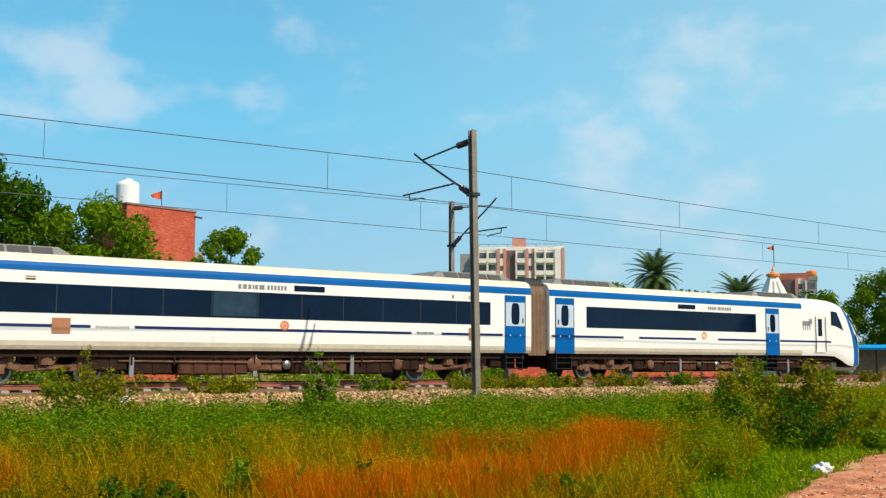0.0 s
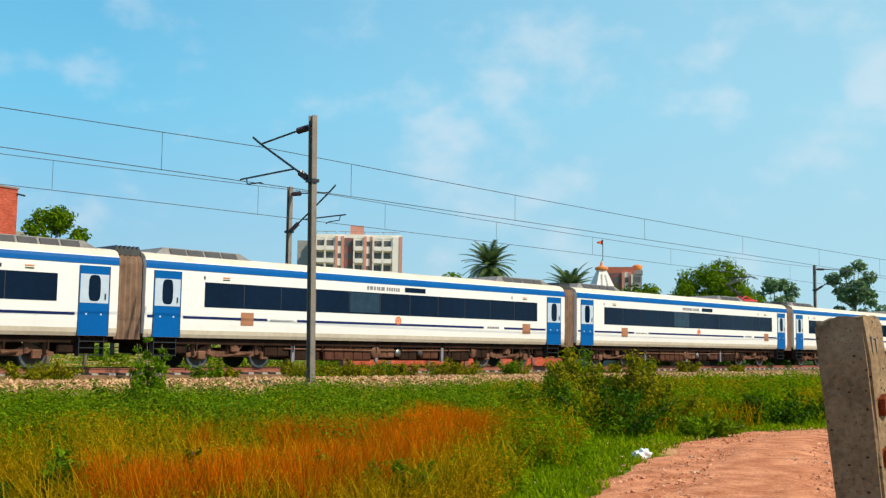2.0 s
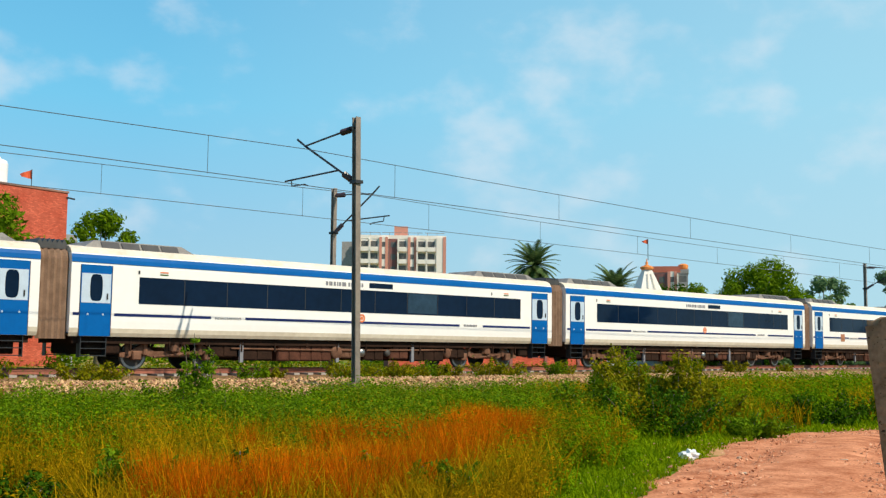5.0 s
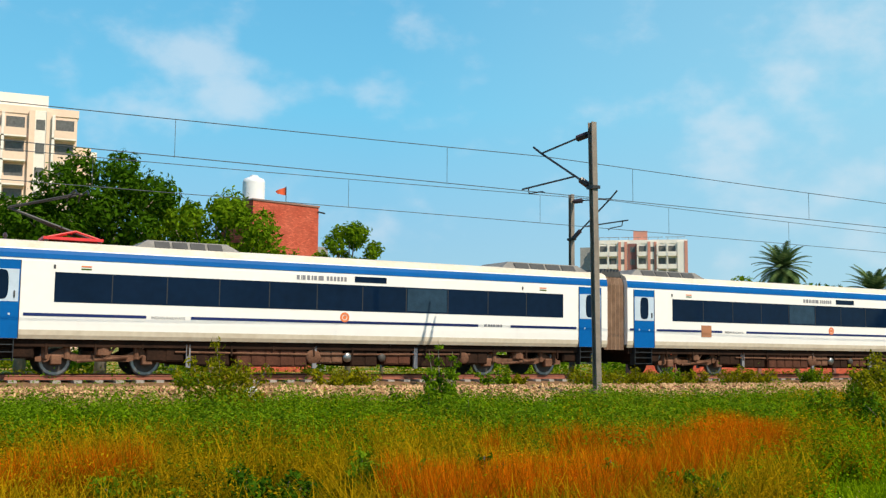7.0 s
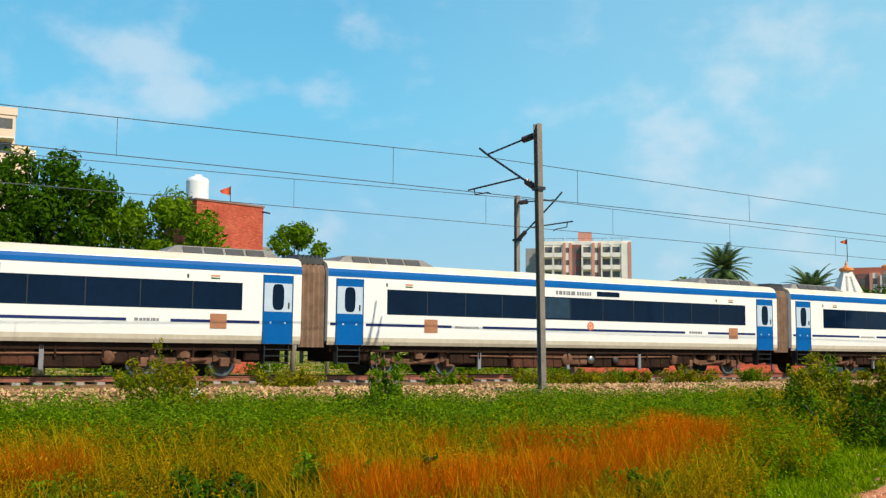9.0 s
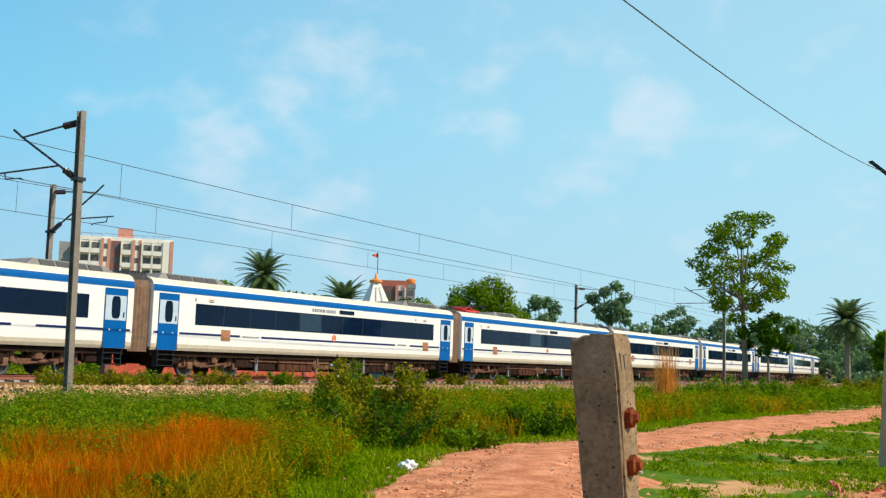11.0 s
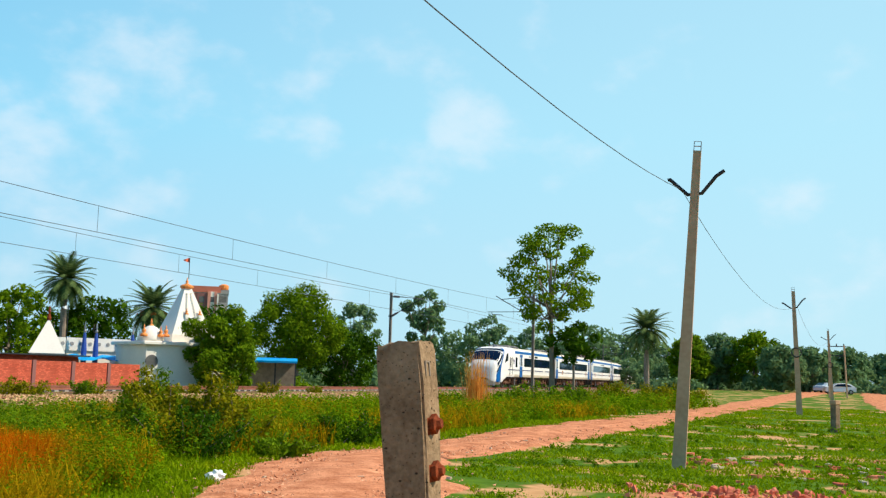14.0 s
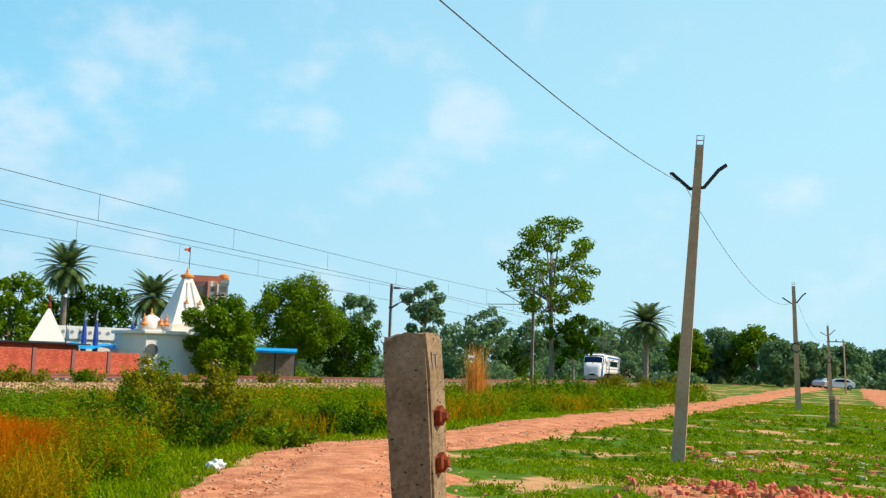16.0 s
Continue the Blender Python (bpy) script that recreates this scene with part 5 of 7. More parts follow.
# ---------------------------------------------------------------- buildings
def facade_block(name, az0, az1, d, top, floors, label, wall, accent, bays, turn=None, depth=14.0, base=0.0):
    """A block of flats whose front spans two bearings; balconies and windows by floor and bay."""
    a, b = at_az(az0, d, base), at_az(az1, d, base)
    wdt = (b - a).length
    yaw = math.atan2(b.y - a.y, b.x - a.x)
    root = empty(name, Matrix.Translation(a) @ Matrix.Rotation(yaw, 4, "Z"), label=label, category="apartment building")
    h = top - base
    part("wall", boxed(0, wdt, 0.02, depth, -1, h), wall, root, "plastered concrete wall")
    fh = h / floors
    bw = wdt / len(bays)
    for i, kind in enumerate(bays):
        x0, x1 = i * bw, (i + 1) * bw
        if kind == "a":        # plain coloured column
            part("column", boxed(x0 + 0.1, x1 - 0.1, -0.5, 0.0, -1, h + 0.4), M_PLASTER, root, "cream plaster column")
            for xp in (x0 + 0.1, x1 - 0.75):
                part("pilaster", boxed(xp, xp + 0.65, -0.62, -0.5, -1, h + 0.4), accent, root, "coloured plaster pilaster")
            for f in range(floors):
                w = part("window", boxed(x0 + bw * 0.32, x1 - bw * 0.32, -0.54, -0.45, f * fh + 1.0, f * fh + 2.2), M_WINDARK, root)
        elif kind == "e":      # blank end bay with a coloured edge
            part("column", boxed(x0 + 0.1, x1 + 0.1, -1.0, 0.0, -1, h + 0.3), M_PLASTER, root, "blank cream end wall")
            part("pilaster", boxed(x1 - 0.6, x1 + 0.15, -1.12, -1.0, -1, h + 0.5), accent, root, "coloured plaster pilaster")
        elif kind == "m":
            part("column", boxed(x0 + 0.05, x1 - 0.05, -0.25, 0.0, -1, h), M_MAROON, root, "maroon plaster recess")
            for f in range(floors):
                part("window", boxed(x0 + bw * 0.25, x1 - bw * 0.25, -0.29, -0.2, f * fh + 0.9, f * fh + 2.2), M_WINDARK, root)
        else:
            for f in range(floors):
                z = f * fh
                part("window", boxed(x0 + 0.35, x1 - 0.35, -0.06, 0.05, z + 0.25, z + 2.45), M_WINDARK, root, "dark recessed opening")
                bal = part("balcony", boxed(x0 + 0.15, x1 - 0.15, -1.2, -0.02, z - 0.12, z + 0.06), M_PLASTER, root)
                part("parapet", boxed(x0 + 0.15, x1 - 0.15, -1.2, -1.1, z + 0.06, z + 0.95), wall, bal)
                part("pier", boxed(x0 - 0.12, x0 + 0.2, -1.15, -0.02, z + 0.06, z + fh - 0.12), M_PLASTER, bal)
    part("roof_parapet", boxed(-0.15, wdt + 0.15, -0.1, depth, h, h + 0.9), wall, root)
    return root, wdt, h


def build_buildings():
    root, w, h = facade_block("apartment_building", -1.9, -6.6, 255, 27.2, 9, "cream and salmon block of flats with balconies, far off", M_PLASTER, M_PINK, "bbambabbe", base=0.2)
    part("stair_house", boxed(w * 0.40, w * 0.56, 1, 6, h + 0.9, h + 3.2), M_PINK, root, "salmon stair house on the roof")
    # this side's shade is put into its colour, grey instead of cream
    part("side_wall", boxed(-4.5, -0.02, 2.2, 12, -1, h - 0.6), M_GREYWALL, root, "side wall coloured grey for its shade")
    for i in range(4):
        part("roof_rail", boxed(i * w / 4 + 0.2, (i + 1) * w / 4 - 0.3, 0.2, 0.26, h + 1.5, h + 1.62), M_STRUT, root)
    for i in range(9):
        part("roof_post", boxed(i * w / 9 + 0.2, i * w / 9 + 0.3, 0.2, 0.26, h + 0.9, h + 1.62), M_STRUT, root)
    root, w, h = facade_block("apartment_tower", 33.4, 26.2, 132, 29.0, 10, "beige and white block of flats with balconies behind trees", M_BEIGE, M_BEIGE, "babbab", base=0.2)
    part("roof_room", boxed(w * 0.45, w * 0.80, 1, 7, h + 0.9, h + 2.6), M_PLASTER, root, "cream roof room")
    part("side_wing", boxed(w + 0.02, w + 1.9, 3, 13, -1, h - 3.0), M_BEIGE, root, "beige side wing")
    for f in range(10):
        part("side_balcony", boxed(w + 1.92, w + 2.7, 4, 7, f * 2.7 + 0.2, f * 2.7 + 1.2), M_PLASTER, root)
    for f in range(3):
        part("roof_tank", lathe(bmesh.new(), [(0.7, h + 0.9), (0.75, h + 1.2), (0.75, h + 2.3), (0.4, h + 2.6)], 12, Matrix.Translation((w * 0.1 + f * 2, 3, 0))), M_TANK, root)
    # unfinished block with a brick top
    root, w, h = facade_block("unfinished_building", -17.5, -19.7, 240, 18.0, 6, "unfinished brick and concrete block far off", M_GREYWALL, M_PINK, "mmab", base=0.2)
    part("brick_top", boxed(0, w * 0.82, -0.2, 8, h + 0.2, h + 1.6), M_BRICKI, root, "bare red brick top storey")
    part("orange_tank", lathe(bmesh.new(), [(0.9, h + 1.0), (1.1, h + 1.4), (1.1, h + 2.0), (0.5, h + 2.3)], 12, Matrix.Translation((w - 1.0, 2, 0))), M_SAFF, root, "orange rooftop tank")
    # brick house with its water tank
    a, b = at_az(17.0, 70, 0.2), at_az(13.45, 73, 0.2)
    yaw = math.atan2(b.y - a.y, b.x - a.x)
    w = (b - a).length
    root = empty("brick_house", Matrix.Translation(a) @ Matrix.Rotation(yaw, 4, "Z"), label="tall unplastered red brick house behind the railway", category="house")
    part("wall", boxed(0, w, 0, 4, -0.5, 11.2), M_BRICKW, root, "bare red brick wall")
    part("coping", boxed(-0.06, w + 0.06, -0.06, 4.06, 11.2, 11.32), M_MORTAR, root)
    part("annexe", boxed(w + 0.02, w + 1.6, 1.0, 4, -0.5, 8.6), M_GREYWALL, root, "grey cement annexe")
    part("spout", tube(bmesh.new(), [(w - 0.1, -0.05, 10.9), (w + 0.5, -0.05, 10.85)], 0.06, 6), M_DARK, root)
    tank = empty("water_tank", Matrix.Translation(a) @ Matrix.Rotation(yaw, 4, "Z") @ Matrix.Translation((0.78, 1.2, 11.32)) @ Matrix.Scale(1.13, 4), label="white ribbed plastic water tank on a brick roof", category="water tank")
    prof = [(0.62, 0)]
    for i in range(8):
        prof += [(0.68, 0.06 + i * 0.15), (0.65, 0.13 + i * 0.15)]
    part("drum", lathe(bmesh.new(), prof + [(0.6, 1.32), (0.3, 1.45)], 20), M_TANK, tank, smooth=True)
    part("lid", lathe(bmesh.new(), [(0.26, 1.44), (0.26, 1.54), (0.1, 1.58)], 14), M_TANK, tank)
    flag("saffron_flag", a + Vector((math.cos(yaw) * 2.6, math.sin(yaw) * 2.6, 11.3)), 1.1, 0.62, "small saffron triangular flag on a brick roof")


def flag(name, base, hgt, size, label, material=None):
    root = empty(name, Matrix.Translation(base), label=label, category="flag")
    part("staff", tube(bmesh.new(), [(0, 0, 0), (0, 0, hgt)], 0.025, 6), M_DARK, root)
    bm = bmesh.new()
    n = 6
    for side in (0, 1):
        rows = []
        for i in range(n + 1):
            k = i / n
            x = -size * 1.2 * k
            y = 0.06 * math.sin(k * 7) + side * 0.012
            rows.append((bm.verts.new((x, y, hgt - 0.02 - 0.45 * size * k)), bm.verts.new((x, y, hgt - size * (1.0 - 0.25 * k) if k < 1 else hgt - 0.55 * size))))
        for (p, q), (r, s) in zip(rows, rows[1:]):
            bm.faces.new((p, q, s, r))
    part("cloth", bm, material or M_CLOTHS, root, "wind-blown saffron cloth")
    return root


def brick_wall_material():
    m = mat("brickwork_red", (0.52, 0.09, 0.05), 0.95, color2=(0.78, 0.19, 0.115), scale=0.9, spec=0.1)
    n, l = m.node_tree.nodes, m.node_tree.links
    b = n["Principled BSDF"]
    tc = n.new("ShaderNodeTexCoord")
    mp = n.new("ShaderNodeMapping")
    mp.inputs["Rotation"].default_value = (math.pi / 2, 0, 0)
    br = n.new("ShaderNodeTexBrick")
    br.inputs["Scale"].default_value = 1.0
    br.inputs["Brick Width"].default_value, br.inputs["Row Height"].default_value = 0.23, 0.08
    br.inputs["Mortar Size"].default_value = 0.012
    br.inputs["Color1"].default_value, br.inputs["Color2"].default_value, br.inputs["Mortar"].default_value = (1, 1, 1, 1), (0.6, 0.6, 0.6, 1), (0.62, 0.62, 0.62, 1)
    l.new(tc.outputs["Object"], mp.inputs[0])
    l.new(mp.outputs[0], br.inputs["Vector"])
    src = b.inputs["Base Color"].links[0].from_socket
    mul = n.new("ShaderNodeMixRGB")
    mul.blend_type = "MULTIPLY"
    mul.inputs[0].default_value = 1.0
    l.new(src, mul.inputs[1])
    l.new(br.outputs[0], mul.inputs[2])
    l.new(mul.outputs[0], b.inputs["Base Color"])
    return m


M_BRICKW = brick_wall_material()
build_buildings()


def spire(bm, r0, z0, r1, z1, sides=4, turn=math.pi / 4, x=0, y=0, steps=6, curve=0.0):
    prof = []
    for i in range(steps + 1):
        k = i / steps
        prof.append((r0 + (r1 - r0) * (k ** (1 + curve)), z0 + (z1 - z0) * k))
    lathe(bm, prof, sides, Matrix.Translation((x, y, 0)) @ Matrix.Rotation(turn, 4, "Z"))


def finial(parent, x, y, z, s, name="finial"):
    bm = bmesh.new()
    lathe(bm, [(0.5 * s, z), (0.62 * s, z + 0.15 * s), (0.5 * s, z + 0.4 * s), (0.2 * s, z + 0.55 * s), (0.34 * s, z + 0.8 * s), (0.3 * s, z + 1.05 * s), (0.08 * s, z + 1.25 * s), (0.14 * s, z + 1.45 * s), (0.02 * s, z + 1.9 * s)], 12, Matrix.Translation((x, y, 0)))
    part(name, bm, M_SAFF, parent, "saffron painted pot finial", smooth=True)


def build_temple():
    o = at_az(-17.6, 74, 0.25)
    yaw = radians(6)
    root = empty("temple", Matrix.Translation(o) @ Matrix.Rotation(yaw, 4, "Z"), label="small white Hindu temple with a tall spire and saffron finials", category="temple")
    part("hall", boxed(-3.6, 1.7, -2.2, 3.2, -0.4, 2.75), M_WPAINT, root, "white rendered hall wall")
    part("cornice", boxed(-3.9, 2.0, -2.5, 3.5, 2.75, 3.0, 0.05), M_WPAINT, root, "projecting white cornice")
    part("arch_opening", lathe(bmesh.new(), [(0.42, -0.05), (0.42, 0.05)], 18, Matrix.Translation((-3.2, -2.2, 1.7)) @ Matrix.Rotation(math.pi / 2, 4, "X")), M_WINDARK, root, "dark arched opening")
    part("drum", boxed(-1.65, 1.45, -1.5, 1.5, 3.0, 3.55, 0.03), M_WPAINT, root)
    bm = bmesh.new()
    spire(bm, 2.05, 3.55, 0.36, 6.75, 4, math.pi / 4, -0.1, 0, 8, -0.06)
    sp = part("spire", bm, M_WPAINT, root, "tall tapering white spire")
    for k in (-0.32, 0.32):
        bm = bmesh.new()
        for i in range(14):
            z = 3.7 + i * 0.2
            hw = 1.45 - (z - 3.55) * (1.45 - 0.27) / 3.2
            box(bm, -0.1 + k * hw - 0.05, -0.1 + k * hw + 0.05, -hw - 0.05, -hw + 0.02, z, z + 0.13)
        part("spire_rib", bm, M_WPAINT, sp, "notched ribs up the spire")
    for dx, z in ((-0.45, 4.9), (0.5, 4.9)):
        hw = 1.45 - (z - 3.55) * 0.35
        bm = boxed(dx - 0.1, dx + 0.1, -hw - 0.15, -hw + 0.1, 3.9, z)
        part("mini_spire", bm, M_WPAINT, sp)
        finial(root, dx, -hw - 0.03, z, 0.24)
    part("crown_ring", lathe(bmesh.new(), [(0.36, 6.72), (0.46, 6.8), (0.46, 6.92), (0.3, 7.0)], 14, Matrix.Translation((-0.1, 0, 0))), M_SAFF, root, "saffron ring at the top")
    finial(root, -0.1, 0, 6.95, 0.3)
    for dx, dy, s in ((-3.7, -1.9, 0.42), (-2.2, -1.9, 0.42), (-2.95, -1.2, 0.5), (-2.6, -2.0, 0.36)):
        finial(root, dx, dy, 3.55 if s > 0.45 else 3.3, s)
    part("dome", lathe(bmesh.new(), [(0.85, 3.0), (0.85, 3.25), (0.72, 3.6), (0.4, 3.9), (0.1, 4.05)], 16, Matrix.Translation((-2.95, -1.2, 0))), M_WPAINT, root, "small white dome", smooth=True)
    finial(root, 1.0, -1.5, 3.0, 0.5)
    flag("temple_flag", o + Vector((0, 0, 7.4)), 1.5, 0.36, "small red flag on a staff above the temple spire")
    # small shrine with a pyramid roof
    o2 = at_az(-10.75, 70, 0.25)
    sh = empty("shrine", Matrix.Translation(o2) @ Matrix.Rotation(radians(-10), 4, "Z"), label="small white shrine with a pyramid roof behind the wall", category="shrine")
    part("wall", boxed(-1.0, 1.0, -1.0, 1.0, -0.4, 2.0), M_WPAINT, sh)
    bm = bmesh.new()
    spire(bm, 1.5, 2.0, 0.06, 4.1, 4, math.pi / 4, 0.0, 0, 4)
    part("pyramid_roof", bm, M_WPAINT, sh, "white pyramid roof")
    part("finial", lathe(bmesh.new(), [(0.1, 4.05), (0.14, 4.2), (0.05, 4.5), (0.09, 4.6), (0.02, 5.0)], 10), M_RUSTB, sh, "reddish finial")
    # pierced parapet hall with blue pillars and tarpaulin
    o3 = at_az(-13.4, 78, 0.25)
    hall = empty("temple_annexe", Matrix.Translation(o3) @ Matrix.Rotation(radians(2), 4, "Z"), label="low white annexe with a pierced parapet and blue pillars", category="annexe")
    part("wall", boxed(-3.2, 3.0, 0, 4, -0.4, 2.3), M_WPAINT, hall)
    pp = part("parapet", boxed(-3.2, 3.0, -0.12, 0, 2.3, 3.2), M_WPAINT, hall, "white parapet with rows of small holes")
    for i in range(9):
        part("parapet_hole", lathe(bmesh.new(), [(0.13, -0.02), (0.13, 0.02)], 10, Matrix.Translation((-2.7 + i * 0.62, -0.13, 2.78)) @ Matrix.Rotation(math.pi / 2, 4, "X")), M_GREYWALL, pp)
    for x in (-1.45, -0.65, 1.9):
        p = part("blue_pillar", lathe(bmesh.new(), [(0.2, -0.3), (0.19, 2.4), (0.12, 3.3), (0.07, 3.55)], 10, Matrix.Translation((x, -0.9, 0))), M_BLUEPIL, hall, "blue painted pillar")
        part("pillar_finial", lathe(bmesh.new(), [(0.06, 3.55), (0.1, 3.68), (0.04, 3.8), (0.08, 3.9), (0.02, 4.25)], 8, Matrix.Translation((x, -0.9, 0))), M_STEEL, p)
    v, f = [], []
    for i in range(11):
        for j in range(5):
            v.append((-3.4 + i * 0.66, -3.2 + j * 0.6, 1.7 + 0.28 * j / 4 + 0.12 * math.sin(i * 1.9 + j)))
    for i in range(10):
        for j in range(4):
            a = i * 5 + j
            f.append((a, a + 5, a + 6, a + 1))
    tp = pyd("tarpaulin", v, f, M_TARP, hall)
    tp["label"] = "bright blue tarpaulin awning"
    flag("temple_pennant", at_az(-11.65, 76, 0.25), 5.4, 0.34, "pale pennant on a tall pole beside the temple", M_TANK)
    # blue-roofed shed
    o4 = on_track(s_at(-22.4, 4.8), 4.8, -0.2)
    shed = empty("shed", Matrix.Translation(o4) @ Matrix.Rotation(radians(-24), 4, "Z"), label="low shed with a bright blue sheet roof under trees", category="shed")
    bm = bmesh.new()
    box(bm, -1.9, 1.5, -0.9, 0.9, 1.86, 2.0, 0, Matrix.Rotation(radians(7), 4, "X"))
    part("roof", bm, M_TARP, shed, "blue sheet roof")
    # bark brown puts the shade under the trees into the wall's colour
    part("wall", boxed(-1.8, 1.4, 0.4, 0.8, -1.0, 1.8), M_BARK, shed, "shed wall with the trees' shade in its dark brown")
    for x in (-1.8, 0, 1.4):
        part("post", boxed(x - 0.05, x + 0.05, -0.8, -0.7, -1.0, 1.75), M_DARK, shed)


build_temple()


def build_boundary_wall():
    """Brick panels between piers, beyond the rails."""
    root = empty("boundary_wall", Matrix(), label="red brick boundary wall in panels beyond the rails", category="wall")
    s0, s1 = s_at(-3.6, 8.0), s_at(-15.45, 8.0)
    n = 6
    for i in range(n):
        a, b = s0 + (s1 - s0) * i / n, s0 + (s1 - s0) * (i + 1) / n
        p, q = on_track(a, 8.0), on_track(b, 8.0)
        w = (q - p).length
        yaw = math.atan2(q.y - p.y, q.x - p.x)
        top = 1.95 if i < n - 4 else 1.75 - 0.02 * i
        z = p.z - 1.0
        pan = part("panel", boxed(0.16, w - 0.16, 0, 0.23, 0, top + 0.45), M_BRICKW, root, "red brick panel")
        pan.matrix_basis = Matrix.Translation((p.x, p.y, z)) @ Matrix.Rotation(yaw, 4, "Z")
        pier = part("pier", boxed(-0.13, 0.13, -0.06, 0.28, 0, top + 0.5), M_MAROON, root, "dark brick pier")
        pier.matrix_basis = Matrix.Translation((p.x, p.y, z)) @ Matrix.Rotation(yaw, 4, "Z")
    p, q = on_track(s_at(-7.5, 11.5), 11.5), on_track(s_at(-12.3, 11.5), 11.5)
    w = (q - p).length
    yaw = math.atan2(q.y - p.y, q.x - p.x)
    sh = empty("lean_to", Matrix.Translation((p.x, p.y, p.z - 0.9)) @ Matrix.Rotation(yaw, 4, "Z"), label="brick lean-to with a dark sheet roof behind the wall", category="lean-to")
    part("wall", boxed(0, w, 0, 3, 0, 2.35), M_BRICKW, sh)
    part("roof", boxed(-0.3, w + 0.4, -0.6, 3.3, 2.36, 2.44), M_DARK, sh, "dark sheet roof")


build_boundary_wall()


# ---------------------------------------------------------------- poles, post, car
def pitted_material():
    """Weathered concrete: stains, air holes of several sizes sunk into it."""
    m = mat("post_pitted_concrete", (0.125, 0.08, 0.044), 0.95, color2=(0.40, 0.275, 0.165), scale=7.0, spec=0.1)
    n, l = m.node_tree.nodes, m.node_tree.links
    b = n["Principled BSDF"]
    tc = n.new("ShaderNodeTexCoord")
    mp = n.new("ShaderNodeMapping")
    mp.inputs["Scale"].default_value = (1.0, 1.0, 1.5)
    l.new(tc.outputs["Object"], mp.inputs[0])
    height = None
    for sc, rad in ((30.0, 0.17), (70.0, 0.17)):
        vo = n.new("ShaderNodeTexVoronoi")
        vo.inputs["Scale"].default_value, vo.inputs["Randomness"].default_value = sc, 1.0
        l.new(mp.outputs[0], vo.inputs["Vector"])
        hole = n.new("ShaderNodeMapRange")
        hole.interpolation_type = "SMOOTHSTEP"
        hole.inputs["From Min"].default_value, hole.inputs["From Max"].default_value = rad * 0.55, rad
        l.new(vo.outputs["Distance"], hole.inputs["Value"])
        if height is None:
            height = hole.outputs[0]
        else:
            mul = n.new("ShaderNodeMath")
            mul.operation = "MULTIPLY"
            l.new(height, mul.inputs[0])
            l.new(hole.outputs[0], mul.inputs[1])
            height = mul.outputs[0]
    grain = n.new("ShaderNodeTexNoise")
    grain.inputs["Scale"].default_value, grain.inputs["Detail"].default_value = 60, 6
    l.new(tc.outputs["Object"], grain.inputs["Vector"])
    add = n.new("ShaderNodeMath")
    add.operation = "MULTIPLY_ADD"
    add.inputs[1].default_value = 0.9
    l.new(grain.outputs[0], add.inputs[0])
    l.new(height, add.inputs[2])
    bp = n.new("ShaderNodeBump")
    bp.inputs["Strength"].default_value, bp.inputs["Distance"].default_value = 1.0, 0.006
    l.new(add.outputs[0], bp.inputs["Height"])
    l.new(bp.outputs[0], b.inputs["Normal"])
    # the holes' shade is put into the colour as dark brown
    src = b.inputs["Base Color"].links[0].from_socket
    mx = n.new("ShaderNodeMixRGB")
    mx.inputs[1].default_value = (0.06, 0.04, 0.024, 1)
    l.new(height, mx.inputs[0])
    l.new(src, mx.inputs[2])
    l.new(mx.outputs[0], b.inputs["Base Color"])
    return m


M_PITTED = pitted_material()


def build_post():
    p = at_az(-32.5, 3.1)
    root = empty("concrete_post", Matrix.Translation((p.x, p.y, 0)) @ Matrix.Rotation(radians(-31.6 - 20), 4, "Z") @ Matrix.Rotation(radians(-5.2), 4, "Y"), label="broken grey concrete post with rusty bolts, pitted and weathered", category="post")
    hx, hy = 0.075, 0.067
    bm = boxed(-hx, hx, -hy, hy, -0.3, 1.79)
    bmesh.ops.subdivide_edges(bm, edges=bm.edges, cuts=17, use_grid_fill=True)
    for v in bm.verts:
        q = v.co
        edge = (abs(abs(q.x) - hx) < 0.002) + (abs(abs(q.y) - hy) < 0.002) + (q.z > 1.78)
        k = 0.007 * (edge > 1)
        nz = noise.noise(Vector((q.x * 16, q.y * 16, q.z * 11))) + 0.5 * noise.noise(Vector((q.x * 45, q.y * 45, q.z * 30)))
        taper = 0.90 + 0.10 * smooth01((q.z - 1.2) / 0.5)
        q.x = (q.x - math.copysign(k + 0.006 * nz * (edge > 0), q.x)) * taper
        q.y = (q.y - math.copysign(k + 0.006 * nz * (edge > 0), q.y)) * taper
        if q.z > 1.7:
            q.z += 0.014 * nz - 0.012 * (edge > 1)
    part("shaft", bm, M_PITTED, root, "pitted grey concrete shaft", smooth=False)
    for z, fx in ((1.55, 0.070), (1.415, 0.068)):
        b = lathe(bmesh.new(), [(0.017, 0), (0.028, 0.004), (0.030, 0.020), (0.018, 0.024), (0.014, 0.036)], 6, Matrix.Translation((fx, -0.012, z)) @ Matrix.Rotation(math.pi / 2, 4, "Y"))
        part("bolt", b, M_RUSTB, root, "rust-red bolt and nut")
        part("rust_plate", boxed(fx - 0.008, fx + 0.003, -0.045, 0.03, z - 0.034, z + 0.022, 0.004), M_RUSTB, root, "rusted plate")
    for y0, y1, z0, z1 in ((-0.036, -0.03, 1.69, 1.735), (-0.006, 0.0, 1.69, 1.735), (-0.03, -0.006, 1.73, 1.735)):
        part("stamped_mark", boxed(0.062, 0.0745, y0, y1, z0, z1), M_BARK, root, "mark stamped in the concrete")


build_post()


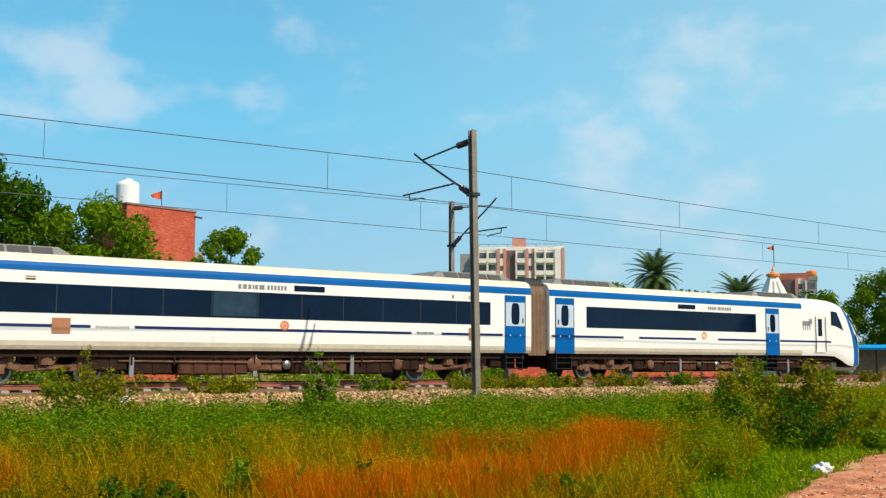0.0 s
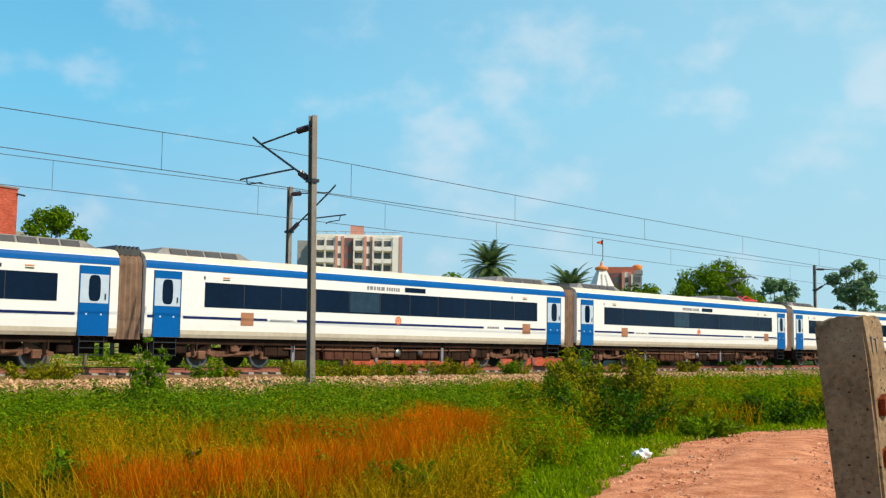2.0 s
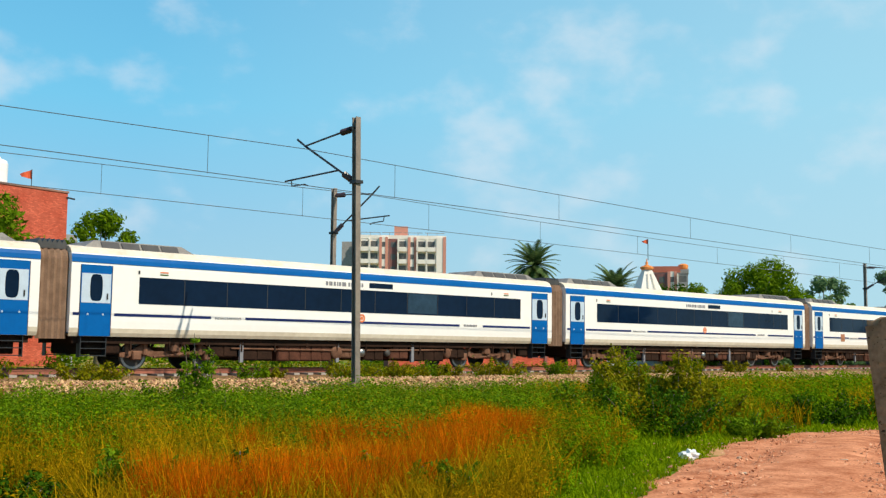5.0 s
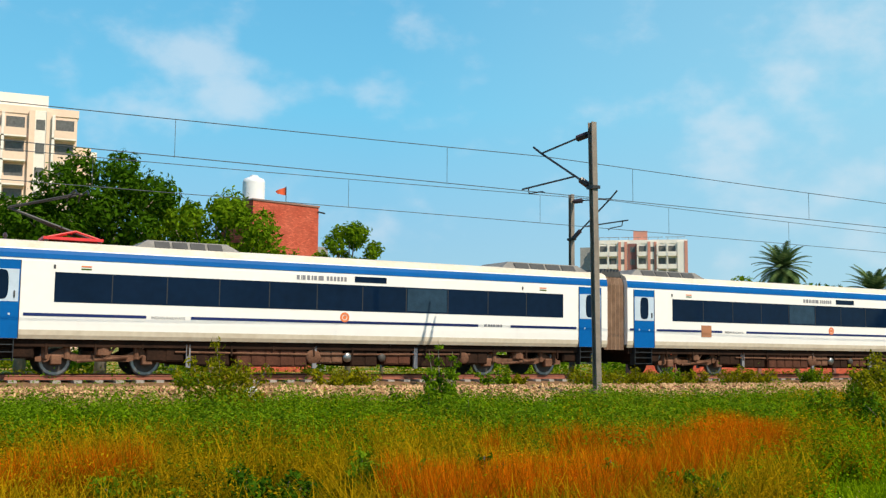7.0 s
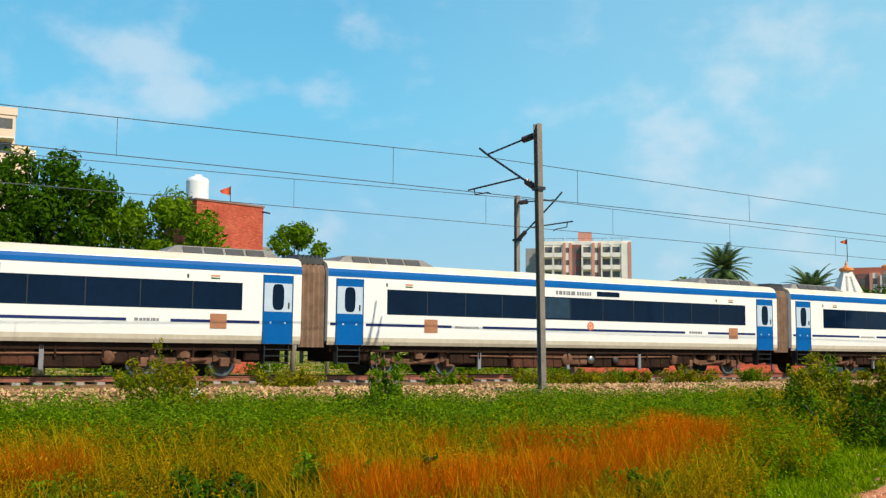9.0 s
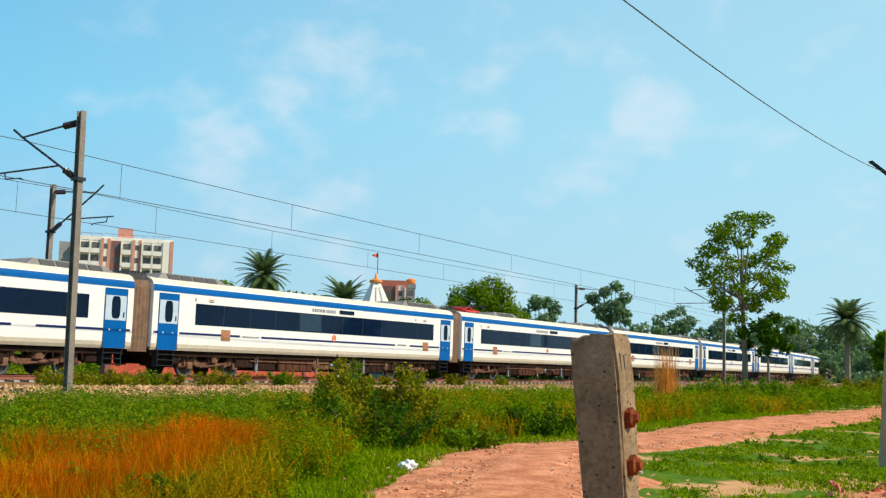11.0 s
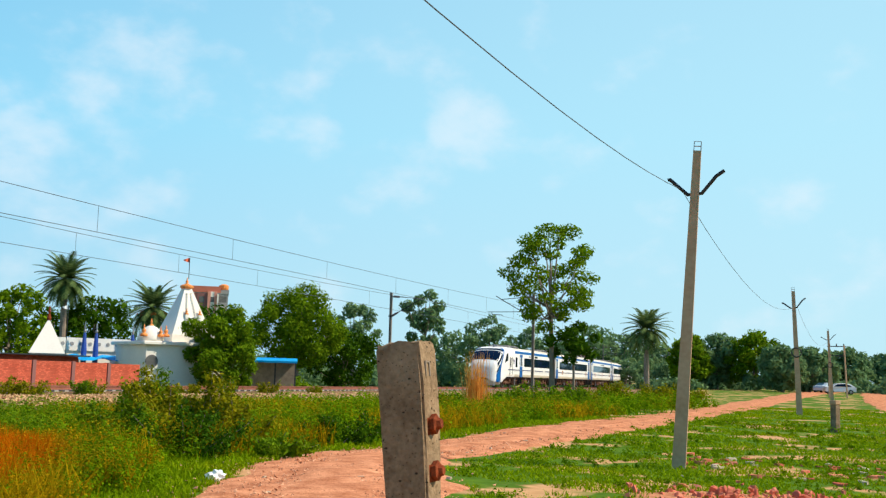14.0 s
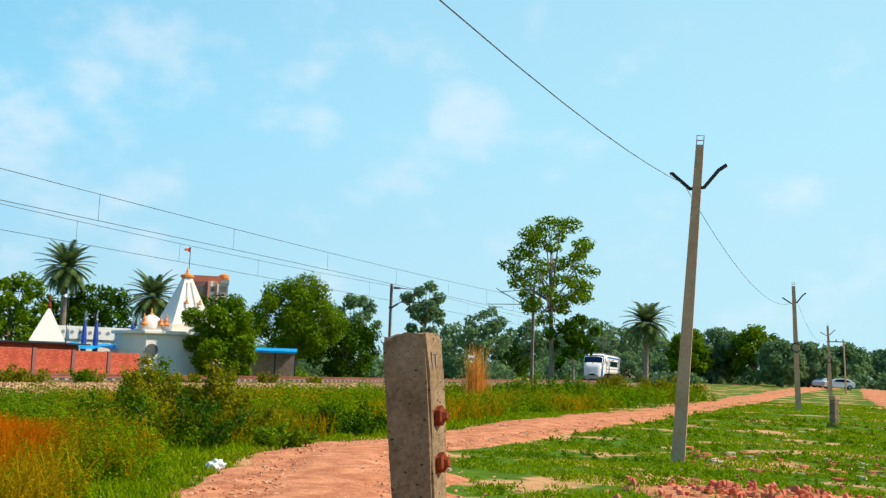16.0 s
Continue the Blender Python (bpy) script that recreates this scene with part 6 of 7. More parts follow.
def build_line_pole(az, d, h, lean, w0, w1, crate=True, label="", arm=0.55):
    p = at_az(az, d)
    root = empty("electric_pole", Matrix.Translation(p) @ Matrix.Rotation(radians(-47), 4, "Z") @ Matrix.Rotation(radians(lean), 4, "Y"), label=label, category="electric pole", group="electric poles")
    bm = bmesh.new()
    v0 = [bm.verts.new((sx * w0 / 2, sy * w0 * 0.42, -0.3)) for sx, sy in ((-1, -1), (1, -1), (1, 1), (-1, 1))]
    v1 = [bm.verts.new((sx * w1 / 2, sy * w1 * 0.45, h)) for sx, sy in ((-1, -1), (1, -1), (1, 1), (-1, 1))]
    for k in range(4):
        bm.faces.new((v0[k], v0[(k + 1) % 4], v1[(k + 1) % 4], v1[k]))
    bm.faces.new(v1)
    bm.faces.new(v0[::-1])
    part("shaft", bm, M_PSC, root, "tapering precast concrete shaft")
    br = bmesh.new()
    tube(br, [(-arm, 0, h - 0.62), (-arm * 0.93, 0, h - 0.6), (-arm * 0.25, 0, h - 0.9), (arm * 0.25, 0, h - 0.86), (arm * 0.72, 0, h - 0.5), (arm, 0, h - 0.38)], 0.04, 6)
    part("cross_arm", br, M_DARK, root, "bent black steel cross arm")
    tp = bmesh.new()
    tube(tp, [(-0.07, 0, h), (-0.07, 0, h + 0.2), (0.07, 0, h + 0.2), (0.07, 0, h)], 0.012, 5)
    tube(tp, [(-0.07, 0, h + 0.1), (0.07, 0, h + 0.1)], 0.012, 5)
    part("top_clamp", tp, M_STEEL, root, "wire frame at the top")
    if d > 40:
        part("cable_coil", tube(bmesh.new(), [(0.24 * math.cos(a), -0.16, h * 0.5 + 0.24 * math.sin(a)) for a in [i * 0.42 for i in range(16)]], 0.035, 6), M_DARK, root, "black coil of cable")
    return root


def build_poles():
    build_line_pole(-44.1, 21.4, 6.35, 3.3, 0.27, 0.155, label="tall tapering concrete electric pole, slightly leaning")
    build_line_pole(-50.13, 58, 6.45, -2.2, 0.30, 0.17, label="concrete electric pole with a coil of cable", arm=0.6)
    build_line_pole(-51.7, 108, 6.6, -2.5, 0.30, 0.18, label="concrete electric pole far along the path", arm=0.7)
    # wire that sags between the poles and on overhead
    w = empty("electric_wire", Matrix(), label="thin sagging electric wire between concrete poles", category="electric wire")
    stops = [Vector((-16, -8.5, 5.9)), Vector((15.1, 15.5, 5.55)), Vector((44.4, 37.2, 5.75)), Vector((84.6, 67, 6.2))]
    for a, b in zip(stops, stops[1:]):
        pts = []
        sag = (a - b).length * 0.029
        for i in range(21):
            k = i / 20
            p = a.lerp(b, k)
            p.z -= sag * 4 * k * (1 - k)
            pts.append(p)
        part("span", tube(bmesh.new(), pts, 0.0065, 5), M_WIRE, w)
    # two-legged pole with cross bars, far off
    p = at_az(-51.95, 120)
    g = empty("double_pole", Matrix.Translation(p) @ Matrix.Rotation(radians(-50), 4, "Z"), label="two-legged electric pole with cross bars far off", category="electric pole")
    for x, l in ((-0.75, -0.05), (0.75, 0.25)):
        part("leg", tube(bmesh.new(), [(x + l, 0, -0.3), (x, 0, 5.6)], 0.1, 6), M_PSC, g)
    for z in (4.4, 5.4):
        part("cross_bar", boxed(-0.95, 0.95, -0.05, 0.05, z, z + 0.1), M_DARK, g)
    for x in (-0.7, 0, 0.7):
        part("insulator", lathe(bmesh.new(), [(0.05, 5.5), (0.07, 5.6), (0.03, 5.75)], 6, Matrix.Translation((x, 0, 0))), M_INSUL, g)
    # stub post in the grass
    p = at_az(-51.85, 41)
    st = empty("stub_post", Matrix.Translation(p), label="short dark weathered post in the grass", category="post")
    part("shaft", boxed(-0.13, 0.13, -0.12, 0.12, -0.2, 1.0, 0.02), M_CONC, st)
    part("cap", boxed(-0.15, 0.15, -0.14, 0.14, 1.0, 1.16, 0.02), M_PSC, st)
    # white marker by the rails
    p = on_track(s_at(16.95, -8.7), -8.7, -0.5)
    mk = empty("marker_stone", Matrix.Translation(p), label="small white painted marker stone by the ballast", category="marker")
    part("slab", boxed(-0.15, 0.15, -0.06, 0.06, -0.3, 0.42, 0.02, Matrix.Rotation(radians(6), 4, "Y")), M_WPAINT, mk)
    p = on_track(s_at(16.35, -9.2), -9.2, -0.65)
    mk = empty("marker_stub", Matrix.Translation(p), label="short rust-red marker stub by the ballast", category="marker")
    part("stub", boxed(-0.11, 0.11, -0.06, 0.06, -0.3, 0.42, 0.02), M_RUSTB, mk)


build_poles()


def build_car(p, yaw, paint, label):
    root = empty("car", Matrix.Translation(p) @ Matrix.Rotation(yaw, 4, "Z"), label=label, category="car")
    prof = [(-1.95, 0.35), (-1.98, 0.7), (-1.85, 0.95), (-1.0, 1.05), (-0.45, 1.42), (0.6, 1.48), (1.35, 1.32), (1.8, 1.0), (1.98, 0.85), (1.95, 0.35)]
    bm = bmesh.new()
    rows = []
    for y, k in ((-0.84, 0.94), (-0.8, 1.0), (0.8, 1.0), (0.84, 0.94)):
        rows.append([bm.verts.new((x, y * (0.86 if z > 1.1 else 1), 0.35 + (z - 0.35) * k)) for x, z in prof])
    for a, b in zip(rows, rows[1:]):
        for i in range(len(prof)):
            j = (i + 1) % len(prof)
            bm.faces.new((a[i], a[j], b[j], b[i]))
    bm.faces.new(rows[0][::-1])
    bm.faces.new(rows[-1])
    part("body", bm, paint, root)
    for sgn in (-1, 1):
        g = bmesh.new()
        f = [g.verts.new((x, sgn * 0.835 * (0.9 if z > 1.2 else 1), z)) for x, z in ((-0.9, 1.02), (-0.42, 1.34), (0.55, 1.38), (1.2, 1.22), (1.4, 1.02))]
        b = [g.verts.new((v.co.x, v.co.y * 0.96, v.co.z)) for v in f]
        g.faces.new(f)
        for i in range(5):
            g.faces.new((f[i], f[(i + 1) % 5], b[(i + 1) % 5], b[i]))
        part("side_window", g, M_GLASS, root)
        for x in (-1.25, 1.25):
            wh = part("wheel", lathe(bmesh.new(), [(0.2, -0.1), (0.31, -0.09), (0.32, 0.09), (0.2, 0.1)], 16, Matrix.Translation((x, sgn * 0.76, 0.32)) @ Matrix.Rotation(math.pi / 2, 4, "X")), M_TYRE, root)
            part("rim", lathe(bmesh.new(), [(0.05, -0.12), (0.19, -0.11), (0.19, 0.11), (0.05, 0.12)], 12, Matrix.Translation((x, sgn * 0.76, 0.32)) @ Matrix.Rotation(math.pi / 2, 4, "X")), M_STEEL, wh)
    return root


build_car(at_az(-52.05, 150), radians(-38), M_CARW, "white hatchback car parked at the far end of the path")
build_car(at_az(-51.3, 158), radians(20), M_GREYP, "grey-blue car parked beside a white car")


# ---------------------------------------------------------------- grass, weeds, bushes
def blades(name, pts, heights, width, lean, material, seed, label, category="grass"):
    rng = np.random.default_rng(seed)
    n = len(pts)
    a = rng.random(n) * 2 * np.pi
    side = np.stack([np.cos(a), np.sin(a), np.zeros(n)], 1)
    out = np.stack([-np.sin(a), np.cos(a), np.zeros(n)], 1)
    h = np.asarray(heights)
    ln = (lean * (0.3 + rng.random(n)) * h)[:, None]
    w = (np.asarray(width) * (0.6 + 0.8 * rng.random(n)))[:, None]
    up = np.array([0, 0, 1.0])
    p = np.asarray(pts)
    m1 = p + up * (h * 0.55)[:, None] + out * ln * 0.3
    tip = p + up * h[:, None] + out * ln
    v = np.stack([p - side * w, p + side * w, m1 + side * w * 0.8, m1 - side * w * 0.8, m1 - side * w * 0.8, m1 + side * w * 0.8, tip + side * w * 0.15, tip - side * w * 0.15], 1)
    return tagged(quads(name, v.reshape(-1, 3), material), label, category, kind="stuff")


def sector(n, az0, az1, d0, d1, seed, keep):
    """Ground points between two bearings and two distances that pass keep(x, y, d, az)."""
    rng = np.random.default_rng(seed)
    out = []
    while len(out) < n:
        az = rng.uniform(az1, az0)
        d = d0 + (d1 - d0) * rng.random() ** 1.1
        x, y = -math.sin(radians(az)) * d, math.cos(radians(az)) * d
        if keep(x, y, d, az):
            out.append((x, y, ground_z(x, y) - 0.02))
    return out


PATH_COARSE = PATH_PTS[::4]


PATH_CACHE = {}


def path_side(x, y):
    key = (round(x * 4), round(y * 4))
    if key not in PATH_CACHE:
        PATH_CACHE[key] = path_side_at(key[0] / 4, key[1] / 4)
    return PATH_CACHE[key]


def path_side_at(x, y):
    """Metres from the path's edge; positive on the railway's side, negative beyond the other edge; 0 on it."""
    best, q = 1e9, None
    for i, p in enumerate(PATH_COARSE):
        d = (x - p[0]) ** 2 + (y - p[1]) ** 2
        if d < best:
            best, q, j = d, p, i
    d = math.sqrt(best) - q[2]
    if d <= 0:
        return 0.0
    nx = PATH_COARSE[min(j + 1, len(PATH_COARSE) - 1)]
    pv = PATH_COARSE[max(j - 1, 0)]
    cr_ = (nx[0] - pv[0]) * (y - q[1]) - (nx[1] - pv[1]) * (x - q[0])
    return d if cr_ > 0 else -d


def patch(x, y, k=0.35, seed=0.0):
    return noise.noise(Vector((x * k, y * k, seed)))


def in_field(x, y, edge=0.2):
    s, off = line_so(x, y)
    return off < -10.0 and path_side(x, y) > edge


ROAD_LINE = [(3.0, -3.6), (13.6, 5.9), (27.2, 15.2), (53.6, 36.4), (81.8, 59.0), (150.0, 111.0)]


def road_dist(x, y):
    best = 1e9
    for (ax, ay), (bx, by) in zip(ROAD_LINE, ROAD_LINE[1:]):
        k = max(0, min(1, ((x - ax) * (bx - ax) + (y - ay) * (by - ay)) / ((bx - ax) ** 2 + (by - ay) ** 2)))
        best = min(best, math.hypot(x - ax - k * (bx - ax), y - ay - k * (by - ay)))
    return best - 1.5 - 0.4 * patch(x, y, 0.5, 3)


def build_road():
    verts, faces, n = [], [], 8
    rows = []
    for (ax, ay), (bx, by) in zip(ROAD_LINE, ROAD_LINE[1:]):
        ln = math.hypot(bx - ax, by - ay)
        for i in range(int(ln / 0.8)):
            k = i * 0.8 / ln
            rows.append((ax + k * (bx - ax), ay + k * (by - ay), (by - ay) / ln, -(bx - ax) / ln))
    for x, y, rx, ry in rows:
        for k in range(n + 1):
            u = (-1 + 2 * k / n) * (1.6 + 0.5 * patch(x, y, 0.7, k > 4))
            px, py = x + rx * u, y + ry * u
            verts.append((px, py, ground_z(px, py) + 0.045 + 0.03 * patch(px, py, 2.0, 6) - 0.05 * (k in (0, n))))
    for i in range(len(rows) - 1):
        for k in range(n):
            a = i * (n + 1) + k
            faces.append((a, a + 1, a + n + 2, a + n + 1))
    tagged(pyd("road", verts, faces, M_PATH, smooth=True), "reddish gravelly dirt road along the poles", "road", kind="structure")


build_road()


def weed_cloud(pts, seed, size0, hmax):
    """Loose small leaves from the ground up to hmax."""
    r = np.random.default_rng(seed)
    p = np.array(pts)
    dd = np.hypot(p[:, 0], p[:, 1])
    c = p + np.stack([np.zeros(len(p)), np.zeros(len(p)), hmax * r.random(len(p)) * np.array([0.8 + 0.8 * patch(q[0], q[1], 0.6, 8) for q in p])], 1)
    n = len(c)
    nrm = r.normal(size=(n, 3)) * 0.6 + np.array([0, 0, 0.9])
    nrm /= np.linalg.norm(nrm, axis=1, keepdims=True)
    t = np.cross(nrm, r.normal(size=(n, 3)))
    t /= np.linalg.norm(t, axis=1, keepdims=True)
    b = np.cross(nrm, t)
    s = ((size0 + dd * 0.0008) * (0.6 + 0.8 * r.random(n)))[:, None]
    return np.stack([c - t * s, c + b * s * 0.5, c + t * s, c - b * s * 0.5], 1).reshape(-1, 3)


def weed_clumps(pts, seed, h0, h1, per, size0, spread=0.55):
    """Leafy plants: each a rounded heap of leaves that face outwards, dense at its skin."""
    r = np.random.default_rng(seed)
    p = np.array(pts)
    n = len(p)
    h = h0 + (h1 - h0) * r.random(n) ** 1.6
    idx = np.repeat(np.arange(n), per)
    m = len(idx)
    d = r.normal(size=(m, 3))
    d[:, 2] = np.abs(d[:, 2]) * 1.1
    d /= np.linalg.norm(d, axis=1, keepdims=True)
    k = 0.45 + 0.55 * r.random(m) ** 0.5 + 0.25 * (r.random(m) > 0.93)
    hh = h[idx]
    wide = (spread * (0.6 + 0.8 * r.random(n)))[idx]
    c = p[idx] + np.stack([d[:, 0] * hh * wide * k, d[:, 1] * hh * wide * k, d[:, 2] * hh * k], 1)
    nrm = d + r.normal(size=(m, 3)) * 0.45 + np.array([0, 0, 0.25])
    nrm /= np.linalg.norm(nrm, axis=1, keepdims=True)
    t = np.cross(nrm, r.normal(size=(m, 3)))
    t /= np.linalg.norm(t, axis=1, keepdims=True)
    b = np.cross(nrm, t)
    dist = np.hypot(c[:, 0], c[:, 1])
    s = ((size0 + dist * 0.0009) * (0.5 + 0.9 * r.random(m)))[:, None]
    return np.stack([c - t * s, c + b * s * 0.45 + nrm * s * 0.1, c + t * s, c - b * s * 0.45 + nrm * s * 0.1], 1).reshape(-1, 3)


def build_grass():
    rng = np.random.default_rng(2)

    def dry(x, y, d, az):
        """How strongly the tall grass has dried at a place."""
        if not in_field(x, y, 1.8):
            return -1.0
        far = 13.0 + 2.0 * math.exp(-((az + 7) / 8) ** 2) - (d + patch(x, y, 0.5) * 3.0)
        return min(1.0, far / 1.5) if far > 0 else -1.0

    def orange(x, y, d, az):
        k = math.exp(-((az + 7.2) / 7.0) ** 4) + 0.05
        return dry(x, y, d, az) > 0 and patch(x, y, 0.55, 5) + 0.55 * patch(x, y, 1.6, 6) > 0.55 - 0.74 * k

    def olive(x, y, d, az):
        return in_field(x, y, 0.8) and (d + patch(x, y, 0.3, 3) * 4 < 15.8 or (az < -12 and patch(x, y, 0.25, 17) > 0.0)) and patch(x, y, 0.5, 9) > -0.3

    def half_dry(x, y, d, az):
        return -23 < az < -7 and d + 3.0 * patch(x, y, 0.4, 71) < 16.5 and path_side(x, y) > 2.0

    def green(x, y, d, az):
        return not half_dry(x, y, d, az) and in_field(x, y, 0.1) and (d + patch(x, y, 0.4) * 4 > 13.2 or path_side(x, y) < 3.0)

    pts = sector(34000, 32, -24, 8.3, 18, 1, orange)
    blades("dry_grass", pts, 0.3 + 0.5 * rng.random(len(pts)) ** 1.5, 0.0042, 0.35, M_GRASS_O, 3, "tall dry orange-brown grass in the field")
    pts = sector(17000, 32, -24, 8.3, 18, 21, orange)
    tagged(quads("dry_seed_heads", weed_cloud(pts, 22, 0.008, 0.66), M_GRASS_O), "orange seed heads over dry grass", "grass", kind="stuff")

    pts = sector(26000, 32, -46, 8.3, 48, 4, olive)
    d = np.hypot(np.array(pts)[:, 0], np.array(pts)[:, 1])
    blades("olive_grass", pts, (0.3 + 0.45 * rng.random(len(pts))), 0.0035 + d * 0.0003, 0.75, M_GRASS_Y, 5, "half-dry olive grass in the field")
    pts = sector(70000, 32, -46, 8.3, 45, 23, olive)
    tagged(quads("olive_weeds", weed_cloud(pts, 24, 0.008, 0.66), M_GRASS_Y), "olive half-dry weeds in the field", "weeds", kind="stuff")

    pts = sector(16000, 33, -46, 9, 60, 6, green)
    d = np.hypot(np.array(pts)[:, 0], np.array(pts)[:, 1])
    ps = np.array([min(1.0, 0.25 + path_side(p[0], p[1]) / 4.0) for p in pts])
    blades("green_grass", pts, (0.2 + 0.5 * rng.random(len(pts))) * ps * np.array([0.75 + 0.7 * patch(p[0], p[1], 0.7, 8) for p in pts]), 0.005 + d * 0.0003, 0.5, M_GRASS_G, 7, "lush green weeds between field and railway")

    # leafy plants, nearest first, up to the foot of the ballast
    pts = sector(2600, 33, -30, 13, 27, 8, lambda x, y, d, az: green(x, y, d, az) and path_side(x, y) > 1.2)
    tagged(quads("broadleaf_weeds", weed_clumps(pts, 9, 0.3, 0.85, 120, 0.016), M_GRASS_G), "broad-leaved green weeds below the ballast", "weeds", kind="stuff")
    pts = sector(1500, -20, -46, 20, 75, 28, lambda x, y, d, az: green(x, y, d, az) and path_side(x, y) > 1.0)
    tagged(quads("line_side_weeds", weed_clumps(pts, 29, 0.4, 1.1, 80, 0.02), M_GRASS_G), "leafy green weeds along the railway", "weeds", kind="stuff")
    pts = sector(1100, 33, -46, 14, 70, 38, lambda x, y, d, az: green(x, y, d, az) and patch(x, y, 0.35, 12) > 0.05 and path_side(x, y) > 1.5)
    tagged(quads("yellow_weeds", weed_clumps(pts, 39, 0.4, 1.0, 110, 0.014), M_LEAF_L), "yellow-green flowering weeds in the field", "weeds", kind="stuff")
    pts = sector(420, 32, -24, 8.3, 15, 25, lambda x, y, d, az: in_field(x, y, 0.6) and patch(x, y, 0.6, 14) > 0.1)
    tagged(quads("field_weeds", weed_clumps(pts, 26, 0.25, 0.6, 130, 0.012), M_GRASS_G), "green weeds among the dry grass", "weeds", kind="stuff")
    pts = sector(1500, 32, -30, 8.3, 17, 35, lambda x, y, d, az: olive(x, y, d, az))
    tagged(quads("olive_bushy_weeds", weed_clumps(pts, 36, 0.3, 0.7, 110, 0.007, 0.4), M_GRASS_Y), "bushy half-dry weeds with yellow seed heads", "weeds", kind="stuff")
    pts = sector(520, -7, -23, 8.5, 18, 72, lambda x, y, d, az: half_dry(x, y, d, az) and in_field(x, y, 1.5))
    tagged(quads("golden_weeds", weed_clumps(pts, 73, 0.35, 0.75, 150, 0.007, 0.42), M_GRASS_Y), "golden half-dry weeds near the path", "weeds", kind="stuff")
    pts = sector(9000, -7, -23, 8.5, 18, 74, lambda x, y, d, az: half_dry(x, y, d, az) and in_field(x, y, 1.5) and patch(x, y, 0.6, 75) > 0.05)
    blades("dry_stalks", pts, 0.35 + 0.4 * rng.random(len(pts)), 0.0045, 0.4, M_GRASS_O, 76, "dry orange stalks among half-dry weeds")
    # low green verge beside the path
    pts = sector(26000, 5, -46, 9, 45, 27, lambda x, y, d, az: 0.0 < path_side(x, y) < 1.6)
    d = np.hypot(np.array(pts)[:, 0], np.array(pts)[:, 1])
    blades("verge_grass", pts, 0.04 + 0.10 * rng.random(len(pts)), 0.005 + d * 0.0004, 0.8, M_GRASS_S, 33, "short green grass along the path's edge")
    # taller leafy plants that stand out of the rest
    pts = sector(330, 33, -30, 12.5, 25, 62, lambda x, y, d, az: green(x, y, d, az) and path_side(x, y) > 2.0 and patch(x, y, 0.45, 63) > 0.02)
    tagged(quads("tall_weeds", weed_clumps(pts, 64, 0.6, 1.25, 240, 0.014, 0.42), M_LEAF_M), "taller leafy green weeds standing in the field", "weeds", kind="stuff")
    pts = sector(130, 33, -6, 10, 20, 65, lambda x, y, d, az: in_field(x, y, 1.5) and patch(x, y, 0.5, 66) > 0.0)
    tagged(quads("dark_weeds", weed_clumps(pts, 67, 0.4, 0.85, 220, 0.011, 0.5), M_LEAF_D), "dark green weed clumps in the field", "weeds", kind="stuff")
    # at the foot of the ballast
    def foot(x, y, d, az):
        s, off = line_so(x, y)
        return -12.2 < off < -9.6 and patch(x, y, 0.5, 41) > -0.12

    pts = sector(900, 33, -34, 20, 50, 42, foot)
    pts = [(p[0], p[1], p[2] + 0.05) for p in pts]
    tagged(quads("ballast_foot_weeds", weed_clumps(pts, 43, 0.3, 0.75, 110, 0.014), M_LEAF_M), "leafy weeds growing at the foot of the ballast", "weeds", kind="stuff")

    # between and beyond the tracks
    def verge(x, y, d, az):
        s, off = line_so(x, y)
        return (-4.4 < off < -2.2 or 3.6 < off < 7.6 or off > 11) and patch(x, y, 0.25, 2) > -0.05

    pts = sector(16000, 33, -46, 30, 110, 10, verge)
    tagged(quads("track_side_weeds", weed_cloud(pts, 11, 0.04, 0.55), M_LEAF_L), "yellow-green weeds between the railway tracks", "weeds", kind="stuff")

    def wall_foot(x, y, d, az):
        s, off = line_so(x, y)
        return 3.6 < off < 6.8

    pts = sector(330, 8, -16, 36, 62, 81, wall_foot)
    tagged(quads("wall_foot_weeds", weed_clumps(pts, 82, 0.5, 1.0, 120, 0.02, 0.6), M_LEAF_L), "yellow-green weeds along the far side of the railway", "weeds", kind="stuff")

    # short grass on the open ground, with low leafy tufts
    def lawn(x, y, d, az):
        return path_side(x, y) < -0.15 and patch(x, y, 0.5, 31) + 0.5 * patch(x, y, 1.4, 32) < 0.15 and road_dist(x, y) > 0

    pts = sector(100000, -22, -62, 5, 75, 12, lawn)
    d = np.hypot(np.array(pts)[:, 0], np.array(pts)[:, 1])
    blades("short_grass", pts, 0.025 + 0.075 * rng.random(len(pts)) ** 1.6, 0.005 + d * 0.0005, 0.9, M_GRASS_S, 13, "short bright green grass on open ground")
    pts = sector(650, -24, -60, 8, 45, 52, lambda x, y, d, az: path_side(x, y) < -0.3 and road_dist(x, y) > 0 and patch(x, y, 0.4, 53) > -0.05)
    tagged(quads("lawn_weeds", weed_clumps(pts, 54, 0.06, 0.30, 45, 0.012, 0.8), M_GRASS_G), "low leafy weeds scattered over the grass", "weeds", kind="stuff")


build_grass()


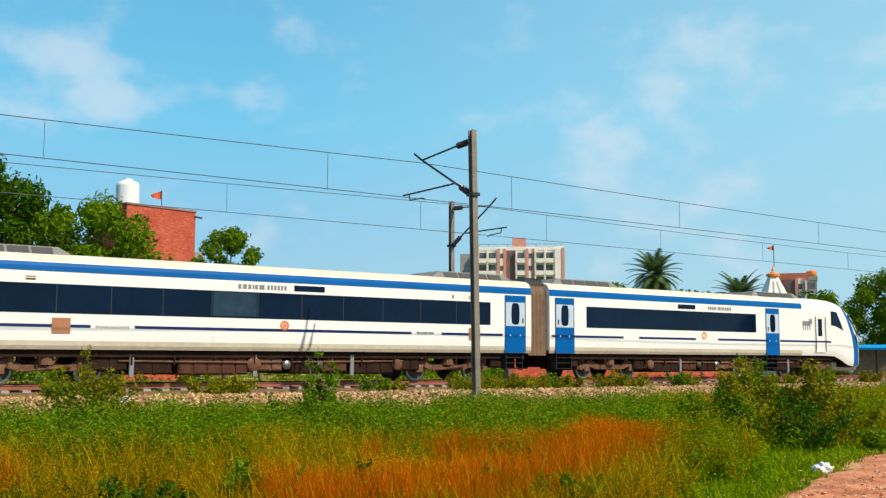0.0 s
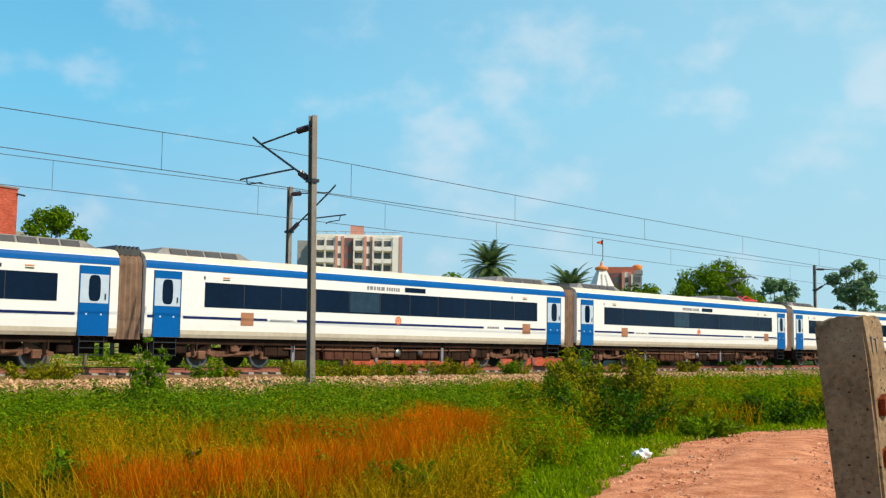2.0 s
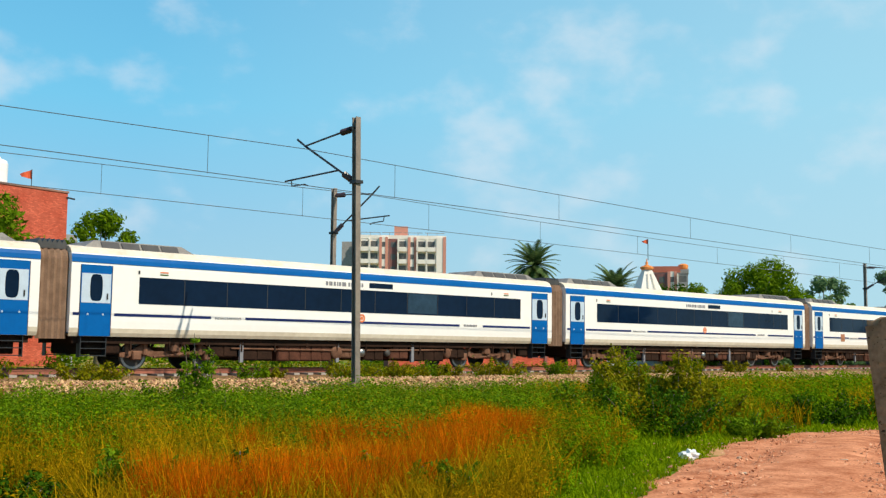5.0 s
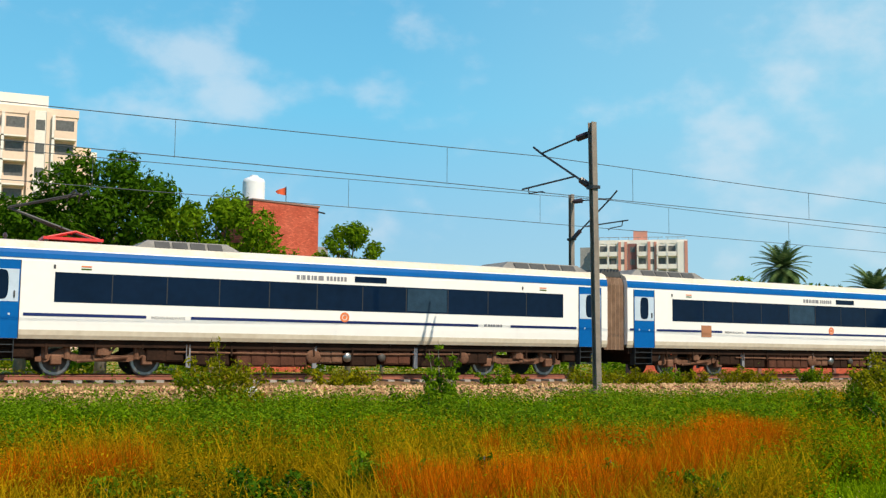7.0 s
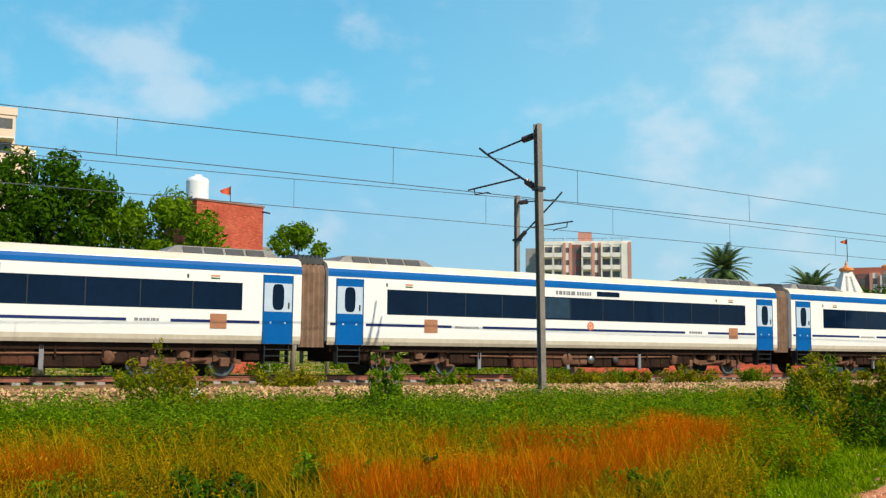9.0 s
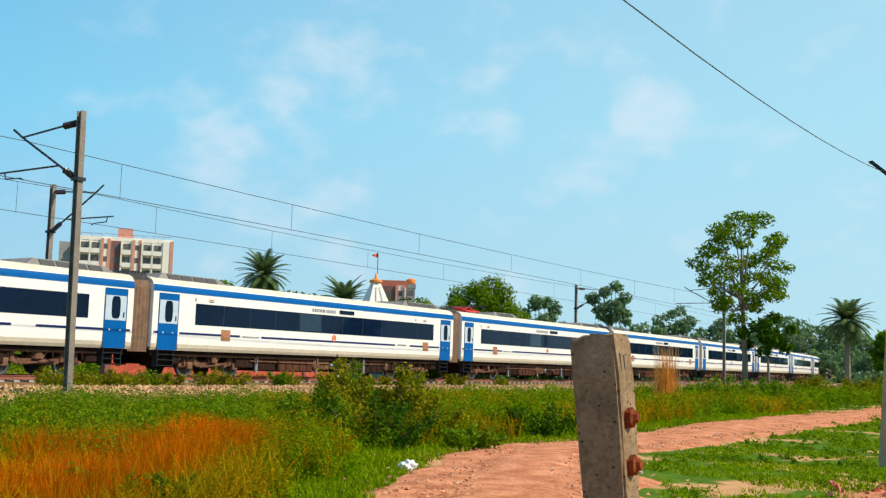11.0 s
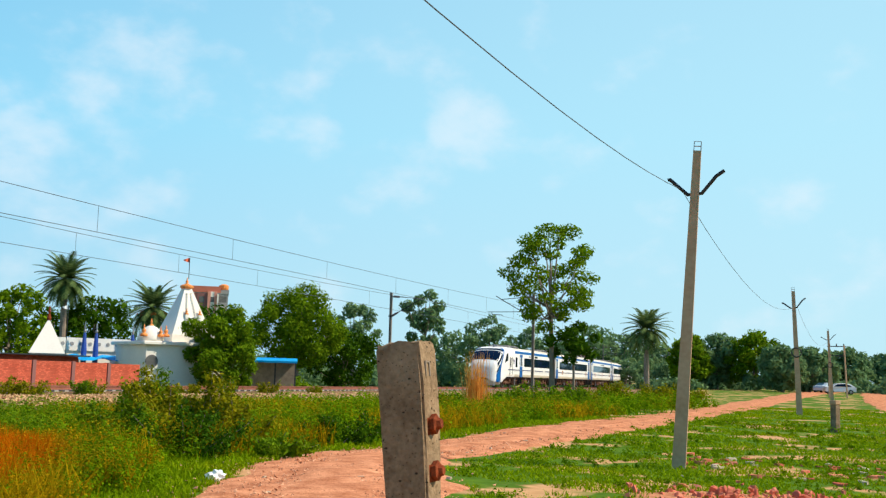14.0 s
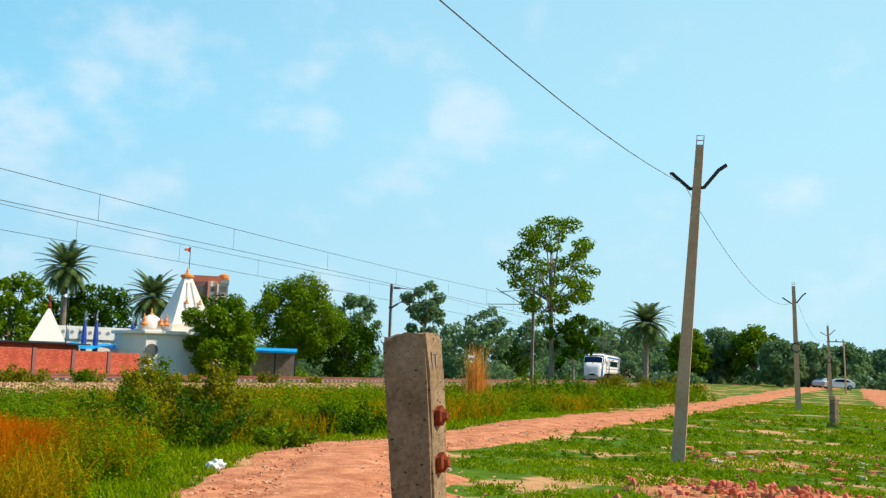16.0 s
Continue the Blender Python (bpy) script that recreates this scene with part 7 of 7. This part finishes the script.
def build_bush(p, h, r, seed, material, label, leaves=1400, leaf=0.06, stems=9, name="bush", category="bush"):
    rng = np.random.default_rng(seed)
    root = empty(name, Matrix.Translation(p), label=label, category=category)
    bm = bmesh.new()
    cents, rads = [], []
    for i in range(stems):
        a, k = rng.random() * 6.28, rng.random() ** 0.5
        hh = h * (0.55 + 0.45 * rng.random()) * (1 - 0.35 * k)
        tip = Vector((math.cos(a) * r * k, math.sin(a) * r * k, hh))
        tube(bm, [(tip.x * 0.2, tip.y * 0.2, -0.1), (tip.x * 0.6, tip.y * 0.6, hh * 0.5), tuple(tip)], [0.02, 0.014, 0.005], 5)
        for f in (0.35, 0.55, 0.75, 0.92):
            cents.append((tip.x * (0.3 + 0.7 * f), tip.y * (0.3 + 0.7 * f), hh * f))
            rads.append(r * 0.30 * (1.25 - 0.7 * f))
    part("stem", bm, M_BARK, root)
    quads("foliage", leaf_cloud(cents, rads, leaves, leaf, rng, 0.9, 0.2), material, root)
    return root


def build_bushes():
    g = "leafy green bush in the field by the railway"
    for i, (az, d, h, r, m, n) in enumerate((
            (18.4, 22, 2.5, 0.95, M_LEAF_L, 3600), (6.6, 21, 2.0, 0.55, M_LEAF_M, 2600), (7.4, 20.5, 1.3, 0.9, M_LEAF_M, 3000), (4.8, 18.5, 1.1, 1.0, M_LEAF_M, 3600), (-14.4, 21, 1.6, 1.1, M_LEAF_M, 4000),
            (-17.0, 21.5, 2.3, 1.35, M_LEAF_L, 6500), (-19.0, 21, 1.9, 1.2, M_LEAF_L, 4600), (-15.8, 23, 2.1, 1.2, M_LEAF_M, 4600), (-20.6, 22, 1.7, 1.1, M_LEAF_L, 3200), (-18.0, 19.5, 1.3, 1.2, M_LEAF_D, 3600), (9.0, 10.6, 0.85, 0.8, M_LEAF_M, 4200), (4.2, 10.2, 0.85, 0.7, M_LEAF_D, 4200),
            (-2.5, 10.4, 0.78, 0.6, M_LEAF_M, 3200), (-8.0, 10.6, 0.72, 0.6, M_LEAF_M, 3000), (15.5, 10.6, 0.7, 0.7, M_LEAF_D, 3200), (22.0, 10.8, 0.7, 0.8, M_LEAF_M, 3200), (-25.5, 24.8, 0.85, 1.2, M_LEAF_D, 2800), (-28.0, 27, 0.8, 1.3, M_LEAF_D, 2600), (-22.5, 20.5, 0.6, 0.9, M_LEAF_M, 2200),
            (-36.0, 52, 1.7, 1.8, M_LEAF_M, 2500), (-38.8, 56, 1.6, 1.6, M_LEAF_M, 2200), (-33.5, 48, 1.3, 1.6, M_LEAF_M, 2200), (-40.6, 66, 1.6, 2.2, M_LEAF_L, 2500), (-42.5, 72, 1.5, 2.4, M_LEAF_L, 2500), (-31.0, 45, 1.0, 1.4, M_LEAF_L, 2200), (-44.2, 84, 1.4, 2.4, M_LEAF_L, 2200))):
        build_bush(at_az(az, d), h, r, 100 + i, m, g, n, 0.024 + d * 0.0010)
    # scrub between the tracks and below the wall
    rng = np.random.default_rng(61)
    spots = [(az, -3.4) for az in (20.5, 19.0, 12.2, 11.0, 3.4, 2.6, -0.7, -1.5, -2.4, -3.2, -4.0, -4.9, -5.7, -6.6, -8.9, -9.5, -12.6, -13.4, -16.5, -18.0, -20.0, -22.5, -24.5)]
    spots += [(az, 6.6) for az in (-3.6, -4.2, -6.9, -7.4, -9.0, -12.3, -12.9, -13.6, -27, -30)]
    for i, (az, off) in enumerate(spots):
        p = on_track(s_at(az, off), off + 0.3 * rng.normal(), -0.42 if off < 0 else -0.9)
        build_bush(p, 0.75 + 0.3 * rng.random(), 0.7 + 0.35 * rng.random(), 150 + i, M_LEAF_L if i % 4 else M_LEAF_M, "low yellow-green scrub beside the rails", 1500, 0.055, 10)
    # straw reeds
    p = at_az(-33.3, 45)
    rng = np.random.default_rng(3)
    pts = [(p.x + rng.normal() * 0.22, p.y + rng.normal() * 0.22, p.z - 0.02) for _ in range(420)]
    ob = blades("reed_clump", pts, 0.9 + 1.9 * rng.random(420) ** 1.6, 0.012, 0.16, M_REED, 4, "tall clump of straw-coloured dry reeds", "reeds")
    ob["kind"] = "thing"


build_bushes()


def build_litter():
    p = at_az(-19.6, 15.6)
    bag = empty("plastic_bag", Matrix.Translation(p + Vector((0, 0, 0.06))), label="crumpled white plastic bag lying in the grass", category="plastic bag")
    bm = bmesh.new()
    bmesh.ops.create_icosphere(bm, subdivisions=3, radius=0.5)
    for v in bm.verts:
        n = noise.noise(v.co * 4)
        v.co = Vector((v.co.x * 0.27, v.co.y * 0.18, v.co.z * 0.17)) * (1 + 0.7 * n)
    part("film", bm, M_PLASTIC, bag)
    rng = random.Random(21)
    meshes = []
    for i in range(6):
        bm = bmesh.new()
        box(bm, -0.5, 0.5, -0.25, 0.25, -0.17, 0.17)
        bmesh.ops.subdivide_edges(bm, edges=bm.edges, cuts=1, use_grid_fill=True)
        for v in bm.verts:
            v.co *= 1 + 0.5 * noise.noise(v.co * 3 + Vector((i * 9, 0, 0)))
        me = bpy.data.meshes.new("rubble_piece")
        bm.to_mesh(me)
        bm.free()
        me.materials.append(M_RUBBLE if i < 4 else M_SAND)
        meshes.append(me)
    pile = empty("brick_rubble", Matrix.Translation(at_az(-47, 15.5)), label="heap of broken pinkish-red brick rubble", category="rubble")
    for i in range(295):
        az, d = rng.gauss(-48.8, 3.2), rng.gauss(15.3, 0.9)
        q = at_az(az, d)
        ob = new("brick_piece", meshes[rng.randrange(4)])
        ob.parent = pile
        s = rng.uniform(0.05, 0.19)
        hgt = 0.16 * math.exp(-((az + 48.5) / 3) ** 2 - ((d - 15.6) / 1.0) ** 2)
        ob.matrix_basis = pile.matrix_basis.inverted() @ Matrix.Translation(q + Vector((0, 0, s * 0.12 + hgt * rng.random()))) @ Euler((rng.random() * 6, rng.random() * 6, rng.random() * 6)).to_matrix().to_4x4() @ Matrix.Diagonal((s, s, s, 1))
    vs, fs = [(0, 0, 0.05)], []
    c0 = at_az(-48.8, 15.3)
    for r in (0.4, 0.75, 1.0):
        for k in range(28):
            a = 2 * math.pi * k / 28
            w = 1 + 0.25 * noise.noise(Vector((math.cos(a) * 2, math.sin(a) * 2, 4)))
            q = at_az(-48.8 + math.cos(a) * 7.5 * r * w, 15.3 + math.sin(a) * 1.7 * r * w)
            vs.append((q.x - c0.x, q.y - c0.y, q.z - c0.z + (0.06 if r < 0.9 else -0.02)))
    for k in range(28):
        fs.append((0, 1 + k, 1 + (k + 1) % 28))
        for j in (0, 28):
            fs.append((1 + j + k, 29 + j + k, 29 + j + (k + 1) % 28, 1 + j + (k + 1) % 28))
    bed = pyd("rubble_bed", vs, fs, M_PATH, pile, smooth=True)
    bed.matrix_basis = pile.matrix_basis.inverted() @ Matrix.Translation(c0)
    for i in range(90):
        az, d = rng.uniform(-54, -44), rng.choice((rng.gauss(20.5, 1.2), rng.gauss(24, 2.0), rng.gauss(23, 1.2)))
        q = at_az(az, d)
        ob = new("stone", meshes[rng.randrange(6)])
        s = rng.uniform(0.05, 0.26)
        ob.matrix_basis = Matrix.Translation(q + Vector((0, 0, s * 0.08))) @ Euler((0, 0, rng.random() * 6)).to_matrix().to_4x4() @ Matrix.Diagonal((s, s, s, 1))
        tagged(ob, "loose piece of broken brick on bare ground", "stone", "loose stones")
    for i in range(110):
        k = rng.random() * 8 + 1.2
        x, y, w = path_at(k)
        ob = new("stone", meshes[4 + rng.randrange(2)])
        s = rng.uniform(0.03, 0.11)
        x, y = x + rng.uniform(-w, w), y + rng.uniform(-w, w) * 0.5
        ob.matrix_basis = Matrix.Translation((x, y, ground_z(x, y) + 0.05)) @ Euler((0, 0, rng.random() * 6)).to_matrix().to_4x4() @ Matrix.Diagonal((s, s, s, 1))
        tagged(ob, "small loose stone on the dirt path", "stone", "loose stones")


build_litter()


# ---------------------------------------------------------------- what moves
def motions():
    lag = {0.0: 0.15, 6.5: -0.55, 7.0: -0.08, 8.0: 0.35, 8.5: 0.15}
    for i, ob, turn in COACHES:
        rows = []
        for k in range(33):
            t = k * 0.5
            s = 47.722 + 30.5577 * t + lag.get(t, 0.0) - 24.0 * (i - 0.5)
            a, b = on_track(s - 8.0), on_track(s + 8.0)
            mid = (a + b) / 2
            yaw = math.atan2(b.y - a.y, b.x - a.x)
            tilt = math.atan2(b.z - a.z, (b - a).xy.length)
            m = Matrix.Translation(mid) @ Matrix.Rotation(yaw, 4, "Z") @ Matrix.Rotation(-tilt, 4, "Y")
            if turn:
                m = m @ Matrix.Rotation(math.pi, 4, "Z")
            rows.append((t, m))
        walk(ob, rows)


motions()
